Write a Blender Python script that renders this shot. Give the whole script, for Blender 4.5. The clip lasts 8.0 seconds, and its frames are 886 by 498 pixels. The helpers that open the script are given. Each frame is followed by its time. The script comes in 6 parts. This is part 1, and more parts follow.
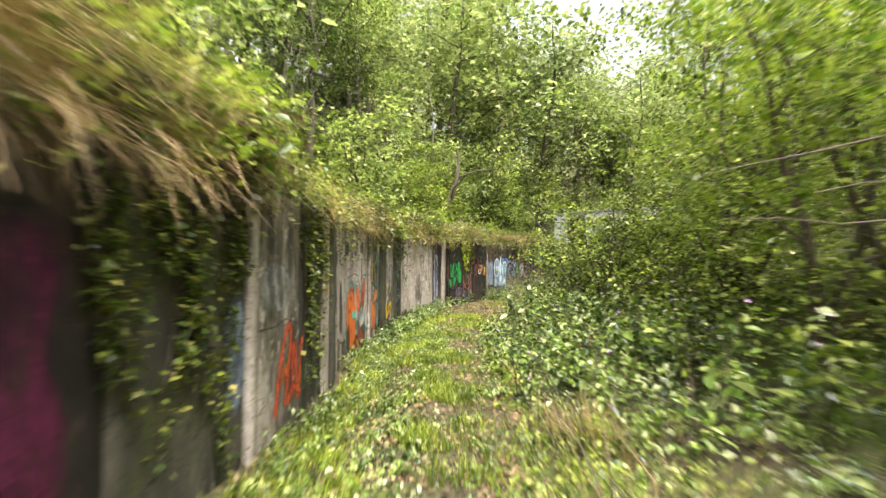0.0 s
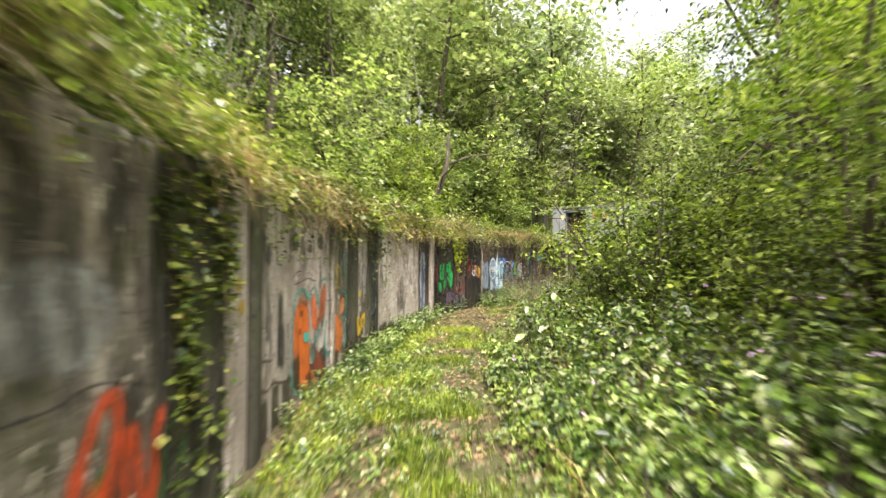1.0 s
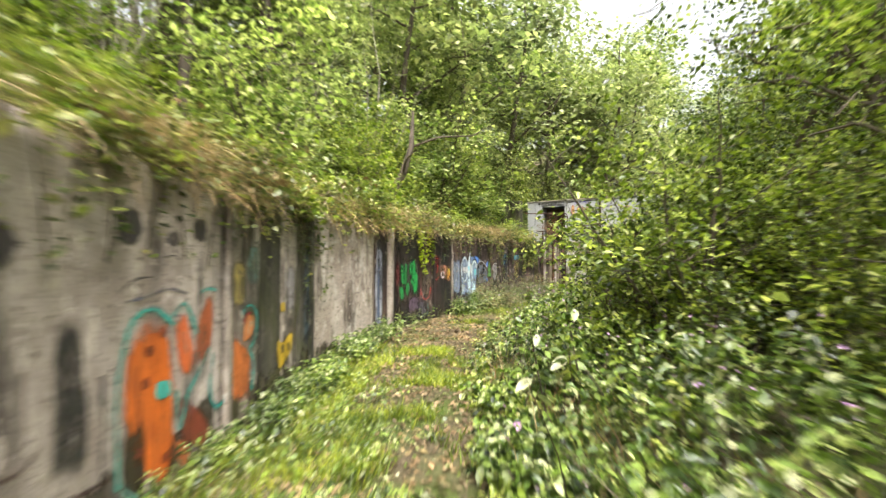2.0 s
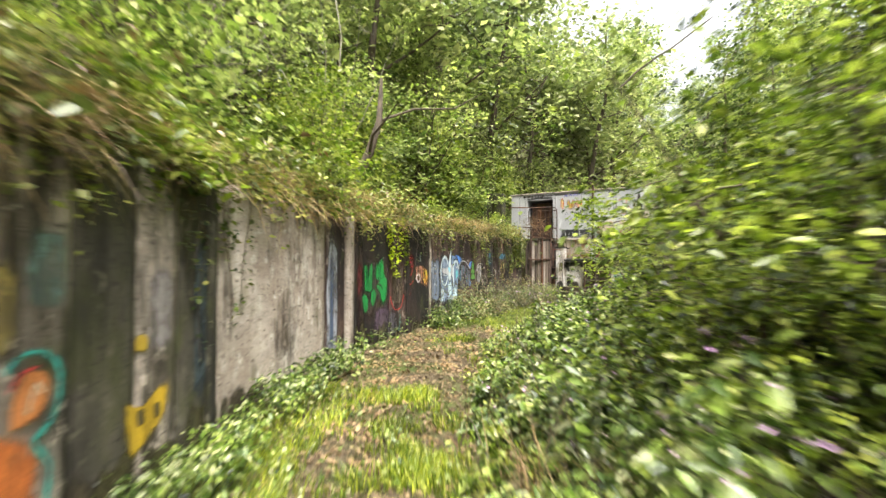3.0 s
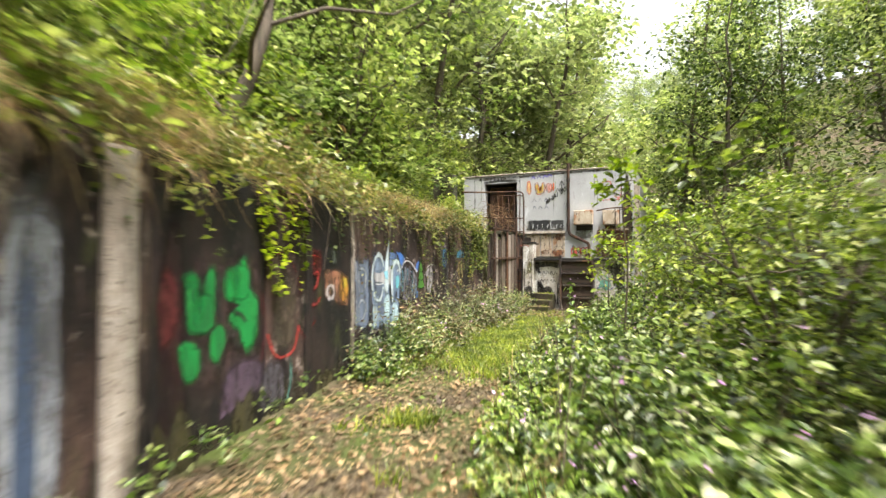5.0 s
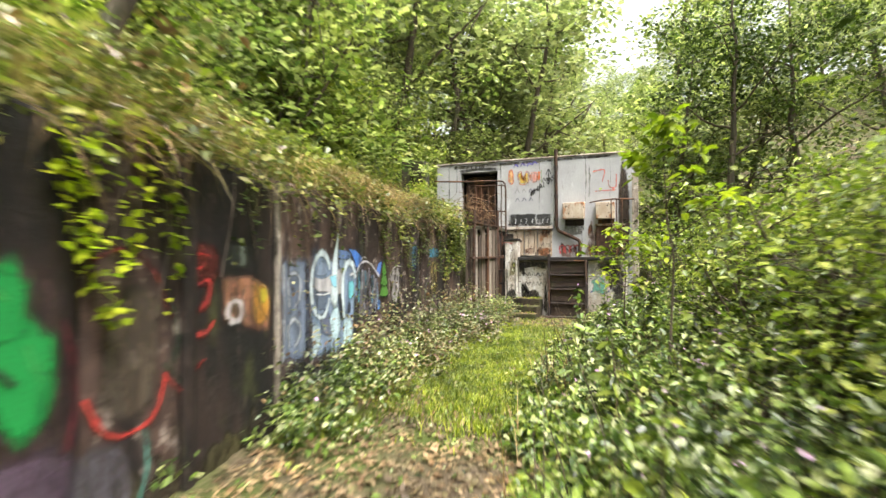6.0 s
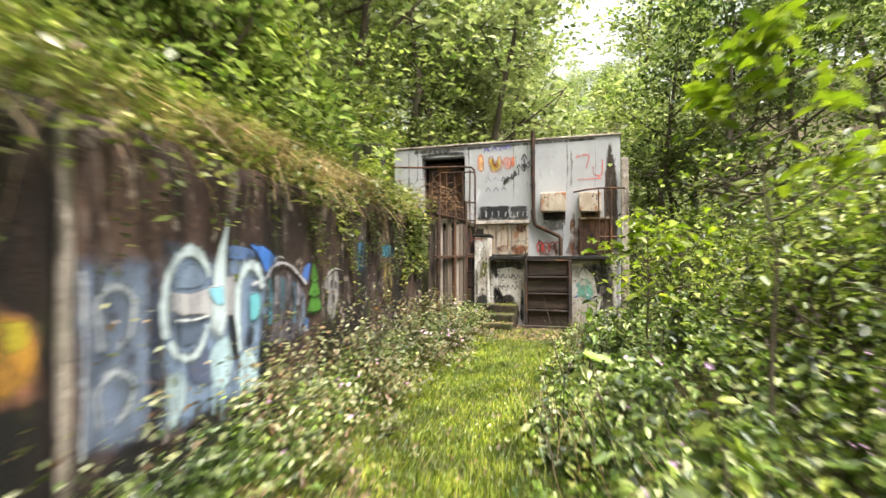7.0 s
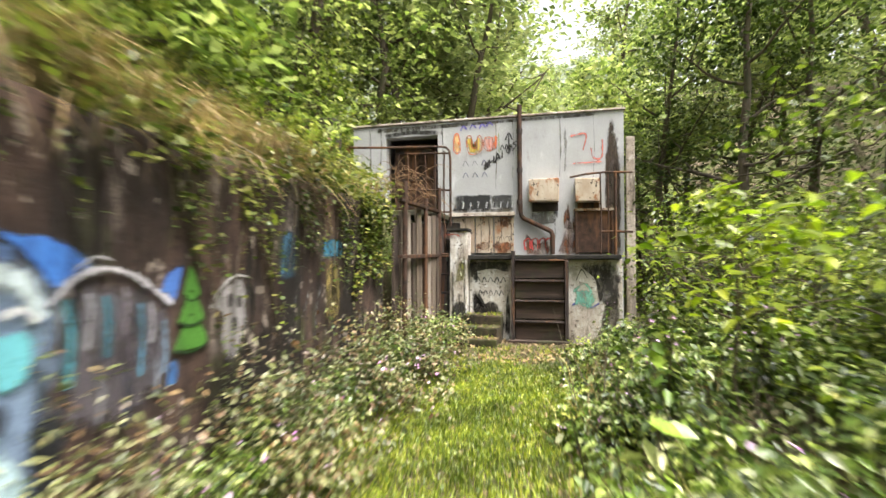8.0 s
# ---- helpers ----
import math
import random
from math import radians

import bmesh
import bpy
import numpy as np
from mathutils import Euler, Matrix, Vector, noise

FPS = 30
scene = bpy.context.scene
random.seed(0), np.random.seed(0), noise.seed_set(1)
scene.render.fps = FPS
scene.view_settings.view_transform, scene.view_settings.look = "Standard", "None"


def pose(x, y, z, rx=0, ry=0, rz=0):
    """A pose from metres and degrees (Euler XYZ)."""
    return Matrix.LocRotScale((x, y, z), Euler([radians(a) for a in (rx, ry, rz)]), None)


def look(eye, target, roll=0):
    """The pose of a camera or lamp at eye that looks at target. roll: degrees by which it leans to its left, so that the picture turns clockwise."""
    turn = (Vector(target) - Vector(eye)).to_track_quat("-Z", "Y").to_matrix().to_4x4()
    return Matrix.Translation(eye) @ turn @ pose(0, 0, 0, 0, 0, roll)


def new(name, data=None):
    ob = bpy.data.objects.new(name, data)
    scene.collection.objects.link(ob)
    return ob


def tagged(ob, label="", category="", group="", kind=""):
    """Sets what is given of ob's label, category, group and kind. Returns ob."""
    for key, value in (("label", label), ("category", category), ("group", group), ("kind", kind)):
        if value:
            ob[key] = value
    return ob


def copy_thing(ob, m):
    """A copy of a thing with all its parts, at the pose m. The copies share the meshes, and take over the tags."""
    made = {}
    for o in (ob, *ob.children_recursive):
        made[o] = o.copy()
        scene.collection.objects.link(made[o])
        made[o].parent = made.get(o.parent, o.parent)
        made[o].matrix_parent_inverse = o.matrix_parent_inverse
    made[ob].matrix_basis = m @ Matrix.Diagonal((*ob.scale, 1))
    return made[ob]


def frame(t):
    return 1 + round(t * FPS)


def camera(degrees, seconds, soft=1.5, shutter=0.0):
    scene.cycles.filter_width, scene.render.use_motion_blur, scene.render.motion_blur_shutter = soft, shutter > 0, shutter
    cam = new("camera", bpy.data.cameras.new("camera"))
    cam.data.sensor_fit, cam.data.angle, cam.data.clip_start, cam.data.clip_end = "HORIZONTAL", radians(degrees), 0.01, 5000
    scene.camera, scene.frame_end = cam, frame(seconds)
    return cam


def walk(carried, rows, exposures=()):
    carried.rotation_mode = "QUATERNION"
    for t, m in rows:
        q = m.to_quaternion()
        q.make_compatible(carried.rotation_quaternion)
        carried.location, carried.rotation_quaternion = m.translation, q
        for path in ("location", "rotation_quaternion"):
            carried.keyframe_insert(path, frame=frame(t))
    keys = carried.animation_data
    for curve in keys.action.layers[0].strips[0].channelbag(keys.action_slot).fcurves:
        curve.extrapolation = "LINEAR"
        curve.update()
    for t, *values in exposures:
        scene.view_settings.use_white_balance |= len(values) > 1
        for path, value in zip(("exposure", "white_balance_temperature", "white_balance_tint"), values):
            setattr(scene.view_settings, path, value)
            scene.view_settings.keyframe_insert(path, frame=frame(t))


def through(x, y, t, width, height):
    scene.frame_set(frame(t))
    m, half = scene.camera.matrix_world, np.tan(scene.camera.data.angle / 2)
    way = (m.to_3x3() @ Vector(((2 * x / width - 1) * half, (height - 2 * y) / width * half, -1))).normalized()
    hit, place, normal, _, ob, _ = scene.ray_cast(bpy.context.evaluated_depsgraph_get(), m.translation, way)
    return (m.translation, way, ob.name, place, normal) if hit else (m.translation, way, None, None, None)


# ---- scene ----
cam = camera(81.0, 8.0, soft=1.4, shutter=0.95)
# seconds, eye x y z, yaw, pitch, roll
PATH = [
    (0, -0.000, 0.000, 1.681, 41.00, 1.05, -0.40),
    (0.5, -1.008, 1.067, 1.659, 40.47, 1.09, -0.36),
    (1, -2.011, 2.214, 1.642, 39.44, 1.11, -0.32),
    (1.5, -2.894, 3.317, 1.628, 37.64, 1.13, -0.28),
    (1.7, -3.232, 3.778, 1.623, 36.89, 1.13, -0.26),
    (2.8, -5.168, 6.338, 1.606, 33.04, 1.14, -0.17),
    (3, -5.527, 6.792, 1.604, 32.61, 1.14, -0.16),
    (3.5, -6.406, 7.903, 1.601, 31.54, 1.13, -0.12),
    (4, -7.088, 9.036, 1.600, 29.46, 1.11, -0.08),
    (4.5, -7.691, 10.050, 1.600, 27.33, 1.08, -0.04),
    (4.7, -7.918, 10.472, 1.601, 26.54, 1.07, -0.02),
    (5.8, -9.040, 12.784, 1.606, 22.93, 0.98, 0.06),
    (6, -9.227, 13.190, 1.608, 22.19, 0.96, 0.08),
    (6.5, -9.653, 14.206, 1.611, 20.11, 0.91, 0.12),
    (7, -10.011, 15.295, 1.614, 17.91, 0.84, 0.16),
    (7.5, -10.366, 16.315, 1.617, 16.10, 0.77, 0.19),
    (8, -10.656, 17.405, 1.620, 14.62, 0.70, 0.23),
]
walk(cam, [(t, pose(x, y, z, 90 + pitch, roll, yaw)) for t, x, y, z, yaw, pitch, roll in PATH])

# ---- light: a bright overcast sky ----
SUN_UP, SUN_ROUND = radians(67), radians(120)
world = bpy.data.worlds.new("overcast_sky")
scene.world = world
world.use_nodes = True
wn, wl = world.node_tree.nodes, world.node_tree.links
sky = wn.new("ShaderNodeTexSky")
sky.sky_type, sky.sun_disc = "NISHITA", False
sky.sun_elevation, sky.sun_rotation = SUN_UP, SUN_ROUND
sky.air_density, sky.dust_density, sky.ozone_density = 1.0, 6.0, 1.0
cloud = wn.new("ShaderNodeHueSaturation")
cloud.inputs["Saturation"].default_value = 0.12
wl.new(sky.outputs["Color"], cloud.inputs["Color"])
wl.new(cloud.outputs["Color"], wn["Background"].inputs["Color"])
wn["Background"].inputs["Strength"].default_value = 0.08
sun = new("sun", bpy.data.lights.new("sun", "SUN"))
sun.data.energy, sun.data.angle, sun.data.color = 1.5, radians(30), (1.0, 0.95, 0.86)
sun.matrix_basis = look((0, 0, 60), (60 * math.cos(SUN_UP) * math.sin(SUN_ROUND) * -1, 60 * math.cos(SUN_UP) * math.cos(SUN_ROUND) * -1, 60 - 60 * math.sin(SUN_UP)))
scene.view_settings.exposure = 2.7

# ---- mesh helpers ----
rng = np.random.default_rng(11)


def mesh_np(name, verts, faces, smooth=False):
    """A mesh from an array of vertices and an array of faces of one size."""
    verts, faces = np.asarray(verts, np.float32), np.asarray(faces, np.int32)
    k = faces.shape[1]
    me = bpy.data.meshes.new(name)
    me.vertices.add(len(verts))
    me.vertices.foreach_set("co", verts.ravel())
    me.loops.add(faces.size)
    me.loops.foreach_set("vertex_index", faces.ravel())
    me.polygons.add(len(faces))
    me.polygons.foreach_set("loop_start", np.arange(len(faces), dtype=np.int32) * k)
    me.polygons.foreach_set("loop_total", np.full(len(faces), k, np.int32))
    if smooth:
        me.polygons.foreach_set("use_smooth", np.ones(len(faces), bool))
    me.update(calc_edges=True)
    return me


def part(name, shape, material, parent=None, label=""):
    """Links a bmesh or a mesh as one object, under a thing or a part of it."""
    if isinstance(shape, bmesh.types.BMesh):
        me = bpy.data.meshes.new(name)
        shape.to_mesh(me)
        shape.free()
    else:
        me = shape
    if not me.materials:
        me.materials.append(material)
    ob = new(name, me)
    ob.parent = parent
    return tagged(ob, label)


def box(bm, lo, hi, bevel=0.0, jitter=0.0):
    """Adds a box, its edges bevelled and its corners a little uneven."""
    made = bmesh.ops.create_cube(bm, size=1.0)["verts"]
    for v in made:
        v.co = Vector([(l + h) / 2 + c * (h - l) for l, h, c in zip(lo, hi, v.co)])
        v.co += Vector([random.uniform(-jitter, jitter) for _ in range(3)])
    if bevel:
        bmesh.ops.bevel(bm, geom=list({e for v in made for e in v.link_edges}), offset=bevel, segments=2, affect="EDGES", profile=0.6)
    return bm


def box_bm(lo, hi, bevel=0.0, jitter=0.0):
    return box(bmesh.new(), lo, hi, bevel, jitter)


def tube(points, radii, sides=7):
    """A tapered tube along points: vertices and quads."""
    pts, radii = np.asarray(points, float), np.asarray(radii, float)
    way = np.gradient(pts, axis=0)
    way /= np.linalg.norm(way, axis=1)[:, None] + 1e-9
    ref = np.where(np.abs(way[:, 2:3]) > 0.9, [[1.0, 0.0, 0.0]], [[0.0, 0.0, 1.0]])
    a = np.cross(way, ref)
    a /= np.linalg.norm(a, axis=1)[:, None] + 1e-9
    b = np.cross(way, a)
    turn = np.linspace(0, 2 * np.pi, sides, endpoint=False)
    ring = a[:, None] * np.cos(turn)[None, :, None] + b[:, None] * np.sin(turn)[None, :, None]
    v = (pts[:, None] + ring * radii[:, None, None]).reshape(-1, 3)
    i, j = np.meshgrid(np.arange(len(pts) - 1), np.arange(sides), indexing="ij")
    i, j = i.ravel(), j.ravel()
    k = (j + 1) % sides
    f = np.stack([i * sides + j, i * sides + k, (i + 1) * sides + k, (i + 1) * sides + j], 1)
    return v, f


def merge(pieces):
    """Several (vertices, faces) as one."""
    vs, fs, n = [], [], 0
    for v, f in pieces:
        vs.append(v)
        fs.append(f + n)
        n += len(v)
    return np.concatenate(vs), np.concatenate(fs)


def unit(v):
    return v / (np.linalg.norm(v, axis=1)[:, None] + 1e-9)


def leaves(at, length, aspect=0.6, droop=0.25, tilt=0.6, big=False, out=None):
    """Folded leaves at the given places. out: a direction that each leaf leans towards."""
    n = len(at)
    length = np.broadcast_to(np.asarray(length, float), (n,))[:, None] * rng.uniform(0.45, 1.4, (n, 1))
    az = rng.uniform(0, 2 * np.pi, n)
    way = np.stack([np.cos(az), np.sin(az), rng.normal(-droop, 0.35, n)], 1)
    if out is not None:
        way += np.asarray(out) * 0.9
    way = unit(way)
    up = unit(np.stack([rng.normal(0, tilt, n), rng.normal(0, tilt, n), np.ones(n)], 1))
    side = unit(np.cross(way, up))
    nor = np.cross(side, way)
    half, fold = length * aspect * 0.5, length * rng.uniform(0.02, 0.16, (n, 1))
    if big:
        v = np.stack([at, at + way * length * 0.3 + side * half * 0.9 + nor * fold, at + way * length * 0.65 + side * half * 0.8 + nor * fold * 0.8,
                      at + way * length - nor * fold, at + way * length * 0.65 - side * half * 0.8 + nor * fold * 0.8, at + way * length * 0.3 - side * half * 0.9 + nor * fold], 1).reshape(-1, 3)
        f = (np.arange(n)[:, None, None] * 6 + np.array([[0, 1, 2, 3], [0, 3, 4, 5]])[None]).reshape(-1, 4)
    else:
        v = np.stack([at, at + way * length * 0.42 + side * half + nor * fold, at + way * length, at + way * length * 0.42 - side * half + nor * fold], 1).reshape(-1, 3)
        f = np.arange(4 * n).reshape(-1, 4)
    return v, f


def blades(at, length, width, lean, bend=0.6, lift=1.0):
    """Grass blades of two quads each that lean along the given vectors."""
    n = len(at)
    length = np.broadcast_to(np.asarray(length, float), (n,))[:, None] * rng.uniform(0.6, 1.3, (n, 1))
    lean = np.asarray(lean, float)
    az = rng.uniform(0, 2 * np.pi, n)
    side = np.stack([np.cos(az), np.sin(az), np.zeros(n)], 1) * width
    up = np.array([[0, 0, 1.0]])
    mid = at + unit(up * lift + lean * (1 - bend)) * length * 0.5
    end = mid + unit(up * (1 - bend) * lift + lean) * length * 0.55
    v = np.stack([at - side, at + side, mid + side * 0.8, mid - side * 0.8, end + side * 0.15, end - side * 0.15], 1).reshape(-1, 3)
    f = (np.arange(n)[:, None, None] * 6 + np.array([[0, 1, 2, 3], [3, 2, 4, 5]])[None]).reshape(-1, 4)
    return v, f


# ---- materials ----
class Nodes:
    """A short way to write node materials."""

    def __init__(self, name):
        self.mat = bpy.data.materials.new(name)
        self.mat.use_nodes = True
        self.nodes, self.links = self.mat.node_tree.nodes, self.mat.node_tree.links
        self.bsdf, self.out = self.nodes["Principled BSDF"], self.nodes["Material Output"]
        self.geo = self.nodes.new("ShaderNodeNewGeometry")

    def put(self, socket, value):
        if hasattr(value, "is_output"):
            self.links.new(value, socket)
        else:
            socket.default_value = (*value, 1.0) if isinstance(value, tuple) and len(value) == 3 and socket.type == "RGBA" else value

    def noise(self, scale, stretch=(1, 1, 1), detail=5.0, rough=0.6, shift=(0, 0, 0)):
        m = self.nodes.new("ShaderNodeMapping")
        m.inputs["Scale"].default_value, m.inputs["Location"].default_value = stretch, shift
        self.links.new(self.geo.outputs["Position"], m.inputs["Vector"])
        n = self.nodes.new("ShaderNodeTexNoise")
        n.inputs["Scale"].default_value, n.inputs["Detail"].default_value, n.inputs["Roughness"].default_value = scale, detail, rough
        self.links.new(m.outputs["Vector"], n.inputs["Vector"])
        return n.outputs["Fac"]

    def ramp(self, fac, *stops):
        r = self.nodes.new("ShaderNodeValToRGB")
        e = r.color_ramp.elements
        while len(e) < len(stops):
            e.new(0.5)
        for k, (at, value) in zip(e, stops):
            k.position = at
            k.color = (value, value, value, 1) if isinstance(value, (int, float)) else (*value, 1)
        self.links.new(fac, r.inputs["Fac"])
        return r.outputs["Color"]

    def mix(self, fac, a, b, how="MIX"):
        m = self.nodes.new("ShaderNodeMix")
        m.data_type, m.blend_type = "RGBA", how
        self.put(m.inputs[0], fac)
        self.put(m.inputs[6], a)
        self.put(m.inputs[7], b)
        return m.outputs[2]

    def bump(self, height, strength=0.3, distance=0.02):
        b = self.nodes.new("ShaderNodeBump")
        b.inputs["Strength"].default_value, b.inputs["Distance"].default_value = strength, distance
        self.links.new(height, b.inputs["Height"])
        self.links.new(b.outputs["Normal"], self.bsdf.inputs["Normal"])

    def done(self, color, rough=0.8, metal=0.0, spec=0.4):
        self.put(self.bsdf.inputs["Base Color"], color)
        self.put(self.bsdf.inputs["Roughness"], rough)
        self.put(self.bsdf.inputs["Metallic"], metal)
        self.put(self.bsdf.inputs["Specular IOR Level"], spec)
        return self.mat


def leaf_mat(name, tones, through=0.35, rough=0.45, patch=0.35, spec=0.5):
    """Leaves: a tone of its own for each leaf, drifting over the plants, and light that shines through."""
    k = Nodes(name)
    stops = [(i / max(1, len(tones) - 1), c) for i, c in enumerate(tones)]
    own = k.ramp(k.geo.outputs["Random Per Island"], *stops)
    drift = k.ramp(k.noise(patch, detail=3), (0.32, (0.62, 0.57, 0.55)), (0.68, (1.5, 1.26, 1.0)))
    col = k.mix(1.0, own, drift, "MULTIPLY")
    # clump-sized dark and light: shade within the foliage put into the colour
    col = k.mix(1.0, col, k.ramp(k.noise(2.4, detail=3, rough=0.55, shift=(5, 2, 8)), (0.36, (0.5, 0.54, 0.55)), (0.62, (1.25, 1.22, 1.2))), "MULTIPLY")
    col = k.mix(1.0, col, k.ramp(k.noise(38.0, detail=4, rough=0.65), (0.34, 0.75), (0.66, 1.2)), "MULTIPLY")
    k.done(col, rough, 0.0, spec)
    tr = k.nodes.new("ShaderNodeBsdfTranslucent")
    k.links.new(k.mix(1.0, col, (1.0, 1.2, 0.68), "MULTIPLY"), tr.inputs["Color"])
    mx = k.nodes.new("ShaderNodeMixShader")
    mx.inputs[0].default_value = through
    k.links.new(k.bsdf.outputs[0], mx.inputs[1])
    k.links.new(tr.outputs[0], mx.inputs[2])
    k.links.new(mx.outputs[0], k.out.inputs["Surface"])
    return k.mat


def streaks(k, amount, scale=4.0, shift=(0, 0, 0)):
    """Where water has run down: long upright runs of uneven width."""
    wide = k.noise(scale * 0.42, (1, 1, 0.34), detail=9, rough=0.68, shift=shift)
    thin = k.noise(scale * 1.3, (1, 1, 0.1), detail=8, rough=0.72, shift=shift)
    both = k.mix(0.3, wide, thin)
    return k.ramp(both, (0.56 - amount * 0.16, 0.0), (0.64 - amount * 0.12, 1.0))


def concrete_mat(name, light, dark, stain, moss=0.35, streak=0.5, pale=0.4, worn=1.0, flake=None, boards=0.0, relief=0.65):
    """Old cast concrete: blotches, long water runs, lime bloom, moss and pits."""
    k = Nodes(name)
    base = k.mix(k.ramp(k.noise(1.3, (1, 1, 0.7), detail=9, rough=0.65), (0.38, 0.0), (0.6, 1.0)), light, dark)
    bloom = k.ramp(k.noise(3.2, (1, 1, 0.35), detail=8, rough=0.7, shift=(3, 5, 1)), (0.6 - pale * 0.12, 0.0), (0.72 - pale * 0.12, 0.75))
    flake = flake or tuple(min(0.7, c * 1.4) for c in light)
    base = k.mix(bloom, base, flake)
    base = k.mix(streaks(k, streak), base, stain)
    green = k.ramp(k.noise(2.6, (1, 1, 0.5), detail=7, shift=(9, 2, 4)), (0.66 - moss * 0.3, 0.0), (0.8 - moss * 0.2, 0.85))
    base = k.mix(green, base, (0.055, 0.06, 0.018))
    chips = k.ramp(k.noise(6.5, (1, 1, 0.8), detail=5, rough=0.6, shift=(4, 1, 7)), (0.6, 0.0), (0.66, 0.8 * worn))
    base = k.mix(chips, base, flake)
    pits = k.ramp(k.noise(13.0, (1, 1, 1.7), detail=4, shift=(1, 8, 3)), (0.6, 0.0), (0.66, 0.9 * worn))
    base = k.mix(pits, base, stain)
    grain = k.noise(60.0, detail=4)
    base = k.mix(1.0, base, k.ramp(grain, (0.3, 0.75), (0.7, 1.15)), "MULTIPLY")
    spall = k.ramp(k.noise(4.2, (1, 1, 2.6), detail=7, rough=0.7, shift=(7, 3, 9)), (0.585, 0.0), (0.62, 0.85 * worn))
    base = k.mix(spall, base, tuple(c * 0.8 for c in dark))
    form = k.noise(9.0, (1, 1, 1.6), detail=9, rough=0.7)
    if boards:
        marks = k.noise(2.6, (0.9, 0.9, 3.4), detail=8, rough=0.7, shift=(2, 6, 3))
        base = k.mix(1.0, base, k.ramp(marks, (0.36, 1.0 - 0.35 * boards), (0.62, 1.0 + 0.18 * boards)), "MULTIPLY")
        base = k.mix(k.ramp(marks, (0.3, 0.7 * boards), (0.36, 0.0)), base, stain)
        form = k.mix(0.5, form, marks)
    k.bump(form, relief, 0.02)
    return k.done(base, k.ramp(grain, (0.3, 0.7), (0.7, 0.95)), 0.0, 0.3)


def paint_mat(name, color, wear=0.5):
    """Sprayed paint: soft edged, thin, flaking off the concrete in places and dirtied by the same runs of water."""
    k = Nodes(name)
    tone = k.mix(k.noise(2.5, (1, 1, 0.3), detail=4), tuple(c * 0.6 for c in color), tuple(min(0.9, c * 1.15) for c in color))
    tone = k.mix(k.ramp(k.noise(6.0, (1, 1, 0.2), detail=8, rough=0.7), (0.46, 0.0), (0.62, 0.75)), tone, tuple(c * 0.28 + 0.012 for c in color))
    tone = k.mix(1.0, tone, k.ramp(k.noise(60, detail=4), (0.3, 0.75), (0.7, 1.15)), "MULTIPLY")
    k.bump(k.noise(9.0, (1, 1, 1.6), detail=9, rough=0.7), 0.3, 0.012)
    k.done(tone, 0.6, 0.0, 0.35)
    rim = k.nodes.new("ShaderNodeAttribute")
    rim.attribute_name = "rim"
    flake = k.noise(8.0, (1, 1, 0.5), detail=10, rough=0.78)
    add = k.nodes.new("ShaderNodeMath")
    add.operation = "MULTIPLY_ADD"
    k.links.new(rim.outputs["Fac"], add.inputs[0])
    add.inputs[1].default_value = 0.42
    k.links.new(flake, add.inputs[2])
    cover = k.ramp(add.outputs[0], (0.58 + wear * 0.26, 0.0), (0.8 + wear * 0.34, 1.0))
    runs = k.ramp(streaks(k, 0.3), (0.0, 1.0), (1.0, 0.45))
    bare = k.nodes.new("ShaderNodeBsdfTransparent")
    mx = k.nodes.new("ShaderNodeMixShader")
    k.links.new(k.mix(1.0, cover, runs, "MULTIPLY"), mx.inputs[0])
    k.links.new(bare.outputs[0], mx.inputs[1])
    k.links.new(k.bsdf.outputs[0], mx.inputs[2])
    k.links.new(mx.outputs[0], k.out.inputs["Surface"])
    return k.mat


def rust_mat(name, a=(0.085, 0.045, 0.03), b=(0.024, 0.017, 0.014), run=(0.16, 0.075, 0.035)):
    k = Nodes(name)
    col = k.mix(k.ramp(k.noise(8.0, detail=8), (0.35, 0.0), (0.65, 1.0)), a, b)
    col = k.mix(k.ramp(k.noise(3.0, (1, 1, 0.2), detail=7), (0.52, 0.0), (0.62, 0.8)), col, run)
    k.bump(k.noise(40, detail=6), 0.4, 0.01)
    return k.done(col, 0.8, 0.25, 0.3)


def flaked_mat(name, paint=(0.5, 0.43, 0.35), worn=(0.33, 0.25, 0.18), rust=(0.17, 0.062, 0.026)):
    """Cream paint over iron: yellowed, run with rust, flaked to black in small scabs."""
    k = Nodes(name)
    col = k.mix(k.ramp(k.noise(2.4, (1, 1, 0.4), detail=8, rough=0.65), (0.4, 0.0), (0.62, 1.0)), paint, worn)
    bloom = k.mix(k.noise(14.0, detail=5), rust, (0.33, 0.14, 0.05))
    col = k.mix(k.ramp(k.noise(3.2, (1, 1, 0.55), detail=10, rough=0.72, shift=(2, 7, 1)), (0.53, 0.0), (0.6, 0.95)), col, bloom)
    col = k.mix(k.ramp(k.noise(11.0, (1, 1, 0.7), detail=8, rough=0.7, shift=(6, 1, 3)), (0.58, 0.0), (0.62, 0.9)), col, (0.03, 0.02, 0.015))
    k.bump(k.noise(11.0, detail=8, rough=0.7), 0.4, 0.01)
    return k.done(col, 0.75, 0.0, 0.3)


def wood_mat(name, a, b, along=(1, 1, 0.08)):
    k = Nodes(name)
    grain = k.noise(14.0, along, detail=6)
    col = k.mix(k.ramp(grain, (0.35, 0.0), (0.65, 1.0)), a, b)
    col = k.mix(k.ramp(k.noise(2.0, detail=5), (0.55, 0.0), (0.7, 0.6)), col, (0.06, 0.07, 0.03))
    k.bump(grain, 0.5, 0.01)
    return k.done(col, 0.85, 0.0, 0.3)


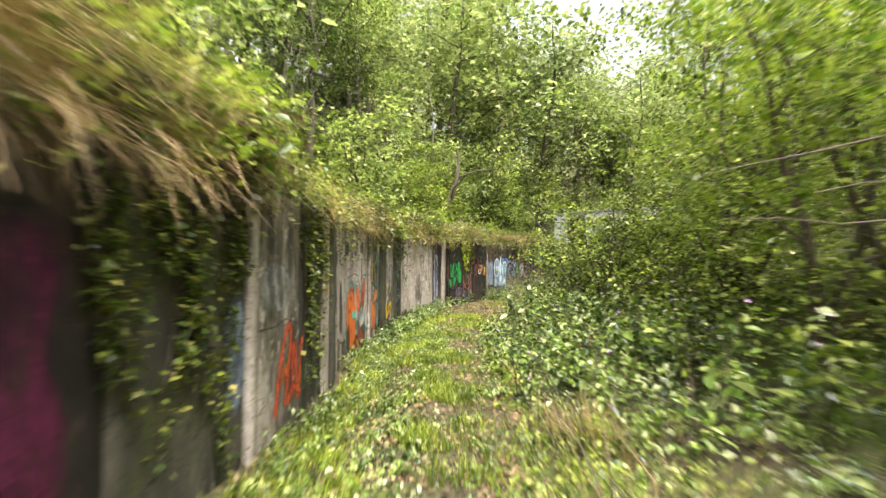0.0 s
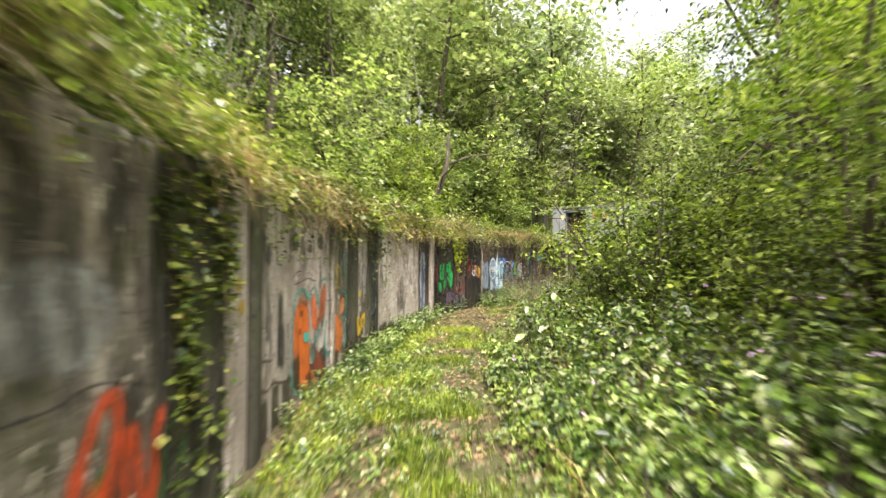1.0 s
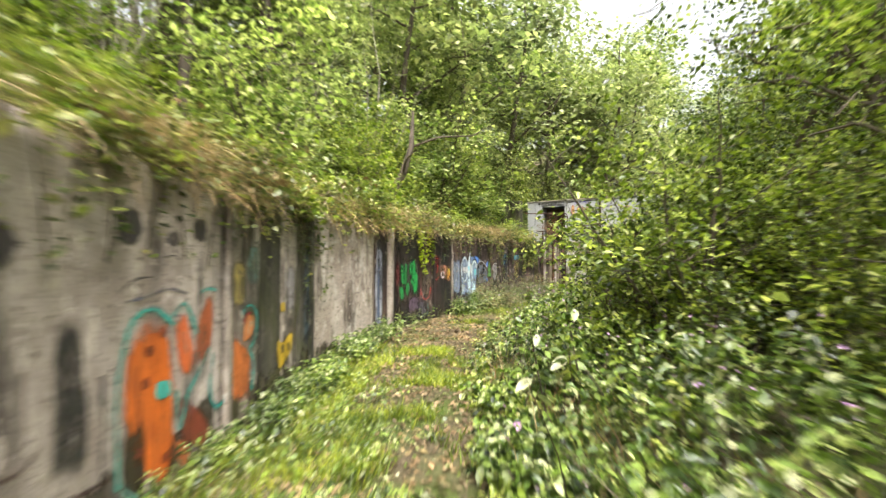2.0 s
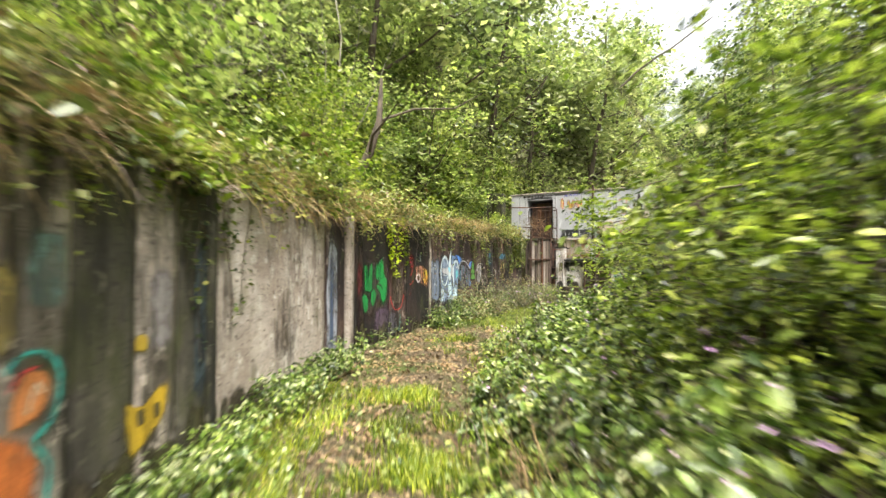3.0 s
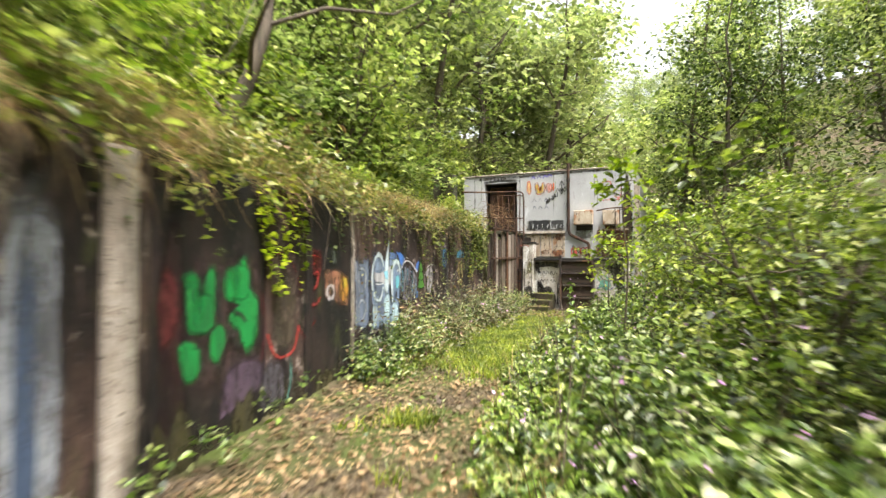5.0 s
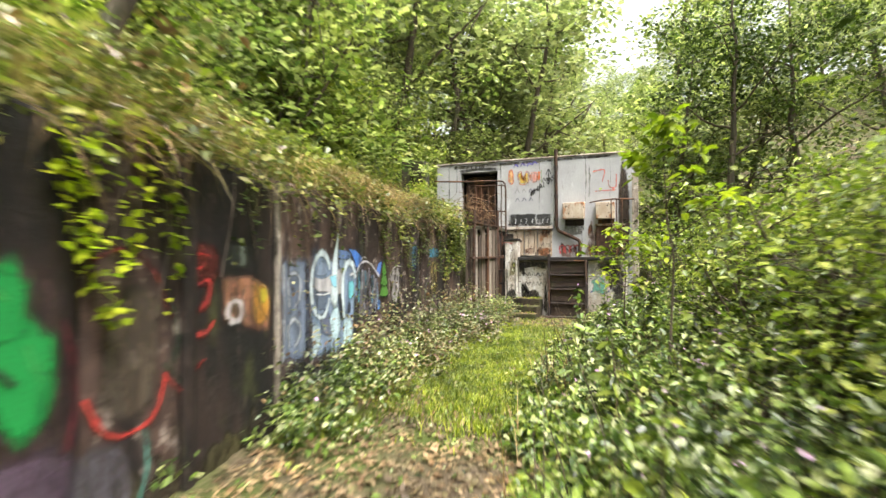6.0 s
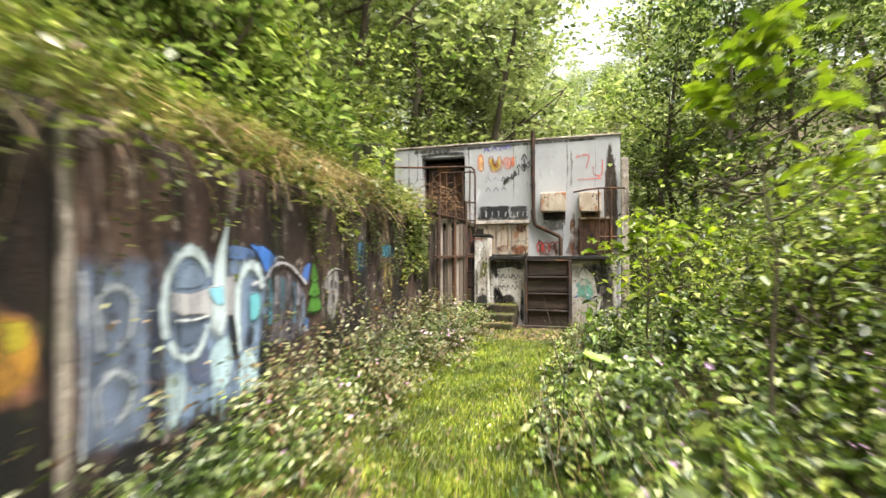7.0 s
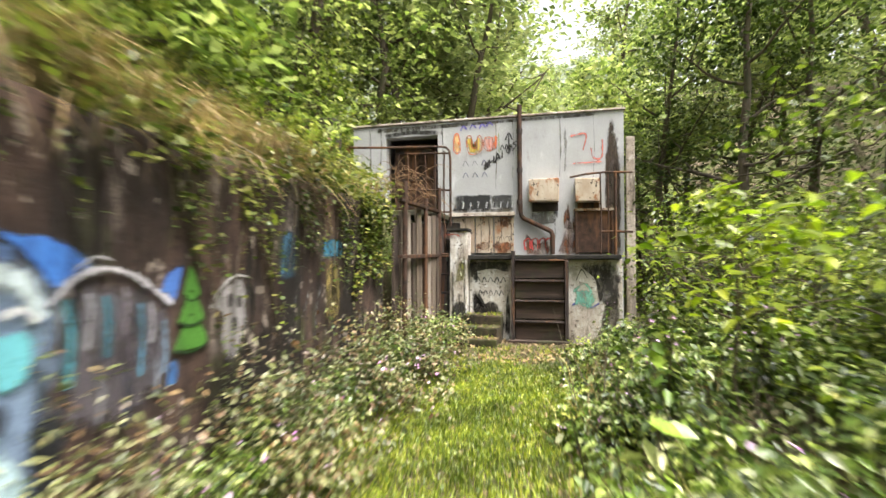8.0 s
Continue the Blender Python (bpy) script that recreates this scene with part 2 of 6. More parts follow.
def ground_mat():
    k = Nodes("soil_and_leaf_litter")
    soil = k.mix(k.ramp(k.noise(9.0, detail=9, rough=0.7), (0.35, 0.0), (0.65, 1.0)), (0.035, 0.025, 0.015), (0.09, 0.066, 0.042))
    soil = k.mix(k.ramp(k.noise(28.0, detail=3), (0.52, 0.0), (0.6, 0.7)), soil, (0.15, 0.115, 0.075))
    moss = k.mix(k.noise(35.0, detail=4), (0.025, 0.045, 0.007), (0.075, 0.1, 0.016))
    col = k.mix(k.ramp(k.noise(0.9, detail=6), (0.42, 0.0), (0.6, 0.85)), soil, moss)
    k.bump(k.noise(26.0, detail=8), 0.8, 0.05)
    return k.done(col, 0.95, 0.0, 0.2)


M_GROUND = ground_mat()
M_BARK = wood_mat("grey_brown_bark", (0.13, 0.1, 0.075), (0.05, 0.04, 0.03))
M_PALEBARK = wood_mat("pale_bark", (0.34, 0.31, 0.25), (0.18, 0.16, 0.12))
M_TREE = leaf_mat("tree_leaves", [(0.05, 0.088, 0.026), (0.16, 0.23, 0.07), (0.31, 0.385, 0.17), (0.49, 0.55, 0.34)], 0.54, 0.4)
M_TREEDARK = leaf_mat("dark_tree_leaves", [(0.018, 0.038, 0.01), (0.05, 0.09, 0.02), (0.12, 0.18, 0.042)], 0.3, 0.35)
# far leaves paler and greyer: distance haze put into their tones
M_TREEHAZE = leaf_mat("hazy_far_tree_leaves", [(0.16, 0.22, 0.11), (0.32, 0.39, 0.22), (0.47, 0.52, 0.36)], 0.44, 0.5, 0.12)
M_SHRUB = leaf_mat("shrub_leaves", [(0.016, 0.03, 0.007), (0.055, 0.095, 0.014), (0.14, 0.215, 0.03), (0.25, 0.34, 0.05), (0.38, 0.46, 0.14)], 0.38, 0.34, 0.5, 0.45)
M_BANK = leaf_mat("bank_leaves", [(0.06, 0.115, 0.014), (0.16, 0.25, 0.03), (0.28, 0.37, 0.065), (0.41, 0.45, 0.2)], 0.4, 0.36, 0.8)
M_WEED = leaf_mat("bank_weed_leaves", [(0.05, 0.075, 0.014), (0.115, 0.155, 0.03), (0.2, 0.245, 0.06), (0.32, 0.33, 0.16)], 0.36, 0.4, 0.8)
M_BRAMBLE = leaf_mat("bramble_leaves", [(0.045, 0.07, 0.02), (0.1, 0.14, 0.045), (0.18, 0.225, 0.1), (0.28, 0.31, 0.18), (0.2, 0.145, 0.085), (0.11, 0.065, 0.035)], 0.22, 0.38, 0.9, 0.5)
M_IVY = leaf_mat("ivy_leaves", [(0.022, 0.045, 0.01), (0.06, 0.105, 0.018), (0.13, 0.18, 0.03), (0.22, 0.22, 0.08)], 0.28, 0.4, 1.0, 0.4)
# darkest tones carry shade between leaves, the palest their sheen, as plain colour
M_BALSAM = leaf_mat("undergrowth_leaves", [(0.014, 0.03, 0.007), (0.04, 0.085, 0.013), (0.095, 0.18, 0.026), (0.17, 0.28, 0.05), (0.26, 0.36, 0.11), (0.42, 0.49, 0.34)], 0.26, 0.37, 0.7, 0.5)
M_GRASS = leaf_mat("path_grass", [(0.06, 0.115, 0.012), (0.17, 0.26, 0.027), (0.35, 0.42, 0.06)], 0.36, 0.45, 0.7)
M_STRAW = leaf_mat("dry_grass", [(0.12, 0.08, 0.045), (0.28, 0.2, 0.115), (0.46, 0.37, 0.23), (0.24, 0.25, 0.1)], 0.26, 0.6, 1.2)
M_LITTER = leaf_mat("fallen_leaves", [(0.1, 0.065, 0.034), (0.17, 0.125, 0.075), (0.27, 0.22, 0.145), (0.15, 0.135, 0.06)], 0.1, 0.6, 1.0, 0.35)
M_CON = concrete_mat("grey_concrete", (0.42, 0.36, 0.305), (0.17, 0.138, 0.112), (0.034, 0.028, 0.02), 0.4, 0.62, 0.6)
M_CONPALE = concrete_mat("pale_render", (0.43, 0.37, 0.32), (0.28, 0.225, 0.185), (0.06, 0.046, 0.034), 0.15, 0.3, 0.7, 1.0, (0.52, 0.47, 0.42), 0.55)
M_CONPINK = concrete_mat("pinkish_render", (0.46, 0.39, 0.35), (0.28, 0.225, 0.195), (0.05, 0.04, 0.034), 0.25, 0.3, 0.6, 1.0, None, 0.35)
M_CONBROWN = concrete_mat("brown_stained_concrete", (0.12, 0.072, 0.056), (0.036, 0.021, 0.017), (0.012, 0.008, 0.007), 0.25, 0.7, 0.4, 0.85, (0.36, 0.295, 0.255))
M_CONBLACK = concrete_mat("dark_stained_concrete", (0.032, 0.019, 0.015), (0.011, 0.007, 0.006), (0.006, 0.005, 0.004), 0.3, 0.72, 0.4, 0.5, (0.07, 0.05, 0.04))
M_CONWHITE = concrete_mat("whitewashed_concrete", (0.42, 0.42, 0.435), (0.36, 0.36, 0.37), (0.17, 0.14, 0.11), 0.0, -0.25, 0.15, 0.12, None, 0.0, 0.2)
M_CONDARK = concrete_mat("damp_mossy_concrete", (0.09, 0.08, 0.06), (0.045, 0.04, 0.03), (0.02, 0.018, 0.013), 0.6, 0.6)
M_RUST = rust_mat("rusty_steel")
M_RUSTLIGHT = flaked_mat("rust_stained_cream_paint")
M_LOWER = concrete_mat("dirty_whitewash", (0.6, 0.56, 0.51), (0.4, 0.35, 0.3), (0.07, 0.05, 0.036), 0.2, 0.35, 0.6)
M_IRON = rust_mat("dark_iron", (0.06, 0.045, 0.04), (0.025, 0.02, 0.02))
M_BOARD = wood_mat("weathered_boards", (0.17, 0.13, 0.1), (0.06, 0.045, 0.035))
M_BOARDPALE = wood_mat("bleached_boards", (0.32, 0.27, 0.23), (0.14, 0.115, 0.095))
M_BOARDDARK = wood_mat("dark_wet_boards", (0.075, 0.05, 0.038), (0.026, 0.019, 0.016))
M_TIMBER = wood_mat("wet_timber", (0.07, 0.046, 0.036), (0.026, 0.019, 0.016), (0.08, 1, 1))
M_TAR = rust_mat("black_bitumen", (0.03, 0.027, 0.025), (0.015, 0.014, 0.013), (0.06, 0.045, 0.03))
M_SAPLING = leaf_mat("bright_sapling_leaves", [(0.12, 0.2, 0.012), (0.24, 0.34, 0.02), (0.34, 0.42, 0.04)], 0.5, 0.35, 0.8)
M_STALK = wood_mat("dead_stalk", (0.26, 0.16, 0.085), (0.13, 0.075, 0.04), (1, 1, 0.4))
M_STEP = concrete_mat("wet_mossy_stone", (0.05, 0.034, 0.022), (0.02, 0.014, 0.009), (0.008, 0.006, 0.005), 0.8, 0.6, 0.1)
lilac = Nodes("pale_lilac_petals")
M_PINK = lilac.done(lilac.ramp(lilac.geo.outputs["Random Per Island"], (0.0, (0.36, 0.16, 0.32)), (0.5, (0.46, 0.28, 0.44)), (1.0, (0.52, 0.4, 0.52))), 0.6, 0.0, 0.3)
# ---- the plan: the line of the wall, the lie of the land ----
WALL = [(1.3, -4.6), (-2.47, 0), (-6.25, 4.63), (-7.9, 6.35), (-8.75, 7.6), (-9.7, 9.15), (-10.54, 10.83), (-11.25, 12.6), (-12.05, 14.95), (-12.5, 17.1), (-13.0, 19.45), (-13.4, 24.5)]
WK = np.array(WALL)
WS = np.concatenate([[0], np.cumsum(np.linalg.norm(np.diff(WK, axis=0), axis=1))])
WALL_END = WS[-1]
tang = np.gradient(WK, WS, axis=0)


def line(s):
    """Places on the wall's face line at s metres along it, and the way that it faces."""
    s = np.atleast_1d(np.asarray(s, float))
    c = np.clip(s, 0, WALL_END - 1e-6)
    i = np.clip(np.searchsorted(WS, c, "right") - 1, 0, len(WS) - 2)
    h = WS[i + 1] - WS[i]
    u = ((c - WS[i]) / h)[:, None]
    h = h[:, None]
    p = (2 * u**3 - 3 * u**2 + 1) * WK[i] + (u**3 - 2 * u**2 + u) * h * tang[i] + (3 * u**2 - 2 * u**3) * WK[i + 1] + (u**3 - u**2) * h * tang[i + 1]
    d = unit((6 * u**2 - 6 * u) * (WK[i] - WK[i + 1]) / h + (3 * u**2 - 4 * u + 1) * tang[i] + (3 * u**2 - 2 * u) * tang[i + 1])
    p = p + d * (s - c)[:, None]
    return p, np.stack([d[:, 1], -d[:, 0]], 1)


def on_wall(s, z, off=0.0):
    """Points at height z, off metres in front of the wall's face."""
    p, n = line(s)
    off, z = np.broadcast_to(off, len(p)), np.broadcast_to(z, len(p))
    return np.column_stack([p + n * off[:, None], z])


DENSE_S = np.concatenate([[-200, -60], np.linspace(-10, WALL_END, 420)])
DENSE = np.concatenate([line(DENSE_S)[0], [(-13.3, 27.0), (-13.2, 29.0), (-13.2, 60), (-13.2, 400)]])


def behind(xy):
    """Distance from the wall's line, positive behind it."""
    xy = np.atleast_2d(np.asarray(xy, float))
    out = np.empty(len(xy))
    a, e = DENSE[:-1], np.diff(DENSE, axis=0)
    ll = (e**2).sum(1)
    for k in range(0, len(xy), 4000):
        p = xy[k:k + 4000]
        w = p[:, None] - a[None]
        u = np.clip((w * e).sum(2) / ll, 0, 1)
        g = w - u[..., None] * e
        dist = np.sqrt((g**2).sum(2))
        j = dist.argmin(1)
        r = np.arange(len(p))
        cross = e[j, 0] * w[r, j, 1] - e[j, 1] * w[r, j, 0]
        out[k:k + 4000] = np.where(cross > 0, dist[r, j], -dist[r, j])
    return out


def step(x, a, b):
    u = np.clip((x - a) / (b - a), 0, 1)
    return u * u * (3 - 2 * u)


def wobble(xy, size, seed):
    """Cheap smooth unevenness."""
    x, y = xy[:, 0] / size, xy[:, 1] / size
    return (np.sin(x * 1.3 + seed) * np.cos(y * 1.7 - seed * 2) + np.sin(x * 2.9 - y * 2.3 + seed * 3) * 0.5 + np.sin(y * 4.1 + x * 1.9 + seed * 5) * 0.3) / 1.8


def land(xy):
    """Height of the ground."""
    xy = np.atleast_2d(np.asarray(xy, float))
    d, y = behind(xy), xy[:, 1]
    terrace = step(y, 23.5, 25.5) * (1 - step(y, 33, 36)) * (1 - step(d, 2.6, 4.5))
    bank = 0.55 * step(d, 0.35, 1.7) + 0.5 * np.maximum(0, d - 1.5)
    left = 2.3 * step(d, 0.1, 0.34) + bank * (1 - terrace)
    right = 0.42 * np.maximum(0, -d - 5.0) + 0.25 * step(-d, 3.4, 5.5)
    ahead = 0.42 * np.maximum(0, y - 37)
    dip = -0.22 * step(d, -1.5, -0.3) * (d < 0.1) * step(y, 0.5, 4) * (1 - step(y, 9, 11.5))
    h = left + right + dip + wobble(xy, 3.0, 1.0) * 0.05 + wobble(xy, 0.6, 2.0) * 0.015
    h = np.maximum(h, np.where(y > 30, ahead + right * 0.3, h))
    return np.where(h > 16, 16 + 22 * (1 - np.exp(-np.maximum(0, h - 16) / 22)), h) + wobble(xy, 40, 4.0) * np.clip(h / 10, 0, 2)


def spread(lo, hi, fine, far):
    """Grid lines, fine in the middle and wider outwards."""
    mid = np.arange(lo, hi + fine, fine)
    grow = np.cumsum(fine * 1.16 ** np.arange(1, 60))
    grow = grow[grow < far]
    return np.concatenate([lo - grow[::-1], mid, hi + grow])


gx, gy = spread(-17, 3, 0.15, 500), spread(-5, 30, 0.15, 500)
GX, GY = np.meshgrid(gx, gy, indexing="ij")
flat = np.column_stack([GX.ravel(), GY.ravel()])
gi, gj = np.meshgrid(np.arange(len(gx) - 1), np.arange(len(gy) - 1), indexing="ij")
gi, gj, gn = gi.ravel(), gj.ravel(), len(gy)
ground = part("ground", mesh_np("ground", np.column_stack([flat, land(flat)]), np.stack([gi * gn + gj, (gi + 1) * gn + gj, (gi + 1) * gn + gj + 1, gi * gn + gj + 1], 1), True), M_GROUND)
tagged(ground, "earth ground with moss and brown leaf litter", "ground", kind="structure")


# ---- the retaining wall, bay by bay ----
def bay(s0, s1, z0, z1, front, back, seed, uneven=0.002, lip=0.02):
    """A curved slab of the wall with an uneven cast face and a worn top edge."""
    ns, nz = max(2, int((s1 - s0) / 0.12)), max(2, int((z1 - z0) / 0.15))
    s, z = np.meshgrid(np.linspace(s0, s1, ns + 1), np.linspace(z0, z1, nz + 1), indexing="ij")
    s, z = s.ravel(), z.ravel()
    off = front + uneven * wobble(np.column_stack([s, z]), 0.25, seed) - lip * (z > z1 - 0.01) - lip * 0.5 * ((s < s0 + 0.01) | (s > s1 - 0.01))
    top = z + np.where(z > z1 - 0.01, 0.03 * wobble(np.column_stack([s, z]), 0.4, seed + 3), 0)
    v = np.concatenate([on_wall(s, top, off), on_wall(s, z, back)])
    a, b = np.meshgrid(np.arange(ns), np.arange(nz), indexing="ij")
    a, b, w, n = a.ravel(), b.ravel(), nz + 1, len(s)
    f = [np.stack([a * w + b, (a + 1) * w + b, (a + 1) * w + b + 1, a * w + b + 1], 1)]
    f.append(f[0][:, ::-1] + n)
    i = np.arange(ns)
    f.append(np.stack([i * w + nz, (i + 1) * w + nz, (i + 1) * w + nz + n, i * w + nz + n], 1))
    j = np.arange(nz)
    f.append(np.stack([j + n, j, j + 1, j + 1 + n], 1))
    e = ns * w + j
    f.append(np.stack([e, e + n, e + 1 + n, e + 1], 1))
    return mesh_np("panel", v, np.concatenate(f), False)


wall = tagged(new("wall_west"), "curved concrete retaining wall, stained, mossy and sprayed with paint", "wall", kind="structure")
BAYS = [(-6, -3, M_CON), (-3, -0.2, M_CON), (-0.2, 2.6, M_CONBROWN), (2.6, 5.2, M_CON), (5.2, 7.15, M_CONBLACK), (7.15, 8.95, M_CONDARK), (8.95, 10.47, M_CON), (10.47, 11.5, M_CONDARK), (11.5, 12.2, M_CONPINK),
        (12.2, 15.7, M_CONPINK), (15.7, 16.6, M_CON), (16.6, 17.25, M_CONDARK), (17.25, 17.8, M_CON), (17.8, 18.36, M_CONDARK), (18.36, 21.15, M_CONPALE), (21.15, 22.35, M_CONBROWN), (22.35, 24.0, M_CONBLACK), (24.0, 24.85, M_CONBROWN), (24.85, 26.1, M_CONBLACK),
        (26.1, 28.6, M_CONBROWN), (28.6, 31.0, M_CONBROWN), (31.0, WALL_END, M_CONBROWN)]
for k, (s0, s1, mat) in enumerate(BAYS):
    part("panel", bay(s0 + 0.008, s1 - 0.008, -0.4, 2.36, 0.0, -0.42, k * 1.7), mat, wall)
for s0, width, out, mat in [(8.86, 0.16, 0.07, M_CONPALE), (12.02, 0.3, 0.06, M_CONDARK), (15.68, 0.16, 0.04, M_CONPALE), (18.22, 0.14, 0.04, M_CONDARK), (21.86, 0.26, 0.07, M_CONPALE), (24.8, 0.14, 0.03, M_CONBLACK), (26.06, 0.07, 0.03, M_CON)]:
    part("pilaster", bay(s0, s0 + width, -0.4, 2.3, out, -0.02, s0, 0.006, 0.012), mat, wall)


# ---- sprayed paint on the wall ----
def curve_through(points, n=10):
    """A smooth line through points of the wall (metres along, height)."""
    p = np.array(points, float)
    p = np.concatenate([[2 * p[0] - p[1]], p, [2 * p[-1] - p[-2]]])
    out = []
    for i in range(1, len(p) - 2):
        for u in np.linspace(0, 1, n, endpoint=False):
            out.append(0.5 * (2 * p[i] + (p[i + 1] - p[i - 1]) * u + (2 * p[i - 1] - 5 * p[i] + 4 * p[i + 1] - p[i + 2]) * u**2 + (3 * p[i] - p[i - 1] - 3 * p[i + 1] + p[i + 2]) * u**3))
    return np.array(out + [p[-2]])


PAINTS = {}
LAYER = [0]


def paint_of(color, wear):
    key = (color, wear)
    if key not in PAINTS:
        PAINTS[key] = paint_mat("spray_paint", color, wear)
    return PAINTS[key]


def soft_rim(me, values):
    """How far inside its outline each corner of a painted shape lies."""
    me.attributes.new("rim", "FLOAT", "POINT").data.foreach_set("value", np.asarray(values, np.float32))


def stroke(points, width, color, wear=0.4, place=on_wall, parent=None, base=0.009):
    """A sprayed line."""
    c = curve_through(points)
    t = unit(np.gradient(c, axis=0))
    n = np.column_stack([-t[:, 1], t[:, 0]])
    w = width / 2 * (1 + 0.15 * np.sin(np.arange(len(c)) * 1.3))
    w[0] *= 0.6
    w[-1] *= 0.6
    both = np.concatenate([c + n * w[:, None] * 1.25, c, c - n * w[:, None] * 1.25])
    LAYER[0] = (LAYER[0] + 1) % 9
    i, m = np.arange(len(c) - 1), len(c)
    me = mesh_np("painted_line", place(both[:, 0], both[:, 1], base + 0.0006 * LAYER[0]), np.concatenate([np.stack([i, i + m, i + m + 1, i + 1], 1), np.stack([i, i + m, i + m + 1, i + 1], 1) + m]))
    soft_rim(me, np.concatenate([np.zeros(m), np.ones(m), np.zeros(m)]))
    return part("painted_line", me, paint_of(color, wear), parent or wall)


def patch(points, color, wear=0.4, place=on_wall, parent=None, base=0.004):
    """A filled patch of paint with a soft, uneven outline."""
    c = curve_through(list(points) + [points[0]], 8)[:-1]
    mid = c.mean(0)
    rings = [mid + (c - mid) * k for k in (1.1, 0.72, 0.36)]
    v = np.concatenate(rings + [mid[None]])
    n = len(c)
    i = np.arange(n)
    j = (i + 1) % n
    f = [np.stack([r * n + i, r * n + j, (r + 1) * n + j, (r + 1) * n + i], 1) for r in (0, 1)]
    quads = np.concatenate(f)
    tip = np.stack([2 * n + i[::2], 2 * n + (i[::2] + 1) % n, 2 * n + (i[::2] + 2) % n, np.full(len(i[::2]), 3 * n)], 1)
    LAYER[0] = (LAYER[0] + 1) % 9
    me = mesh_np("paint_patch", place(v[:, 0], v[:, 1], base + 0.0004 * LAYER[0]), np.concatenate([quads, tip]))
    soft_rim(me, np.concatenate([np.zeros(n), np.ones(2 * n + 1)]))
    return part("paint_patch", me, paint_of(color, wear), parent or wall)


def rect(s0, z0, s1, z1, bulge=0.03):
    return [(s0, z0), ((s0 + s1) / 2, z0 - bulge), (s1, z0), (s1 + bulge, (z0 + z1) / 2), (s1, z1), ((s0 + s1) / 2, z1 + bulge), (s0, z1), (s0 - bulge, (z0 + z1) / 2)]


ORANGE, TEAL, GREEN, BLACK, MAGENTA, YELLOW, GREYBLUE = (0.75, 0.16, 0.02), (0.04, 0.36, 0.31), (0.012, 0.25, 0.055), (0.025, 0.022, 0.022), (0.1, 0.007, 0.045), (0.62, 0.4, 0.03), (0.2, 0.25, 0.34)
# magenta letters on the dark bay
patch([(6.2, 0.1), (6.75, 0.15), (6.95, 0.75), (6.78, 1.2), (6.85, 1.8), (6.5, 2.0), (6.1, 1.7), (5.9, 0.9)], MAGENTA, 0.5)
patch([(5.2, 0.2), (5.8, 0.2), (5.85, 1.7), (5.3, 1.8)], MAGENTA, 0.65)
stroke([(6.3, 0.2), (6.45, 1.0), (6.35, 1.8)], 0.07, (0.3, 0.04, 0.16), 0.3)
# red letters with green
for pts in ([(9.62, 0.05), (9.75, 0.55), (9.95, 0.92), (10.08, 0.85), (10.02, 0.5), (9.9, 0.1)], [(9.75, 0.35), (9.9, 0.5), (10.0, 0.38)], [(10.12, 0.15), (10.15, 0.6), (10.22, 0.68), (10.3, 0.3), (10.38, 0.1), (10.45, 0.65), (10.55, 0.68)], [(9.95, 0.1), (10.2, 0.22), (10.45, 0.12)]):
    stroke(pts, 0.13, (0.66, 0.08, 0.02), 0.05)
for pts in ([(9.7, 0.1), (9.85, 0.45), (9.98, 0.6)], [(10.25, 0.1), (10.4, 0.45)], [(10.5, 0.15), (10.6, 0.6), (10.85, 0.75)], [(10.62, 0.1), (10.8, 0.5)]):
    stroke(pts, 0.06, (0.03, 0.22, 0.05), 0.5)
patch([(8.5, 0.35), (8.85, 0.35), (8.87, 1.35), (8.5, 1.3)], GREYBLUE, 0.6)
patch([(9.2, 1.15), (9.9, 1.05), (10.2, 1.45), (9.6, 1.7), (9.1, 1.5)], (0.34, 0.33, 0.31), 0.7)
stroke([(9.0, 1.0), (9.6, 0.98), (9.9, 1.02), (10.4, 0.9)], 0.04, BLACK, 0.5)
for s, z in ((11.7, 1.35), (11.75, 1.15), (12.35, 1.22), (12.32, 1.35)):
    patch(rect(s, z, s + 0.16, z + 0.13), YELLOW, 0.6)
# the orange letters with a teal outline
patch([(14.06, 0.25), (14.17, -0.06), (14.5, -0.2), (14.76, -0.15), (14.82, 0.39), (14.72, 0.95), (14.52, 1.13), (14.27, 1.1), (14.1, 0.9), (14.02, 0.6)], ORANGE, 0.1)
for s, z in ((14.3, 0.62), (14.35, 0.86), (14.55, 0.98), (14.22, 0.12), (14.6, -0.05)):
    patch(rect(s, z, s + 0.1, z + 0.07, 0.02), (0.25, 0.05, 0.02), 0.5, base=0.0085)
patch([(14.5, 0.64), (14.7, 0.6), (14.71, 0.46), (14.5, 0.5)], (0.08, 0.5, 0.42), 0.1, base=0.009)
patch([(14.78, 1.08), (14.92, 1.16), (15.02, 1.0), (15.12, 0.73), (15.02, 0.57), (14.86, 0.7)], (0.72, 0.15, 0.04), 0.1)
stroke([(14.92, 0.98), (14.97, 0.78), (14.95, 0.9)], 0.06, (0.7, 0.42, 0.3), 0.35, base=0.014)
patch([(15.08, 0.62), (15.16, 0.99), (15.3, 1.23), (15.47, 1.27), (15.46, 0.9), (15.34, 0.6)], (0.42, 0.1, 0.03), 0.2)
patch([(14.83, 0.46), (15.05, 0.36), (15.46, -0.06), (15.36, -0.2), (14.92, 0.03)], (0.2, 0.045, 0.022), 0.2)
patch([(14.8, 0.1), (15.0, -0.02), (15.08, -0.25), (14.9, -0.25)], (0.66, 0.2, 0.06), 0.2, base=0.007)
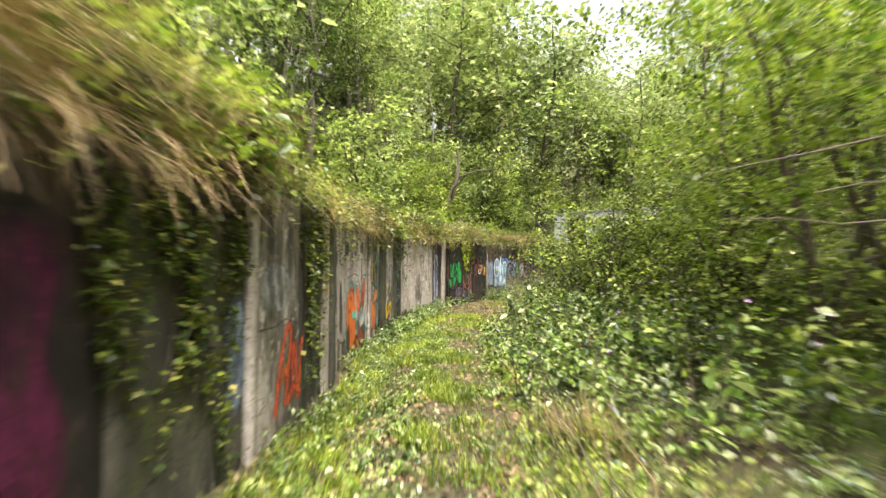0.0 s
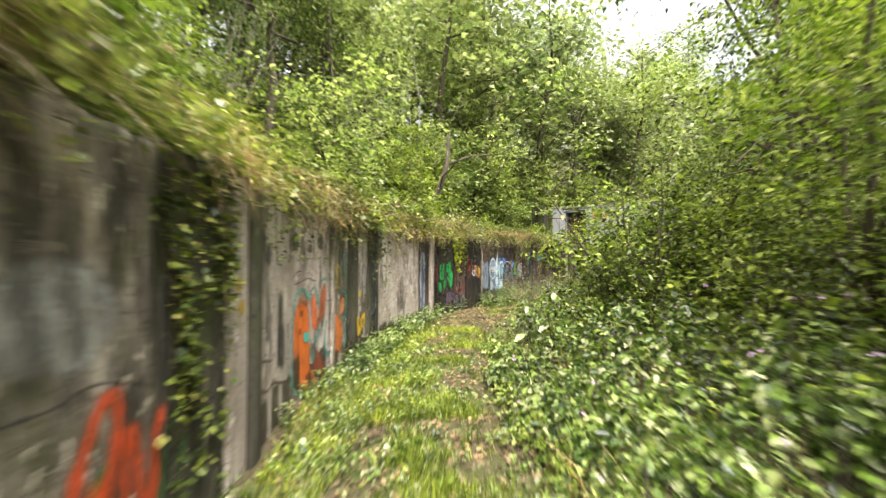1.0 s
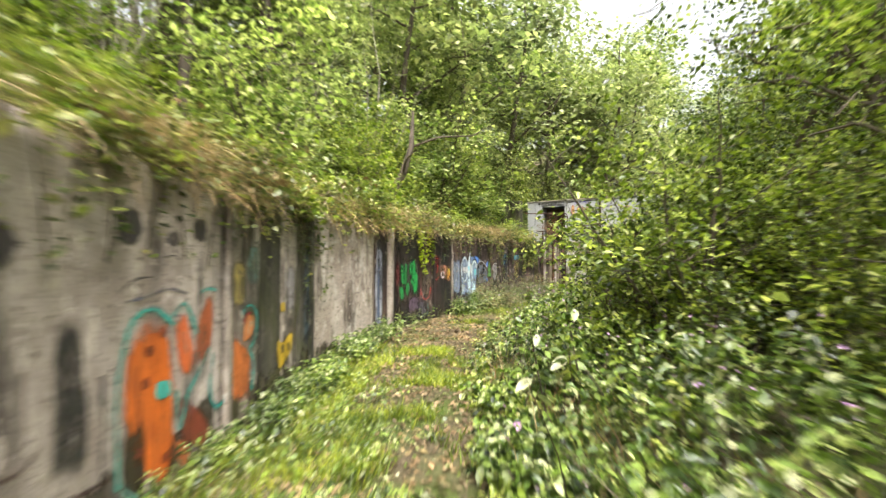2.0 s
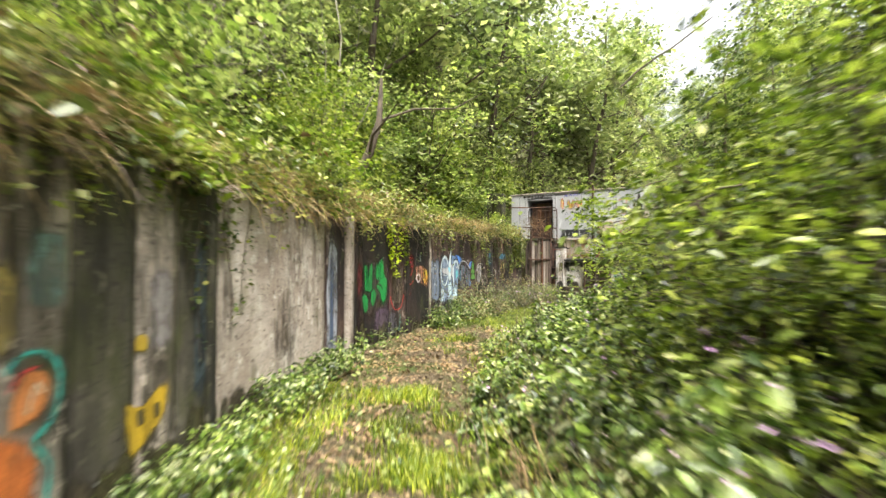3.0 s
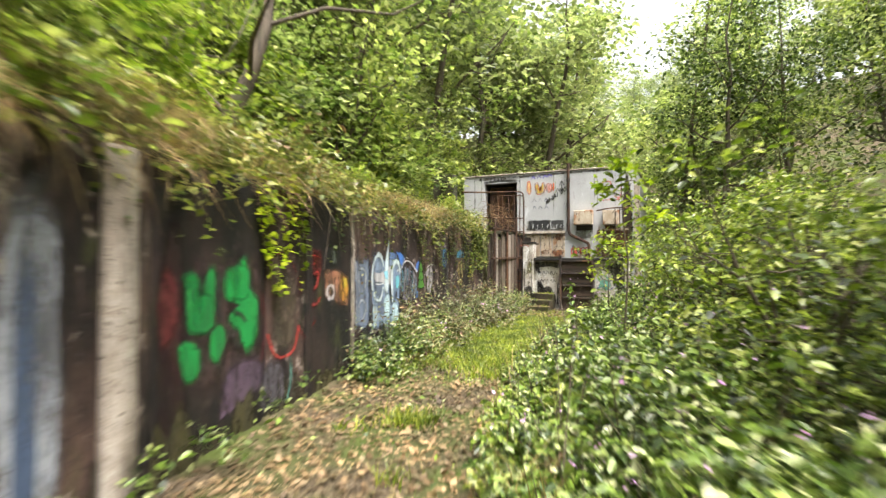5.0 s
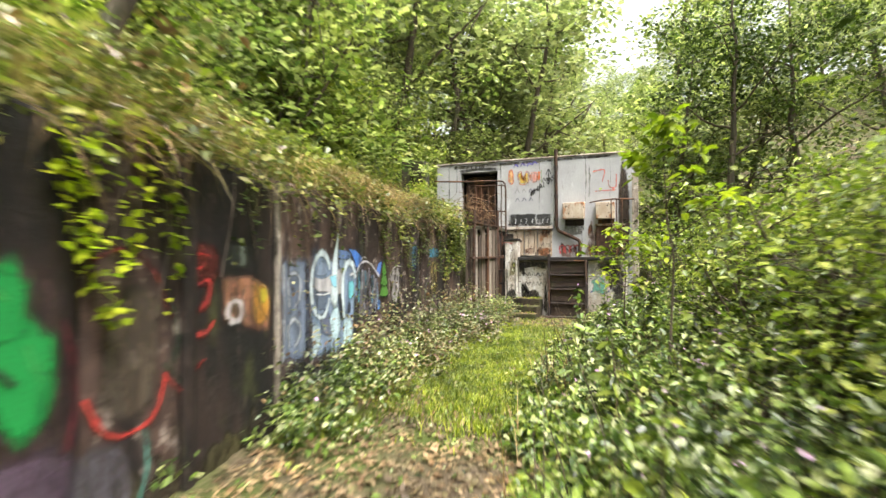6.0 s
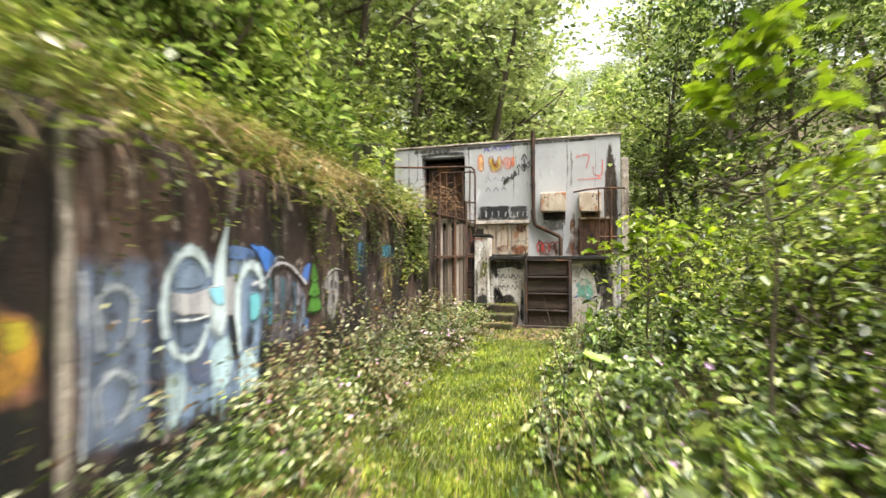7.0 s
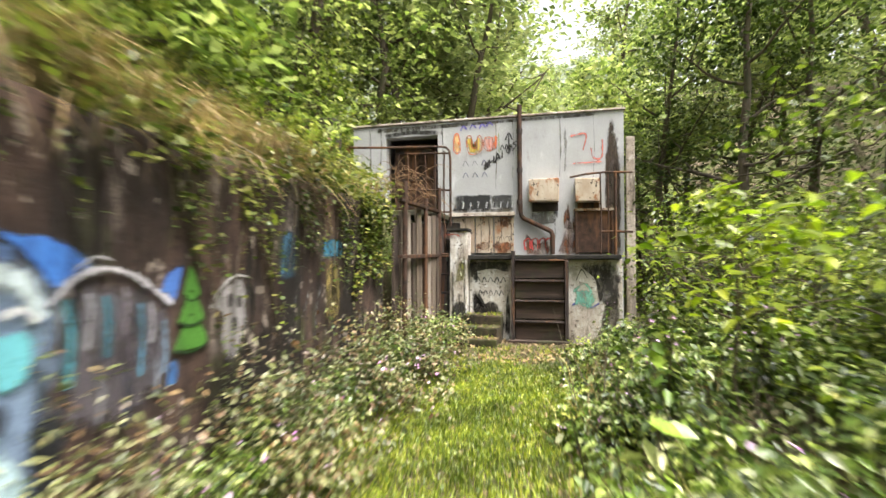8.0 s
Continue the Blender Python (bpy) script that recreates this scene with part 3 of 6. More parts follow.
stroke([(13.98, 0.0), (13.97, 0.3), (13.95, 0.61), (14.02, 0.94), (14.15, 1.15), (14.42, 1.22), (14.66, 1.12), (14.76, 1.05)], 0.08, TEAL, 0.2)
stroke([(14.73, 1.12), (14.92, 1.22), (15.06, 1.08), (15.16, 0.92)], 0.07, TEAL, 0.2)
stroke([(14.8, 0.5), (14.88, 0.14), (15.0, 0.41), (15.21, 0.58), (15.38, 0.76)], 0.08, TEAL, 0.2)
stroke([(15.2, 1.29), (15.34, 1.33), (15.5, 1.3)], 0.07, TEAL, 0.3)
stroke([(15.45, 0.7), (15.4, 0.34), (15.54, 0.15), (15.78, 0.2)], 0.08, (0.04, 0.3, 0.27), 0.3)
stroke([(13.98, 0.05), (14.2, -0.14), (14.54, -0.24)], 0.1, (0.2, 0.45, 0.36), 0.4)
stroke([(14.05, 1.3), (14.35, 1.32), (14.7, 1.36), (15.0, 1.3)], 0.06, (0.07, 0.08, 0.12), 0.6)
for pts in ([(12.4, 0.36), (12.75, 0.27), (13.0, 0.3), (13.4, 0.2), (13.9, 0.12)], [(12.5, 0.62), (12.9, 0.55), (13.1, 0.6)]):
    stroke(pts, 0.07, (0.09, 0.035, 0.03), 0.45)
patch([(13.2, 0.3), (13.62, 0.3), (13.6, 0.9), (13.45, 1.28), (13.22, 1.2)], (0.035, 0.032, 0.035), 0.55)
stroke([(13.75, 0.15), (13.78, 0.5), (13.76, 0.85)], 0.12, (0.06, 0.055, 0.06), 0.6)
for s, z, r, q in ((14.1, 1.84, 0.22, 0.75), (15.2, 1.88, 0.15, 0.9), (12.74, 1.68, 0.19, 0.7), (14.75, 1.78, 0.13, 0.6)):
    patch([(s + r * math.cos(a), z + r * q * math.sin(a)) for a in (0, 1, 2, 3, 4, 5)], (0.06, 0.05, 0.052), 0.45)
stroke([(14.02, 1.4), (14.2, 1.46), (14.42, 1.47)], 0.03, BLACK, 0.3)
stroke([(14.6, 1.62), (14.75, 1.64), (14.85, 1.6)], 0.02, BLACK, 0.3)
# the orange figure and the yellow tag
patch([(15.84, 0.1), (16.28, 0.02), (16.36, 0.5), (16.2, 0.66), (15.9, 0.8), (15.8, 0.5)], (0.62, 0.17, 0.04), 0.35)
patch([(16.14, 0.68), (16.36, 0.72), (16.42, 0.92), (16.28, 1.0), (16.16, 0.88)], (0.72, 0.26, 0.08), 0.15, base=0.008)
stroke([(16.25, 0.75), (16.3, 0.9), (16.36, 0.84)], 0.05, (0.75, 0.6, 0.42), 0.25, base=0.015)
stroke([(16.1, 1.0), (16.22, 1.08), (16.38, 1.06), (16.5, 0.92), (16.44, 0.68), (16.3, 0.58), (16.42, 0.4), (16.36, 0.1)], 0.06, TEAL, 0.2)
stroke([(16.12, 0.9), (16.2, 0.98), (16.32, 1.0)], 0.045, (0.55, 0.04, 0.05), 0.3, base=0.015)
patch(rect(15.9, 1.08, 16.16, 1.6), (0.5, 0.38, 0.12), 0.65)
patch(rect(16.25, 1.3, 16.55, 1.78), (0.15, 0.23, 0.2), 0.65)
patch([(17.1, 0.58), (17.3, 0.5), (17.4, 0.54), (17.52, 0.6), (17.66, 0.58), (17.62, 0.34), (17.4, 0.22), (17.22, 0.16), (17.14, 0.3)], YELLOW, 0.08)
for s in (17.26, 17.46):
    patch(rect(s, 0.36, s + 0.08, 0.47, 0.01), (0.1, 0.075, 0.03), 0.1, base=0.008)
patch([(17.2, 0.92), (17.36, 0.9), (17.38, 1.02), (17.24, 1.04)], (0.5, 0.34, 0.04), 0.3)
patch([(17.35, 0.9), (17.68, 0.85), (17.7, 1.5), (17.4, 1.52)], (0.3, 0.27, 0.27), 0.65)
patch([(18.0, 0.35), (18.34, 0.35), (18.36, 1.3), (18.32, 1.75), (18.02, 1.75)], (0.06, 0.085, 0.1), 0.4)
# the pale bay's blue stripe
patch([(21.16, 0.1), (21.55, 0.05), (21.6, 1.0), (21.56, 1.95), (21.3, 2.05), (21.16, 1.2)], (0.36, 0.37, 0.42), 0.45)
patch([(21.28, 0.25), (21.42, 0.2), (21.44, 0.9), (21.42, 1.6), (21.3, 1.62)], (0.07, 0.1, 0.17), 0.4, base=0.008)
# green letters on maroon
patch([(22.42, 0.1), (22.75, 0.1), (22.72, 1.0), (22.66, 1.85), (22.5, 1.9), (22.38, 1.2)], (0.03, 0.01, 0.011), 0.2)
patch([(22.4, 0.9), (22.6, 1.0), (22.68, 1.3), (22.48, 1.6), (22.38, 1.3)], (0.1, 0.018, 0.02), 0.45, base=0.0065)
patch([(22.6, 0.5), (23.2, 0.4), (23.95, 0.5), (23.97, 1.1), (23.92, 1.65), (23.0, 1.7), (22.65, 1.6)], (0.05, 0.03, 0.028), 0.5, base=0.003)
for pts in ([(22.68, 1.48), (22.77, 1.53), (22.88, 1.44), (22.9, 1.25), (22.98, 1.22), (23.0, 1.48), (23.06, 1.54), (23.13, 1.48), (23.12, 1.2), (23.05, 1.02), (22.85, 1.0), (22.72, 1.2)],
            [(22.62, 0.95), (22.72, 1.0), (22.8, 0.92), (22.92, 0.88), (22.9, 0.69), (22.75, 0.64), (22.66, 0.78)],
            [(23.03, 0.98), (23.15, 1.06), (23.27, 1.0), (23.27, 0.84), (23.16, 0.72), (23.05, 0.8)],
            [(23.24, 1.46), (23.46, 1.56), (23.62, 1.64), (23.63, 1.42), (23.76, 1.3), (23.86, 1.14), (23.8, 0.88), (23.7, 0.7), (23.6, 0.72), (23.5, 0.92), (23.34, 1.02), (23.34, 1.12), (23.52, 1.2), (23.3, 1.24), (23.22, 1.34)]):
    patch(pts, GREEN, 0.12, base=0.008)
for s0, z0, s1, z1 in ((22.74, 1.02, 23.08, 1.3), (23.28, 1.24, 23.66, 1.52), (23.52, 0.8, 23.8, 1.22), (22.68, 0.7, 22.86, 0.94)):
    patch(rect(s0, z0, s1, z1, 0.03), GREEN, 0.12, base=0.008)
for pts in ([(22.94, 1.5), (22.92, 1.3)], [(23.18, 1.5), (23.17, 1.2), (23.2, 1.08)], [(23.38, 1.13), (23.5, 1.1), (23.6, 1.02)], [(23.28, 0.98), (23.4, 0.9), (23.5, 0.8)]):
    stroke(pts, 0.06, BLACK, 0.2, base=0.016)
for pts in ([(23.3, 1.42), (23.46, 1.48), (23.56, 1.42)], [(22.74, 1.4), (22.76, 1.15)], [(23.65, 1.2), (23.74, 1.0)]):
    stroke(pts, 0.05, (0.05, 0.36, 0.09), 0.3, base=0.015)
patch([(23.15, 0.2), (23.6, 0.25), (23.94, 0.35), (23.94, 0.66), (23.3, 0.66)], (0.1, 0.065, 0.1), 0.4)
stroke([(23.9, 0.6), (23.95, 0.9), (23.88, 1.3)], 0.07, (0.12, 0.02, 0.03), 0.4)
# dark rounded figure outlined in red
stroke([(24.05, 1.6), (24.3, 1.66), (24.55, 1.5), (24.7, 1.2)], 0.06, (0.14, 0.02, 0.02), 0.4)
patch([(24.05, 0.75), (24.2, 0.62), (24.45, 0.6), (24.6, 0.8), (24.62, 1.35), (24.4, 1.5), (24.15, 1.3)], (0.1, 0.075, 0.055), 0.4)
stroke([(24.0, 0.85), (24.15, 0.62), (24.35, 0.56), (24.55, 0.62), (24.65, 0.85)], 0.055, (0.5, 0.05, 0.04), 0.1)
patch([(23.85, 0.05), (24.35, 0.05), (24.35, 0.5), (23.95, 0.6)], (0.09, 0.08, 0.095), 0.5)
stroke([(24.4, 0.1), (24.48, 0.3), (24.46, 0.55)], 0.06, (0.1, 0.3, 0.25), 0.5)
# red and orange with a white ring
for pts in ([(24.62, 0.92), (24.75, 0.8), (24.9, 0.66)], [(24.7, 1.3), (24.76, 1.1), (24.72, 0.9)]):
    stroke(pts, 0.09, (0.03, 0.07, 0.04), 0.5)
for pts, w in (([(24.88, 1.62), (25.0, 1.64), (25.12, 1.62)], 0.06), ([(24.92, 1.52), (25.0, 1.54), (25.05, 1.58)], 0.05), ([(24.98, 1.42), (25.1, 1.44), (25.08, 1.3), (24.96, 1.22)], 0.1), ([(24.96, 1.06), (25.06, 1.06), (25.16, 1.14)], 0.08), ([(24.88, 0.78), (24.96, 0.82), (25.04, 0.87)], 0.05), ([(24.62, 0.86), (24.74, 0.74), (24.9, 0.64)], 0.05)):
    stroke(pts, w, (0.42, 0.035, 0.03), 0.35)
patch([(24.86, 1.35), (25.18, 1.4), (25.2, 1.7), (24.9, 1.72)], (0.12, 0.018, 0.016), 0.5)
patch([(25.21, 1.48), (25.45, 1.49), (25.75, 1.47), (26.0, 1.3), (26.0, 0.96), (25.7, 0.96), (25.46, 1.08), (25.27, 1.1), (25.22, 1.3)], (0.42, 0.2, 0.12), 0.4)
patch([(25.68, 1.42), (25.9, 1.36), (25.96, 1.1), (25.8, 1.0), (25.66, 1.1)], (0.66, 0.33, 0.05), 0.3, base=0.008)
patch([(25.76, 1.36), (25.9, 1.34), (25.9, 1.22), (25.78, 1.2)], (0.6, 0.5, 0.05), 0.4, base=0.012)
stroke([(25.33, 1.13), (25.32, 1.2), (25.38, 1.26), (25.47, 1.25), (25.51, 1.19), (25.49, 1.12), (25.42, 1.1), (25.34, 1.12)], 0.075, (0.72, 0.69, 0.7), 0.0, base=0.015)
patch(rect(25.38, 1.15, 25.47, 1.23, 0.01), (0.12, 0.08, 0.05), 0.1, base=0.014)
patch([(25.34, 1.52), (25.6, 1.52), (25.62, 1.7), (25.36, 1.72)], (0.1, 0.12, 0.1), 0.5)
# the blue piece: pale letters outlined on slate and blue
PALE, ICE = (0.62, 0.72, 0.76), (0.48, 0.64, 0.72)
patch([(26.78, 0.5), (27.5, 0.42), (28.2, 0.45), (28.36, 1.1), (28.3, 1.62), (27.3, 1.66), (26.8, 1.64)], (0.2, 0.27, 0.4), 0.2)
patch([(26.16, 0.55), (26.45, 0.5), (26.72, 0.55), (26.75, 1.1), (26.73, 1.6), (26.4, 1.63), (26.15, 1.6)], (0.17, 0.21, 0.3), 0.3, base=0.006)
for z0, z1 in ((1.12, 1.46), (0.72, 1.0)):
    stroke([(26.32, z0), (26.3, z1 - 0.08), (26.42, z1), (26.56, z1 - 0.08), (26.54, z0 + 0.08), (26.44, z0)], 0.1, (0.5, 0.54, 0.6), 0.35, base=0.0125)
stroke([(26.2, 0.6), (26.22, 1.1), (26.2, 1.55)], 0.07, (0.5, 0.5, 0.52), 0.5)
patch([(26.72, 0.6), (26.8, 0.6), (26.82, 1.4), (26.76, 1.6), (26.72, 1.4)], (0.035, 0.045, 0.08), 0.3, base=0.007)
# round first letter with a pale band through it
patch([(26.96, 1.41), (27.01, 1.51), (27.13, 1.58), (27.27, 1.53), (27.33, 1.43), (27.15, 1.39)], (0.24, 0.31, 0.43), 0.1, base=0.01)
patch([(26.94, 1.24), (27.29, 1.22), (27.26, 1.06), (27.1, 1.0), (26.98, 1.1)], (0.13, 0.17, 0.25), 0.1, base=0.01)
stroke([(26.86, 1.1), (26.84, 1.3), (26.88, 1.48), (26.97, 1.6), (27.13, 1.66), (27.27, 1.61), (27.36, 1.47)], 0.11, PALE, 0.1, base=0.014)
stroke([(26.9, 1.08), (27.0, 0.97), (27.14, 0.94), (27.27, 1.0), (27.34, 1.14)], 0.1, PALE, 0.15, base=0.014)
patch([(26.88, 1.4), (27.1, 1.38), (27.34, 1.41), (27.56, 1.47), (27.75, 1.45), (27.79, 1.18), (27.5, 1.17), (27.2, 1.21), (27.0, 1.23), (26.88, 1.28)], (0.55, 0.53, 0.55), 0.1, base=0.018)
stroke([(26.95, 1.21), (27.15, 1.19), (27.34, 1.2)], 0.03, (0.74, 0.78, 0.8), 0.1, base=0.0225)
# the tall stroke
patch([(27.4, 1.55), (27.47, 1.7), (27.62, 1.95), (27.6, 1.75), (27.58, 1.5), (27.6, 1.17), (27.54, 1.0), (27.38, 1.05), (27.37, 1.3)], PALE, 0.12, base=0.0215)
patch([(27.3, 1.4), (27.42, 1.4), (27.53, 1.4), (27.54, 1.25), (27.42, 1.27)], (0.28, 0.62, 0.78), 0.15, base=0.0255)
# arch of the second letter
stroke([(27.78, 0.85), (27.77, 1.2), (27.8, 1.42), (27.9, 1.53), (28.02, 1.55), (28.14, 1.48), (28.2, 1.34)], 0.15, PALE, 0.08, base=0.0215)
stroke([(28.0, 1.38), (28.1, 1.4), (28.18, 1.34)], 0.06, (0.62, 0.62, 0.64), 0.2, base=0.0265)
patch([(27.96, 1.32), (28.15, 1.3), (28.16, 1.14), (28.06, 1.06), (27.97, 1.1)], (0.16, 0.5, 0.58), 0.12, base=0.019)
# pale drops below, dark gaps between
patch([(27.34, 0.9), (27.45, 1.0), (27.6, 1.03), (27.72, 0.9), (27.7, 0.7), (27.58, 0.6), (27.42, 0.68)], ICE, 0.2, base=0.013)
patch([(27.78, 0.62), (27.82, 0.84), (28.0, 0.86), (28.14, 0.72), (28.14, 0.55), (28.0, 0.42), (27.86, 0.46)], ICE, 0.2, base=0.013)
for s in (27.42, 27.55, 27.9, 28.08):
    stroke([(s, 0.7), (s + 0.01, 0.5), (s, 0.32)], 0.06, ICE, 0.4, base=0.012)
patch([(27.08, 0.98), (27.3, 1.04), (27.42, 0.85), (27.44, 0.68), (27.2, 0.72), (27.08, 0.85)], (0.1, 0.12, 0.2), 0.2, base=0.0115)
patch([(26.86, 0.9), (27.05, 0.9), (27.1, 0.66), (26.95, 0.5), (26.86, 0.6)], (0.4, 0.5, 0.54), 0.35, base=0.011)
patch([(27.62, 1.16), (27.7, 1.14), (27.76, 0.98), (27.78, 0.8), (27.7, 0.86), (27.66, 1.0)], (0.02, 0.024, 0.035), 0.1, base=0.0245)
patch([(28.14, 0.9), (28.3, 0.92), (28.32, 0.68), (28.2, 0.5), (28.16, 0.66)], (0.018, 0.02, 0.026), 0.1, base=0.014)
patch([(27.94, 1.06), (28.04, 1.0), (28.0, 0.9), (27.92, 0.92)], (0.03, 0.04, 0.06), 0.1, base=0.0245)
patch([(27.96, 1.74), (28.25, 1.72), (28.5, 1.6), (28.4, 1.5), (28.28, 1.46), (28.18, 1.58)], (0.06, 0.2, 0.62), 0.15, base=0.012)
patch([(27.5, 1.6), (28.1, 1.58), (28.1, 1.68), (27.6, 1.72)], (0.12, 0.2, 0.4), 0.4, base=0.0075)
# black patch that darkens the wall's foot below the letters
patch([(26.2, -0.3), (27.2, -0.3), (28.4, -0.3), (28.45, 0.35), (28.1, 0.5), (27.7, 0.36), (27.3, 0.55), (26.9, 0.42), (26.5, 0.6), (26.2, 0.5)], (0.018, 0.016, 0.018), 0.15, base=0.0185)
# the arched piece with the small tree
patch([(28.3, 0.75), (28.7, 0.7), (29.1, 0.8), (29.15, 1.25), (28.95, 1.42), (28.6, 1.5), (28.35, 1.42)], (0.1, 0.085, 0.1), 0.3)
for s, z0, z1, w, color in ((28.36, 1.0, 1.42, 0.1, (0.1, 0.4, 0.5)), (28.48, 1.16, 1.44, 0.1, (0.32, 0.31, 0.34)), (28.6, 1.1, 1.42, 0.08, (0.05, 0.22, 0.3)), (28.74, 1.2, 1.46, 0.1, (0.28, 0.24, 0.28)), (28.86, 0.95, 1.36, 0.06, (0.16, 0.45, 0.66)), (28.95, 1.12, 1.36, 0.09, (0.4, 0.38, 0.42)), (29.06, 0.92, 1.24, 0.09, (0.16, 0.22, 0.3)), (28.98, 0.8, 1.02, 0.1, (0.3, 0.32, 0.38)), (28.55, 0.78, 1.02, 0.09, (0.2, 0.19, 0.21)), (28.75, 0.7, 1.0, 0.08, (0.09, 0.1, 0.14))):
    stroke([(s, z0), (s + 0.02, (z0 + z1) / 2), (s, z1)], w, color, 0.3, base=0.0115)
stroke([(28.24, 1.4), (28.4, 1.52), (28.58, 1.56), (28.8, 1.52), (29.0, 1.41), (29.14, 1.33)], 0.06, (0.55, 0.52, 0.55), 0.15, base=0.0175)
stroke([(28.4, 1.56), (28.52, 1.62), (28.64, 1.6)], 0.04, (0.5, 0.48, 0.5), 0.3, base=0.0175)
patch([(29.0, 1.4), (29.1, 1.52), (29.24, 1.57), (29.2, 1.42), (29.14, 1.32)], (0.07, 0.17, 0.5), 0.2, base=0.016)
for z, w in ((1.36, 0.1), (1.2, 0.15), (1.03, 0.2)):
    patch([(29.33 - w, z), (29.33, z - 0.03), (29.33 + w, z), (29.33 + w * 0.4, z + 0.17), (29.32, z + 0.22), (29.33 - w * 0.4, z + 0.17)], (0.07, 0.2, 0.03), 0.1, base=0.016)
    stroke([(29.35 - w, z), (29.33, z - 0.03), (29.31 + w, z)], 0.025, (0.015, 0.045, 0.012), 0.1, base=0.0215)
patch([(29.1, 0.82), (29.2, 0.82), (29.22, 0.96), (29.12, 0.98)], (0.06, 0.16, 0.4), 0.3)
patch([(29.56, 1.28), (29.66, 1.38), (29.85, 1.46), (30.02, 1.46), (30.06, 1.18), (29.95, 0.95), (29.84, 0.8), (29.68, 0.98), (29.72, 1.18)], (0.36, 0.33, 0.34), 0.12)
for s, z in ((29.8, 1.3), (29.92, 1.28), (29.86, 1.12)):
    patch(rect(s - 0.03, z - 0.05, s + 0.03, z + 0.04, 0.01), (0.07, 0.06, 0.06), 0.2, base=0.009)
stroke([(29.55, 1.26), (29.66, 1.38), (29.85, 1.47), (30.04, 1.46)], 0.045, (0.58, 0.55, 0.55), 0.2)
stroke([(30.06, 1.42), (30.12, 1.2), (30.0, 0.9)], 0.07, BLACK, 0.2)
patch([(30.55, 1.4), (30.85, 1.4), (30.85, 1.85), (30.6, 1.85)], (0.04, 0.1, 0.16), 0.5)
patch([(31.4, 1.6), (32.0, 1.6), (32.0, 1.8), (31.5, 1.8)], (0.05, 0.22, 0.36), 0.5)
patch([(31.5, 0.9), (31.9, 0.9), (31.9, 1.55), (31.55, 1.55)], (0.3, 0.23, 0.08), 0.6)
for s in (30.75, 31.0, 31.25):
    stroke([(s, 0.8), (s + 0.05, 1.1), (s + 0.15, 1.3)], 0.04, (0.3, 0.3, 0.32), 0.5)
# moss patches along the wall's foot, with its shade painted in as dark tones
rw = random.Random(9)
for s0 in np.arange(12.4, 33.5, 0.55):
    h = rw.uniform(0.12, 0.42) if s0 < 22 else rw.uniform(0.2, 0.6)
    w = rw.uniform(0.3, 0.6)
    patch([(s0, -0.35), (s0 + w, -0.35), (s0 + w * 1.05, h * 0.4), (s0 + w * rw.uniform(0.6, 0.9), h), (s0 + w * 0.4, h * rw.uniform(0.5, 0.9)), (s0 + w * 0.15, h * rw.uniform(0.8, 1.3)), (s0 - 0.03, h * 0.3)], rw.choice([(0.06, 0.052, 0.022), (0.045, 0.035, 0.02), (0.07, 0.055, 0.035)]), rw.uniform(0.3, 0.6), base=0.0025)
# ---- the sluice house at the end of the path ----
FACE, FRONT = 28.1, 27.0
house = tagged(new("sluice_house"), "derelict white concrete sluice house with rusty fittings and sprayed letters", "building")


def on_face(x, z, off=0.0):
    return np.column_stack([x, FACE - np.broadcast_to(off, len(x)), z])


def on_front(x, z, off=0.0):
    return np.column_stack([x, FRONT + 0.12 - np.broadcast_to(off, len(x)), z])


def on_pier(x, z, off=0.0):
    return np.column_stack([x, FRONT + 0.02 - np.broadcast_to(off, len(x)), z])


def slab_with_hole(x0, x1, z0, z1, y0, y1, hx0, hx1, hz0, hz1, top1=None):
    """A wall from x0 to x1 with one opening through it."""
    bm = bmesh.new()
    top1 = top1 or z1
    xs, zs = [x0, hx0, hx1, x1], [z0, hz0, hz1, z1]
    grid = {}
    for i, x in enumerate(xs):
        for j, z in enumerate(zs):
            zz = z if j < 3 else z1 + (top1 - z1) * (x - x0) / (x1 - x0)
            for y in (0, 1):
                grid[i, j, y] = bm.verts.new((x, (y0, y1)[y], zz))
    for i in range(3):
        for j in range(3):
            if (i, j) == (1, 1):
                continue
            bm.faces.new([grid[i, j, 0], grid[i + 1, j, 0], grid[i + 1, j + 1, 0], grid[i, j + 1, 0]])
            bm.faces.new([grid[i, j + 1, 1], grid[i + 1, j + 1, 1], grid[i + 1, j, 1], grid[i, j, 1]])
    for a, b in (((1, 1), (2, 1)), ((2, 1), (2, 2)), ((2, 2), (1, 2)), ((1, 2), (1, 1))):
        bm.faces.new([grid[(*a, 0)], grid[(*b, 0)], grid[(*b, 1)], grid[(*a, 1)]])
    for i in range(3):
        bm.faces.new([grid[i, 3, 0], grid[i + 1, 3, 0], grid[i + 1, 3, 1], grid[i, 3, 1]])
        bm.faces.new([grid[i, 0, 1], grid[i + 1, 0, 1], grid[i + 1, 0, 0], grid[i, 0, 0]])
    for j in range(3):
        bm.faces.new([grid[0, j, 0], grid[0, j + 1, 0], grid[0, j + 1, 1], grid[0, j, 1]])
        bm.faces.new([grid[3, j, 1], grid[3, j + 1, 1], grid[3, j + 1, 0], grid[3, j, 0]])
    bmesh.ops.recalc_face_normals(bm, faces=bm.faces)
    return bm


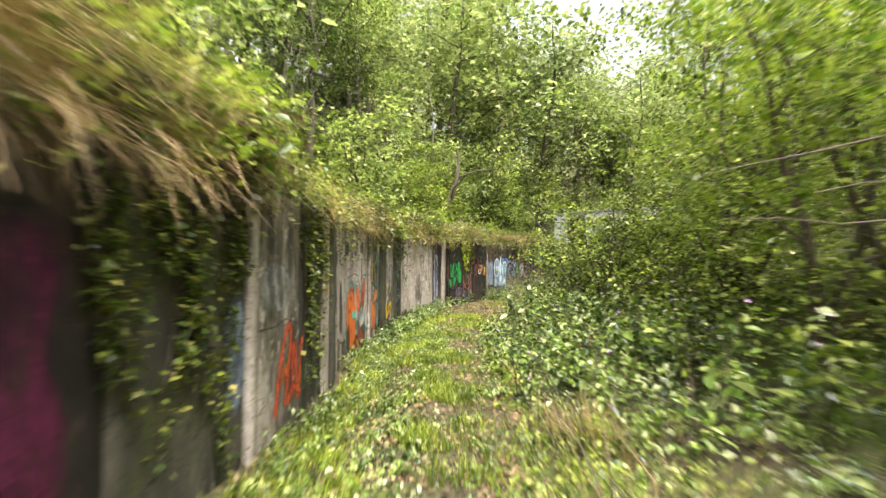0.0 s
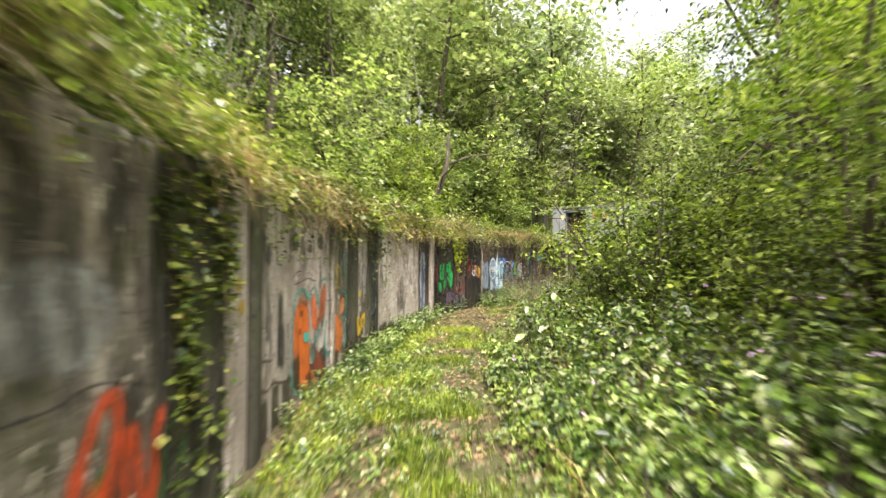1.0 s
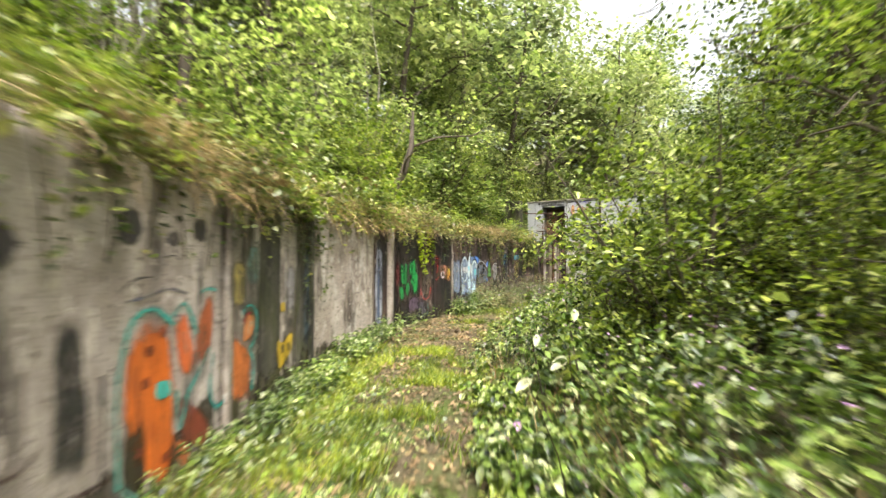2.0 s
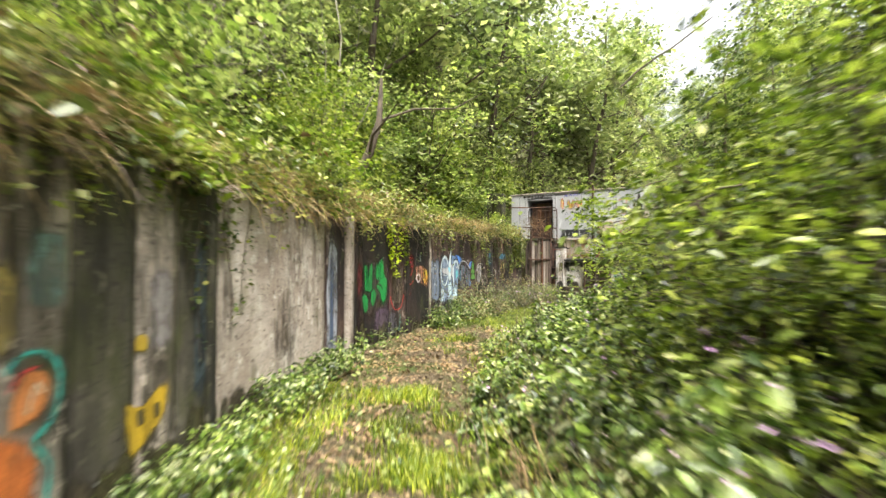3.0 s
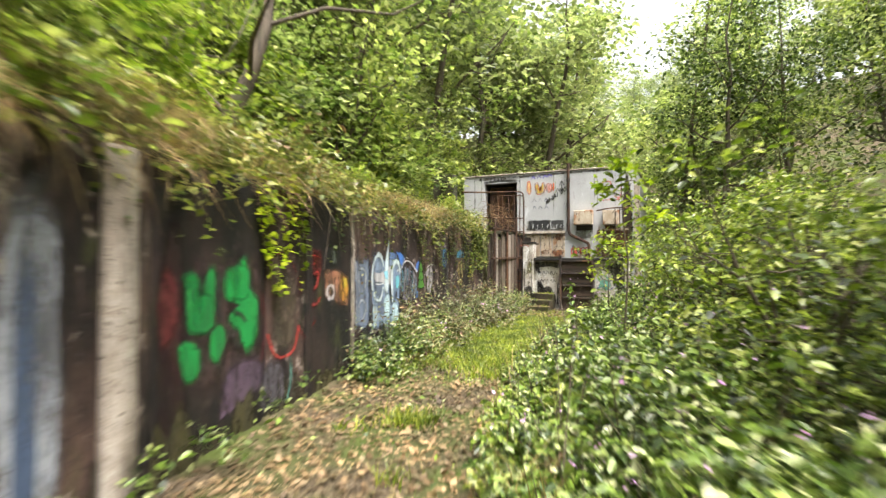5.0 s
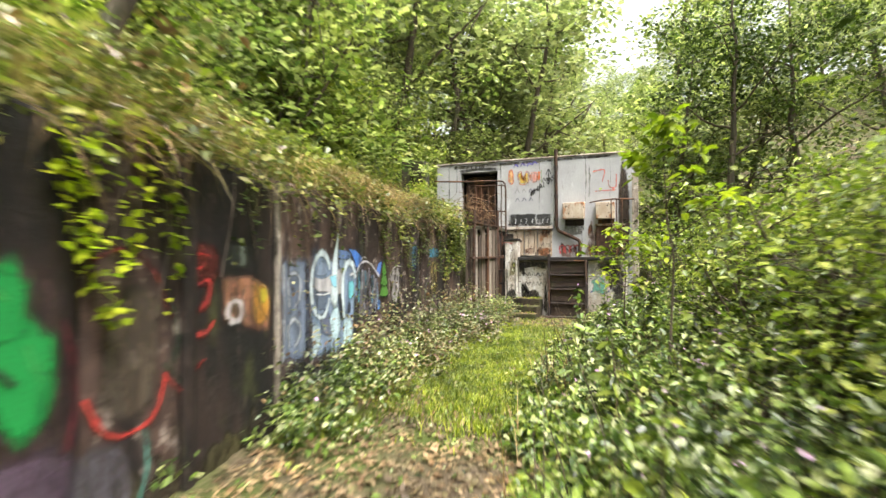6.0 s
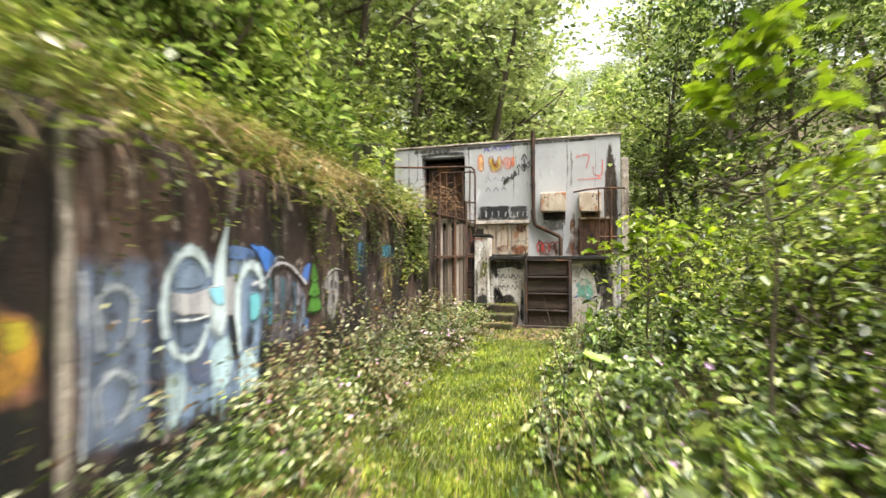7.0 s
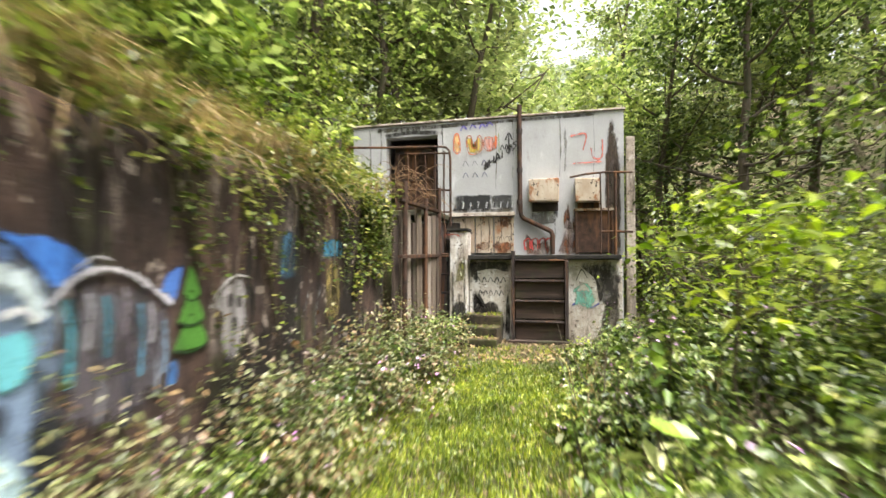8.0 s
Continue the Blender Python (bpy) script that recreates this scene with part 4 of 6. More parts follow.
part("wall", slab_with_hole(-15.5, -9.78, 1.5, 4.44, FACE, FACE + 0.3, -14.73, -13.55, 2.45, 4.2, 4.46), M_CONWHITE, house)
part("wall", box_bm((-10.08, FACE + 0.303, -0.3), (-9.78, 33, 4.44), 0.02), M_CONWHITE, house)
part("wall", box_bm((-15.5, FACE + 0.303, -0.3), (-15.2, 33, 4.44), 0.02), M_CONWHITE, house)
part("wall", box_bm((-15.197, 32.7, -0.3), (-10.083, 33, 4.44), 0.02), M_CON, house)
part("roof", box_bm((-15.54, FACE - 0.035, 4.465), (-9.75, 33.1, 4.505), 0.01, 0.006), M_CONPALE, house, "thin grey roof slab edged with moss")
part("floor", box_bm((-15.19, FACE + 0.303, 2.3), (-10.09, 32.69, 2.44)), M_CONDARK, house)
# lower body, below the walkway
part("lower_wall", box_bm((-12.67, FRONT + 0.12, -0.3), (-9.9, FACE + 0.2, 1.535), 0.015, 0.004), M_LOWER, house, "stained white lower wall with scrawls")
part("pier", box_bm((-13.04, FRONT + 0.02, -0.3), (-12.68, FRONT + 0.34, 2.08), 0.03, 0.01), M_LOWER, house, "whitewashed concrete pier, mossy and stained")
part("pier_cap", box_bm((-13.08, FRONT - 0.01, 2.083), (-12.66, FRONT + 0.36, 2.13), 0.01, 0.006), M_TAR, house)
part("walkway", box_bm((-12.66, FRONT - 0.06, 1.54), (-9.93, FACE - 0.005, 1.62), 0.015, 0.006), M_TAR, house, "black edged walkway slab")
part("ledge", box_bm((-13.3, FACE - 0.14, 2.42), (-11.9, FACE - 0.004, 2.5), 0.012, 0.006), M_CONPALE, house)
part("ledge", box_bm((-13.3, FACE - 0.3, 2.05), (-12.78, FACE - 0.145, 2.1), 0.01, 0.004), M_IRON, house)
# rust-stained plates above the walkway
for x0, x1, mat in ((-13.2, -12.75, M_RUSTLIGHT), (-12.72, -12.36, M_RUSTLIGHT), (-12.33, -11.93, M_RUSTLIGHT)):
    part("plate", box_bm((x0, FACE - 0.06, 1.66), (x1, FACE - 0.004, 2.41), 0.01, 0.004), mat, house, "rust-streaked plate")
part("hatch", box_bm((-10.72, FACE - 0.09, 1.66), (-9.98, FACE - 0.004, 2.48), 0.015, 0.006), M_RUST, house, "brown rusted steel hatch")
for x in (-10.68, -10.0):
    part("hatch_frame", box_bm((x - 0.03, FACE - 0.13, 1.64), (x + 0.03, FACE - 0.092, 2.5), 0.008), M_RUST, house)
part("hatch_lintel", box_bm((-10.74, FACE - 0.14, 2.485), (-9.96, FACE - 0.004, 2.53), 0.008, 0.004), M_RUSTLIGHT, house)
# boxed openings, the shadow below each put in as a thin dark sheet
for x0, x1, z0, z1 in ((-11.6, -11.02, 2.68, 3.14), (-10.71, -10.22, 2.66, 3.12)):
    b = part("wall_box", box_bm((x0, FACE - 0.24, z0), (x1, FACE - 0.004, z1), 0.02, 0.01), M_RUSTLIGHT, house, "pale concrete box with rust spots")
    part("box_shadow", box_bm((x0 + 0.04, FACE - 0.03, z0 - 0.18), (x1 - 0.02, FACE - 0.005, z0 - 0.006), 0.006), M_IRON, b)
    part("rust_sheet", box_bm((x0 + 0.03, FACE - 0.247, z0 + 0.03), (x1 - 0.03, FACE - 0.2405, z1 - 0.03)), M_RUSTLIGHT, b)
# tall pointed stain of bitumen
patch([(-10.13, 1.7), (-9.98, 1.66), (-9.86, 1.7), (-9.84, 3.2), (-9.9, 3.95), (-10.0, 4.27), (-10.09, 3.95), (-10.14, 3.2)], (0.085, 0.06, 0.04), 0.05, on_face, house, 0.004)
patch([(-10.11, 2.6), (-9.98, 2.5), (-9.87, 2.6), (-9.86, 3.2), (-9.91, 3.9), (-10.0, 4.18), (-10.07, 3.9), (-10.12, 3.2)], (0.05, 0.033, 0.022), 0.1, on_face, house, 0.009)
# downpipe
pv, pf = tube([(-11.8, FACE - 0.09, 4.68), (-11.8, FACE - 0.09, 3.6), (-11.79, FACE - 0.09, 2.52), (-11.77, FACE - 0.09, 2.43), (-11.72, FACE - 0.09, 2.36), (-11.25, FACE - 0.1, 2.13), (-11.18, FACE - 0.1, 2.09), (-11.15, FACE - 0.1, 2.02), (-11.15, FACE - 0.1, 1.63)], [0.048] * 9, 10)
pipe = part("downpipe", mesh_np("downpipe", pv, pf, True), M_RUST, house, "rusty cranked iron downpipe")
for z in (4.1, 3.3, 2.65):
    v, f = tube([(-11.8, FACE - 0.09, z), (-11.8, FACE - 0.09, z + 0.09)], [0.06, 0.06], 10)
    part("collar", mesh_np("collar", v, f, True), M_IRON, pipe)
# stop-log gate: four heavy boards in an iron frame
gate = tagged(new("stop_log_gate"), "dark timber stop-log gate in a rusty iron frame", "gate")
for i in range(4):
    z = 0.08 + i * 0.372
    part("gate_board", box_bm((-11.78, FRONT - 0.02, z), (-10.9, FRONT + 0.115, z + 0.355), 0.012, 0.008), M_TIMBER, gate)
    part("gate_rail", box_bm((-11.78, FRONT - 0.1, z + 0.315), (-10.9, FRONT - 0.022, z + 0.345), 0.006, 0.003), M_IRON, gate)
for x in (-11.85, -10.89):
    part("gate_post", box_bm((x, FRONT - 0.1, -0.1), (x + 0.06, FRONT + 0.115, 1.7 if x < -11 else 1.53), 0.01, 0.004), M_IRON, gate)
part("gate_sill", box_bm((-11.9, FRONT - 0.16, -0.1), (-10.78, FRONT + 0.1, 0.075), 0.012, 0.008), M_TIMBER, gate)
# mossy steps beside the gate
stair = tagged(new("stone_steps"), "three dark mossy stone steps beside the gate", "steps")
for i in range(3):
    part("stone_step", box_bm((-12.72 + 0.02 * i, FRONT - 0.85 + 0.27 * i, -0.12), (-12.02, FRONT - 0.582 + 0.27 * i if i < 2 else FRONT + 0.115, 0.18 + 0.17 * i), 0.025, 0.02), M_STEP, stair)
# railings
def iron_frame(name, label, runs):
    """A railing bent from iron pipe: each run is a radius and the points that it passes."""
    r = tagged(new(name), label, "railing")
    for kind, radius, pts in runs:
        v, f = tube(pts, [radius] * len(pts), 8)
        part(kind, mesh_np(kind, v, f, True), M_RUST, r)
    return r


LY = 27.3
iron_frame("landing_railing", "rusty bent iron railing on the landing", [
    ("rail", 0.024, [(-15.25, LY, 3.86), (-14.2, LY, 3.8), (-13.3, LY, 3.77), (-13.17, LY, 3.75), (-13.1, LY, 3.68), (-13.08, LY, 3.5), (-13.08, LY, 2.2)]),
    ("rail", 0.02, [(-14.6, LY, 2.98), (-13.98, LY, 2.94), (-13.09, LY, 2.9)]),
    ("rail", 0.018, [(-13.98, LY, 3.66), (-13.3, LY, 3.64), (-13.09, LY, 3.63)]),
    ("rail", 0.018, [(-13.9, LY, 2.5), (-13.4, LY, 2.48), (-13.09, LY, 2.47)])]
    + [("bar", rad, [(x, LY, 3.68), (x + b, LY + b, 3.1), (x, LY, z)]) for x, z, rad, b in ((-14.35, 2.45, 0.011, 0.02), (-14.15, 2.45, 0.011, -0.03), (-13.97, 2.4, 0.02, 0.01), (-13.8, 2.4, 0.014, 0.0), (-13.6, 2.4, 0.013, 0.015), (-13.39, 1.66, 0.02, 0.0), (-13.2, 1.66, 0.016, -0.01))])
iron_frame("walkway_railing", "rusty iron railing at the end of the walkway", [
    ("rail", 0.02, [(-10.8, 27.25, 3.05), (-10.5, 27.25, 3.1), (-10.2, 27.25, 3.12), (-9.7, 27.25, 3.1)]),
    ("rail", 0.02, [(-10.26, 27.26, 2.04), (-10.0, 27.26, 2.04), (-9.7, 27.26, 2.03)]),
    ("post", 0.026, [(-10.0, 27.25, 3.1), (-10.0, 27.25, 2.4), (-10.0, 27.25, 1.6)])]
    + [("bar", 0.014, [(x, 27.25, 3.1), (x + 0.01, 27.25, 2.4), (x, 27.25, 1.6)]) for x in (-10.26, -10.13)])
iron_frame("stair_railing", "thin rusty pipe frame beside the iron stair", [
    ("rail", 0.02, [(-13.92, 26.95, 1.66), (-13.4, 26.97, 1.65), (-13.04, 26.99, 1.64)]),
    ("post", 0.03, [(-13.81, 26.9, 2.3), (-13.81, 26.9, 1.2), (-13.82, 26.9, -0.1)]),
    ("brace", 0.016, [(-13.6, 26.96, 1.62), (-13.48, 26.97, 1.45), (-13.4, 26.97, 1.1), (-13.4, 26.97, 0.6)])])
iron_stair = tagged(new("iron_stair"), "dark rusted iron stair between the boards and the pier", "stair")
for i in range(5):
    part("tread", box_bm((-13.34, 27.12 + 0.16 * i, 0.5 + 0.36 * i), (-13.07, 27.3 + 0.16 * i, 0.54 + 0.36 * i), 0.008, 0.006), M_IRON, iron_stair)
# black sheet behind the treads stands in for the shade in the gap
part("gap_shade", box_bm((-13.34, 28.02, 0.0), (-13.05, 28.08, 2.3), 0.01), M_TAR, iron_stair)
part("stringer", box_bm((-13.36, 27.1, 0.0), (-13.345, 28.0, 2.3), 0.004), M_IRON, iron_stair)
# dead bramble canes caught in the railing
snarl = tagged(new("dead_bramble"), "tangle of brown dead bramble canes caught in the railing", "bramble")
rt = np.random.default_rng(17)
for _ in range(46):
    a = np.array([rt.uniform(-14.8, -13.7), LY - 0.1 + rt.normal(0, 0.12), rt.uniform(2.5, 3.4)])
    e = a + np.array([rt.uniform(0.2, 0.9), rt.normal(0, 0.15), rt.uniform(-0.75, 0.35)])
    w = np.linspace(0, 1, 6)[:, None]
    v, f = tube(a + (e - a) * w + np.array([0, 0, 0.22]) * np.sin(w * 3.1) + np.cumsum(rt.normal(0, 0.012, (6, 3)), 0), [0.006, 0.006, 0.005, 0.005, 0.004, 0.003], 4)
    part("cane", mesh_np("cane", v, f, True), M_STALK, snarl)
door = tagged(new("door_1"), "dark rusted iron door leaf standing ajar in the upper opening", "door", kind="structure")
part("door_leaf", box_bm((-14.68, FACE + 0.42, 2.46), (-13.75, FACE + 0.47, 4.12), 0.01, 0.01), M_RUST, door)
for z in (2.7, 3.3, 3.9):
    part("door_brace", box_bm((-14.66, FACE + 0.38, z), (-13.78, FACE + 0.418, z + 0.07), 0.006), M_IRON, door)
# posts and boards that hold the landing
fence = tagged(new("board_fence"), "weathered upright boards between rusty posts below the landing", "fence")
for i in range(9):
    y = 24.75 + i * 0.245
    x = -13.36 + (y - 24.5) * 0.06
    part("board", box_bm((x - 0.03, y, -0.2), (x + 0.02, y + 0.225, 2.36 + random.uniform(-0.2, 0.06)), 0.008, 0.014), (M_BOARDDARK, M_BOARD, M_BOARDPALE, M_BOARDDARK, M_BOARD, M_BOARDDARK, M_BOARDPALE, M_BOARD, M_BOARDDARK)[i], fence)
for y, h in ((24.9, 2.75), (26.0, 2.6), (26.9, 2.9)):
    v, f = tube([(-13.22, y, -0.2), (-13.2, y, h)], [0.045, 0.04], 8)
    part("post", mesh_np("post", v, f, True), M_RUST, fence)
for z in (1.58, 2.42):
    part("rail", box_bm((-13.26, 24.7, z), (-13.18, 27.0, z + 0.06), 0.008, 0.01), M_RUST, fence)
side = tagged(new("landing_slab"), "concrete landing slab in front of the upper door", "slab", kind="structure")
part("slab", box_bm((-15.6, 26.6, 2.36), (-13.28, FACE - 0.004, 2.47), 0.02, 0.01), M_CONDARK, side)
post = tagged(new("concrete_post"), "grey square concrete post beside the sluice house", "post")
part("shaft", box_bm((-9.77, 27.75, -0.2), (-9.61, 27.92, 3.86), 0.02, 0.008), M_CONPALE, post)
stub = tagged(new("wall_stub"), "dark weathered concrete stub wall left of the house", "wall", kind="structure")
part("stub", box_bm((-16.3, 27.2, 2.0), (-15.55, 27.6, 4.5), 0.03, 0.02), M_CONDARK, stub)

# sprayed marks on the house
for x, z in ((-13.05, 4.25), (-12.85, 4.27), (-12.65, 4.27), (-12.5, 4.3)):
    stroke([(x, z), (x + 0.06, z + 0.09), (x + 0.14, z + 0.02)], 0.05, (0.2, 0.17, 0.6), 0.2, on_face, house)
for fill, pts in (((0.75, 0.45, 0.2), [(-13.2, 3.86), (-13.18, 4.14), (-13.1, 4.18), (-13.06, 3.98), (-13.06, 3.82), (-13.14, 3.77)]),
                  ((0.78, 0.55, 0.1), [(-12.9, 3.86), (-12.92, 4.08), (-12.82, 4.12), (-12.8, 3.9), (-12.7, 3.88), (-12.68, 4.1), (-12.6, 4.08), (-12.6, 3.84), (-12.74, 3.74), (-12.86, 3.76)]),
                  ((0.8, 0.4, 0.35), [(-12.36, 4.06), (-12.5, 4.08), (-12.56, 3.92), (-12.48, 3.8), (-12.36, 3.84)])):
    patch(pts, fill, 0.35, on_face, house, 0.006)
    stroke(pts + pts[:1], 0.035, (0.66, 0.16, 0.06), 0.1, on_face, house, 0.014)
stroke([(-12.3, 4.1), (-12.31, 3.84)], 0.07, (0.74, 0.17, 0.05), 0.0, on_face, house, 0.014)
for x, z in ((-13.1, 4.02), (-12.75, 4.0), (-12.45, 3.96)):
    stroke([(x, z), (x + 0.03, z - 0.1)], 0.03, (0.72, 0.15, 0.04), 0.1, on_face, house, 0.02)
stroke([(-12.24, 4.15), (-12.23, 3.75)], 0.03, (0.3, 0.4, 0.05), 0.2, on_face, house)
for x in (-13.0, -12.8, -12.6):
    stroke([(x, 3.5), (x + 0.05, 3.6), (x + 0.12, 3.5)], 0.035, (0.2, 0.2, 0.3), 0.3, on_face, house)
    stroke([(x, 3.25), (x + 0.06, 3.35), (x + 0.12, 3.25)], 0.035, (0.2, 0.2, 0.3), 0.3, on_face, house)
stroke([(-12.03, 3.7), (-12.03, 4.12)], 0.04, BLACK, 0.05, on_face, house)
stroke([(-12.1, 4.0), (-12.03, 4.14), (-11.96, 4.0)], 0.04, BLACK, 0.05, on_face, house)
GLYPHS = ([(0, 0.1), (0.1, 0.12)], [(0, 0.05), (0.1, 0.07)], [(0.03, 0), (0.04, 0.17)], [(0.08, 0.0), (0.09, 0.17)]), ([(0, 0), (0, 0.16)], [(0.09, 0.02), (0.09, 0.17)], [(0, 0.08), (0.09, 0.09)]), ([(0, 0), (0.05, 0.16), (0.1, 0.02)], [(0.02, 0.06), (0.08, 0.07)]), ([(0.03, 0.0), (0.03, 0.16)],), ([(0.05, 0.0), (0.0, 0.07), (0.05, 0.15), (0.1, 0.08), (0.05, 0.0)],), ([(0.1, 0.14), (0.02, 0.13), (0.08, 0.06), (0.0, 0.0)],)
for i, glyph in enumerate(GLYPHS):
    x, z = -12.55 + i * 0.118, 3.38 + i * 0.078
    for pts in glyph:
        stroke([(x + a, z + b + a * 0.6) for a, b in pts], 0.036, BLACK, 0.0, on_face, house)
for i in range(3):
    stroke([(-12.2 + i * 0.09, 3.8), (-12.17 + i * 0.09, 3.9), (-12.13 + i * 0.09, 3.82)], 0.035, BLACK, 0.05, on_face, house)
patch(rect(-13.2, 2.57, -12.4, 2.88, 0.01), (0.02, 0.02, 0.022), 0.1, on_face, house, 0.004)
patch(rect(-12.42, 2.58, -11.94, 2.87, 0.01), (0.05, 0.05, 0.052), 0.45, on_face, house, 0.004)
for x, h in ((-13.02, 0.1), (-12.86, 0.2), (-12.7, 0.12), (-12.52, 0.22), (-12.38, 0.24), (-12.22, 0.2), (-12.08, 0.25), (-11.98, 0.16)):
    stroke([(x, 2.86 - h), (x + 0.03, 2.72), (x + 0.01, 2.6)], 0.05, (0.5, 0.51, 0.53), 0.2, on_face, house)
for pts in ([(-10.8, 4.0), (-10.5, 4.02), (-10.55, 3.7)], [(-10.75, 3.45), (-10.2, 3.46)], [(-10.4, 3.75), (-10.36, 3.55), (-10.2, 3.55), (-10.18, 3.9)]):
    stroke(pts, 0.055, (0.7, 0.2, 0.16), 0.2, on_face, house)
for x in (-11.7, -11.55, -11.4, -11.28):
    stroke([(x, 1.72), (x - 0.02, 1.9), (x + 0.08, 1.95), (x + 0.1, 1.75)], 0.06, (0.65, 0.1, 0.1), 0.2, on_face, house)
stroke([(-13.15, 2.0), (-12.95, 2.02), (-12.82, 1.98)], 0.05, (0.65, 0.16, 0.1), 0.4, on_pier, house)
patch([(-12.95, 1.05), (-12.75, 1.15), (-12.72, 1.6), (-12.85, 1.5)], (0.3, 0.3, 0.06), 0.75, on_pier, house)
for i in range(5):
    stroke([(-12.55 + i * 0.12, 1.1), (-12.5 + i * 0.12, 1.2), (-12.46 + i * 0.12, 1.12)], 0.035, (0.06, 0.06, 0.07), 0.2, on_front, house)
    stroke([(-12.5 + i * 0.1, 0.85), (-12.46 + i * 0.1, 0.95), (-12.42 + i * 0.1, 0.88)], 0.035, (0.06, 0.06, 0.07), 0.2, on_front, house)
stroke([(-10.75, 0.95), (-10.55, 1.1), (-10.4, 0.9)], 0.1, (0.25, 0.6, 0.45), 0.5, on_front, house)
stroke([(-10.78, 0.7), (-10.6, 0.8), (-10.45, 0.68), (-10.3, 0.75)], 0.05, (0.1, 0.1, 0.35), 0.2, on_front, house)
stroke([(-10.7, 1.15), (-10.6, 1.35), (-10.5, 1.2)], 0.025, BLACK, 0.3, on_front, house)

# grime, rust runs and damp on the house, plus shadow painted below the walkway
RUSTY, DAMP_AND_SHADE, SOOT_AND_SHADE = (0.2, 0.08, 0.035), (0.07, 0.06, 0.045), (0.03, 0.028, 0.025)
for x, z0, z1, w, color in ((-15.1, 3.2, 4.4, 0.1, DAMP_AND_SHADE), (-14.85, 3.6, 4.42, 0.08, SOOT_AND_SHADE), (-13.45, 2.6, 4.4, 0.06, DAMP_AND_SHADE), (-12.3, 3.0, 4.4, 0.05, (0.3, 0.26, 0.2)), (-11.95, 3.2, 4.42, 0.04, (0.25, 0.2, 0.14)), (-11.0, 3.2, 4.4, 0.07, (0.3, 0.28, 0.24)), (-10.9, 3.3, 4.2, 0.12, (0.28, 0.27, 0.24)), (-10.35, 3.15, 4.4, 0.05, DAMP_AND_SHADE), (-11.86, 2.45, 3.4, 0.05, RUSTY), (-11.12, 1.65, 2.62, 0.1, DAMP_AND_SHADE), (-10.85, 1.65, 2.65, 0.09, RUSTY), (-10.75, 1.65, 2.4, 0.08, RUSTY)):
    stroke([(x, z1), (x + 0.015, (z0 + z1) / 2), (x - 0.01, z0)], w, color, 0.75, on_face, house, 0.005)
for pts, color, wear in (([(-15.45, 4.3), (-13.5, 4.33), (-11.9, 4.36), (-9.85, 4.38), (-9.85, 4.45), (-12, 4.43), (-15.45, 4.42)], DAMP_AND_SHADE, 0.8),
                         ([(-14.8, 4.18), (-14.2, 4.24), (-13.5, 4.2), (-13.5, 4.3), (-14.2, 4.34), (-14.8, 4.28)], SOOT_AND_SHADE, 0.5),
                         ([(-13.3, 2.5), (-12.6, 2.52), (-11.9, 2.5), (-11.9, 2.6), (-12.6, 2.58), (-13.3, 2.6)], DAMP_AND_SHADE, 0.6),
                         ([(-11.6, 2.2), (-11.1, 2.25), (-11.0, 2.5), (-11.6, 2.5)], (0.2, 0.19, 0.18), 0.7)):
    patch(pts, color, wear, on_face, house, 0.003)


def on_plate(x, z, off=0.0):
    return np.column_stack([x, FACE - 0.062 - np.broadcast_to(off, len(x)), z])


for x, z, r in ((-12.55, 1.8, 0.2), (-12.15, 1.82, 0.24), (-12.1, 2.3, 0.16)):
    patch([(x + r * random.uniform(0.6, 1.2) * math.cos(a), z + r * random.uniform(0.4, 0.9) * math.sin(a)) for a in (0, 0.8, 1.6, 2.4, 3.1, 4, 4.8, 5.6)], (0.2, 0.075, 0.03), 0.75, on_plate, house, 0.004)
for x in (-12.62, -12.45, -12.2, -12.0, -12.95):
    stroke([(x, 2.4), (x + 0.02, 2.1), (x, 1.7)], 0.06, (0.12, 0.06, 0.035), 0.6, on_plate, house, 0.006)
for x in (-12.3, -12.2, -12.1, -12.25, -12.05):
    stroke([(x, 1.9 + random.uniform(-0.1, 0.15)), (x + 0.05, 2.0), (x + 0.09, 1.9)], 0.02, (0.05, 0.05, 0.06), 0.3, on_plate, house, 0.01)
# second patch: the walkway's shadow painted along the top of the lower wall
for pts, color, wear in (([(-12.62, 0.0), (-12.2, -0.05), (-11.95, 0.2), (-12.1, 0.55), (-12.3, 0.6), (-12.5, 0.95), (-12.62, 0.9)], SOOT_AND_SHADE, 0.35),
                         ([(-12.6, 1.3), (-12.2, 1.36), (-11.92, 1.3), (-11.92, 1.5), (-12.6, 1.5)], SOOT_AND_SHADE, 0.45),
                         ([(-10.35, 0.0), (-10.0, 0.0), (-9.95, 0.9), (-10.2, 0.8)], (0.08, 0.07, 0.05), 0.5)):
    patch(pts, color, wear, on_front, house, 0.004)
for x, z0, z1 in ((-12.98, 0.3, 1.3), (-12.85, 0.2, 0.9), (-12.75, 0.5, 1.6)):
    stroke([(x, z1), (x + 0.01, (z0 + z1) / 2), (x, z0)], 0.1, DAMP_AND_SHADE, 0.6, on_pier, house, 0.006)
patch([(-13.02, 0.0), (-12.7, 0.0), (-12.7, 0.65), (-12.85, 0.8), (-13.02, 0.6)], SOOT_AND_SHADE, 0.4, on_pier, house, 0.004)


def on_lower(x, z, off=0.0):
    """A place on the lower wall's face."""
    return np.column_stack([np.asarray(x, float), np.full(len(x), FRONT + 0.12 - off), np.asarray(z, float)])


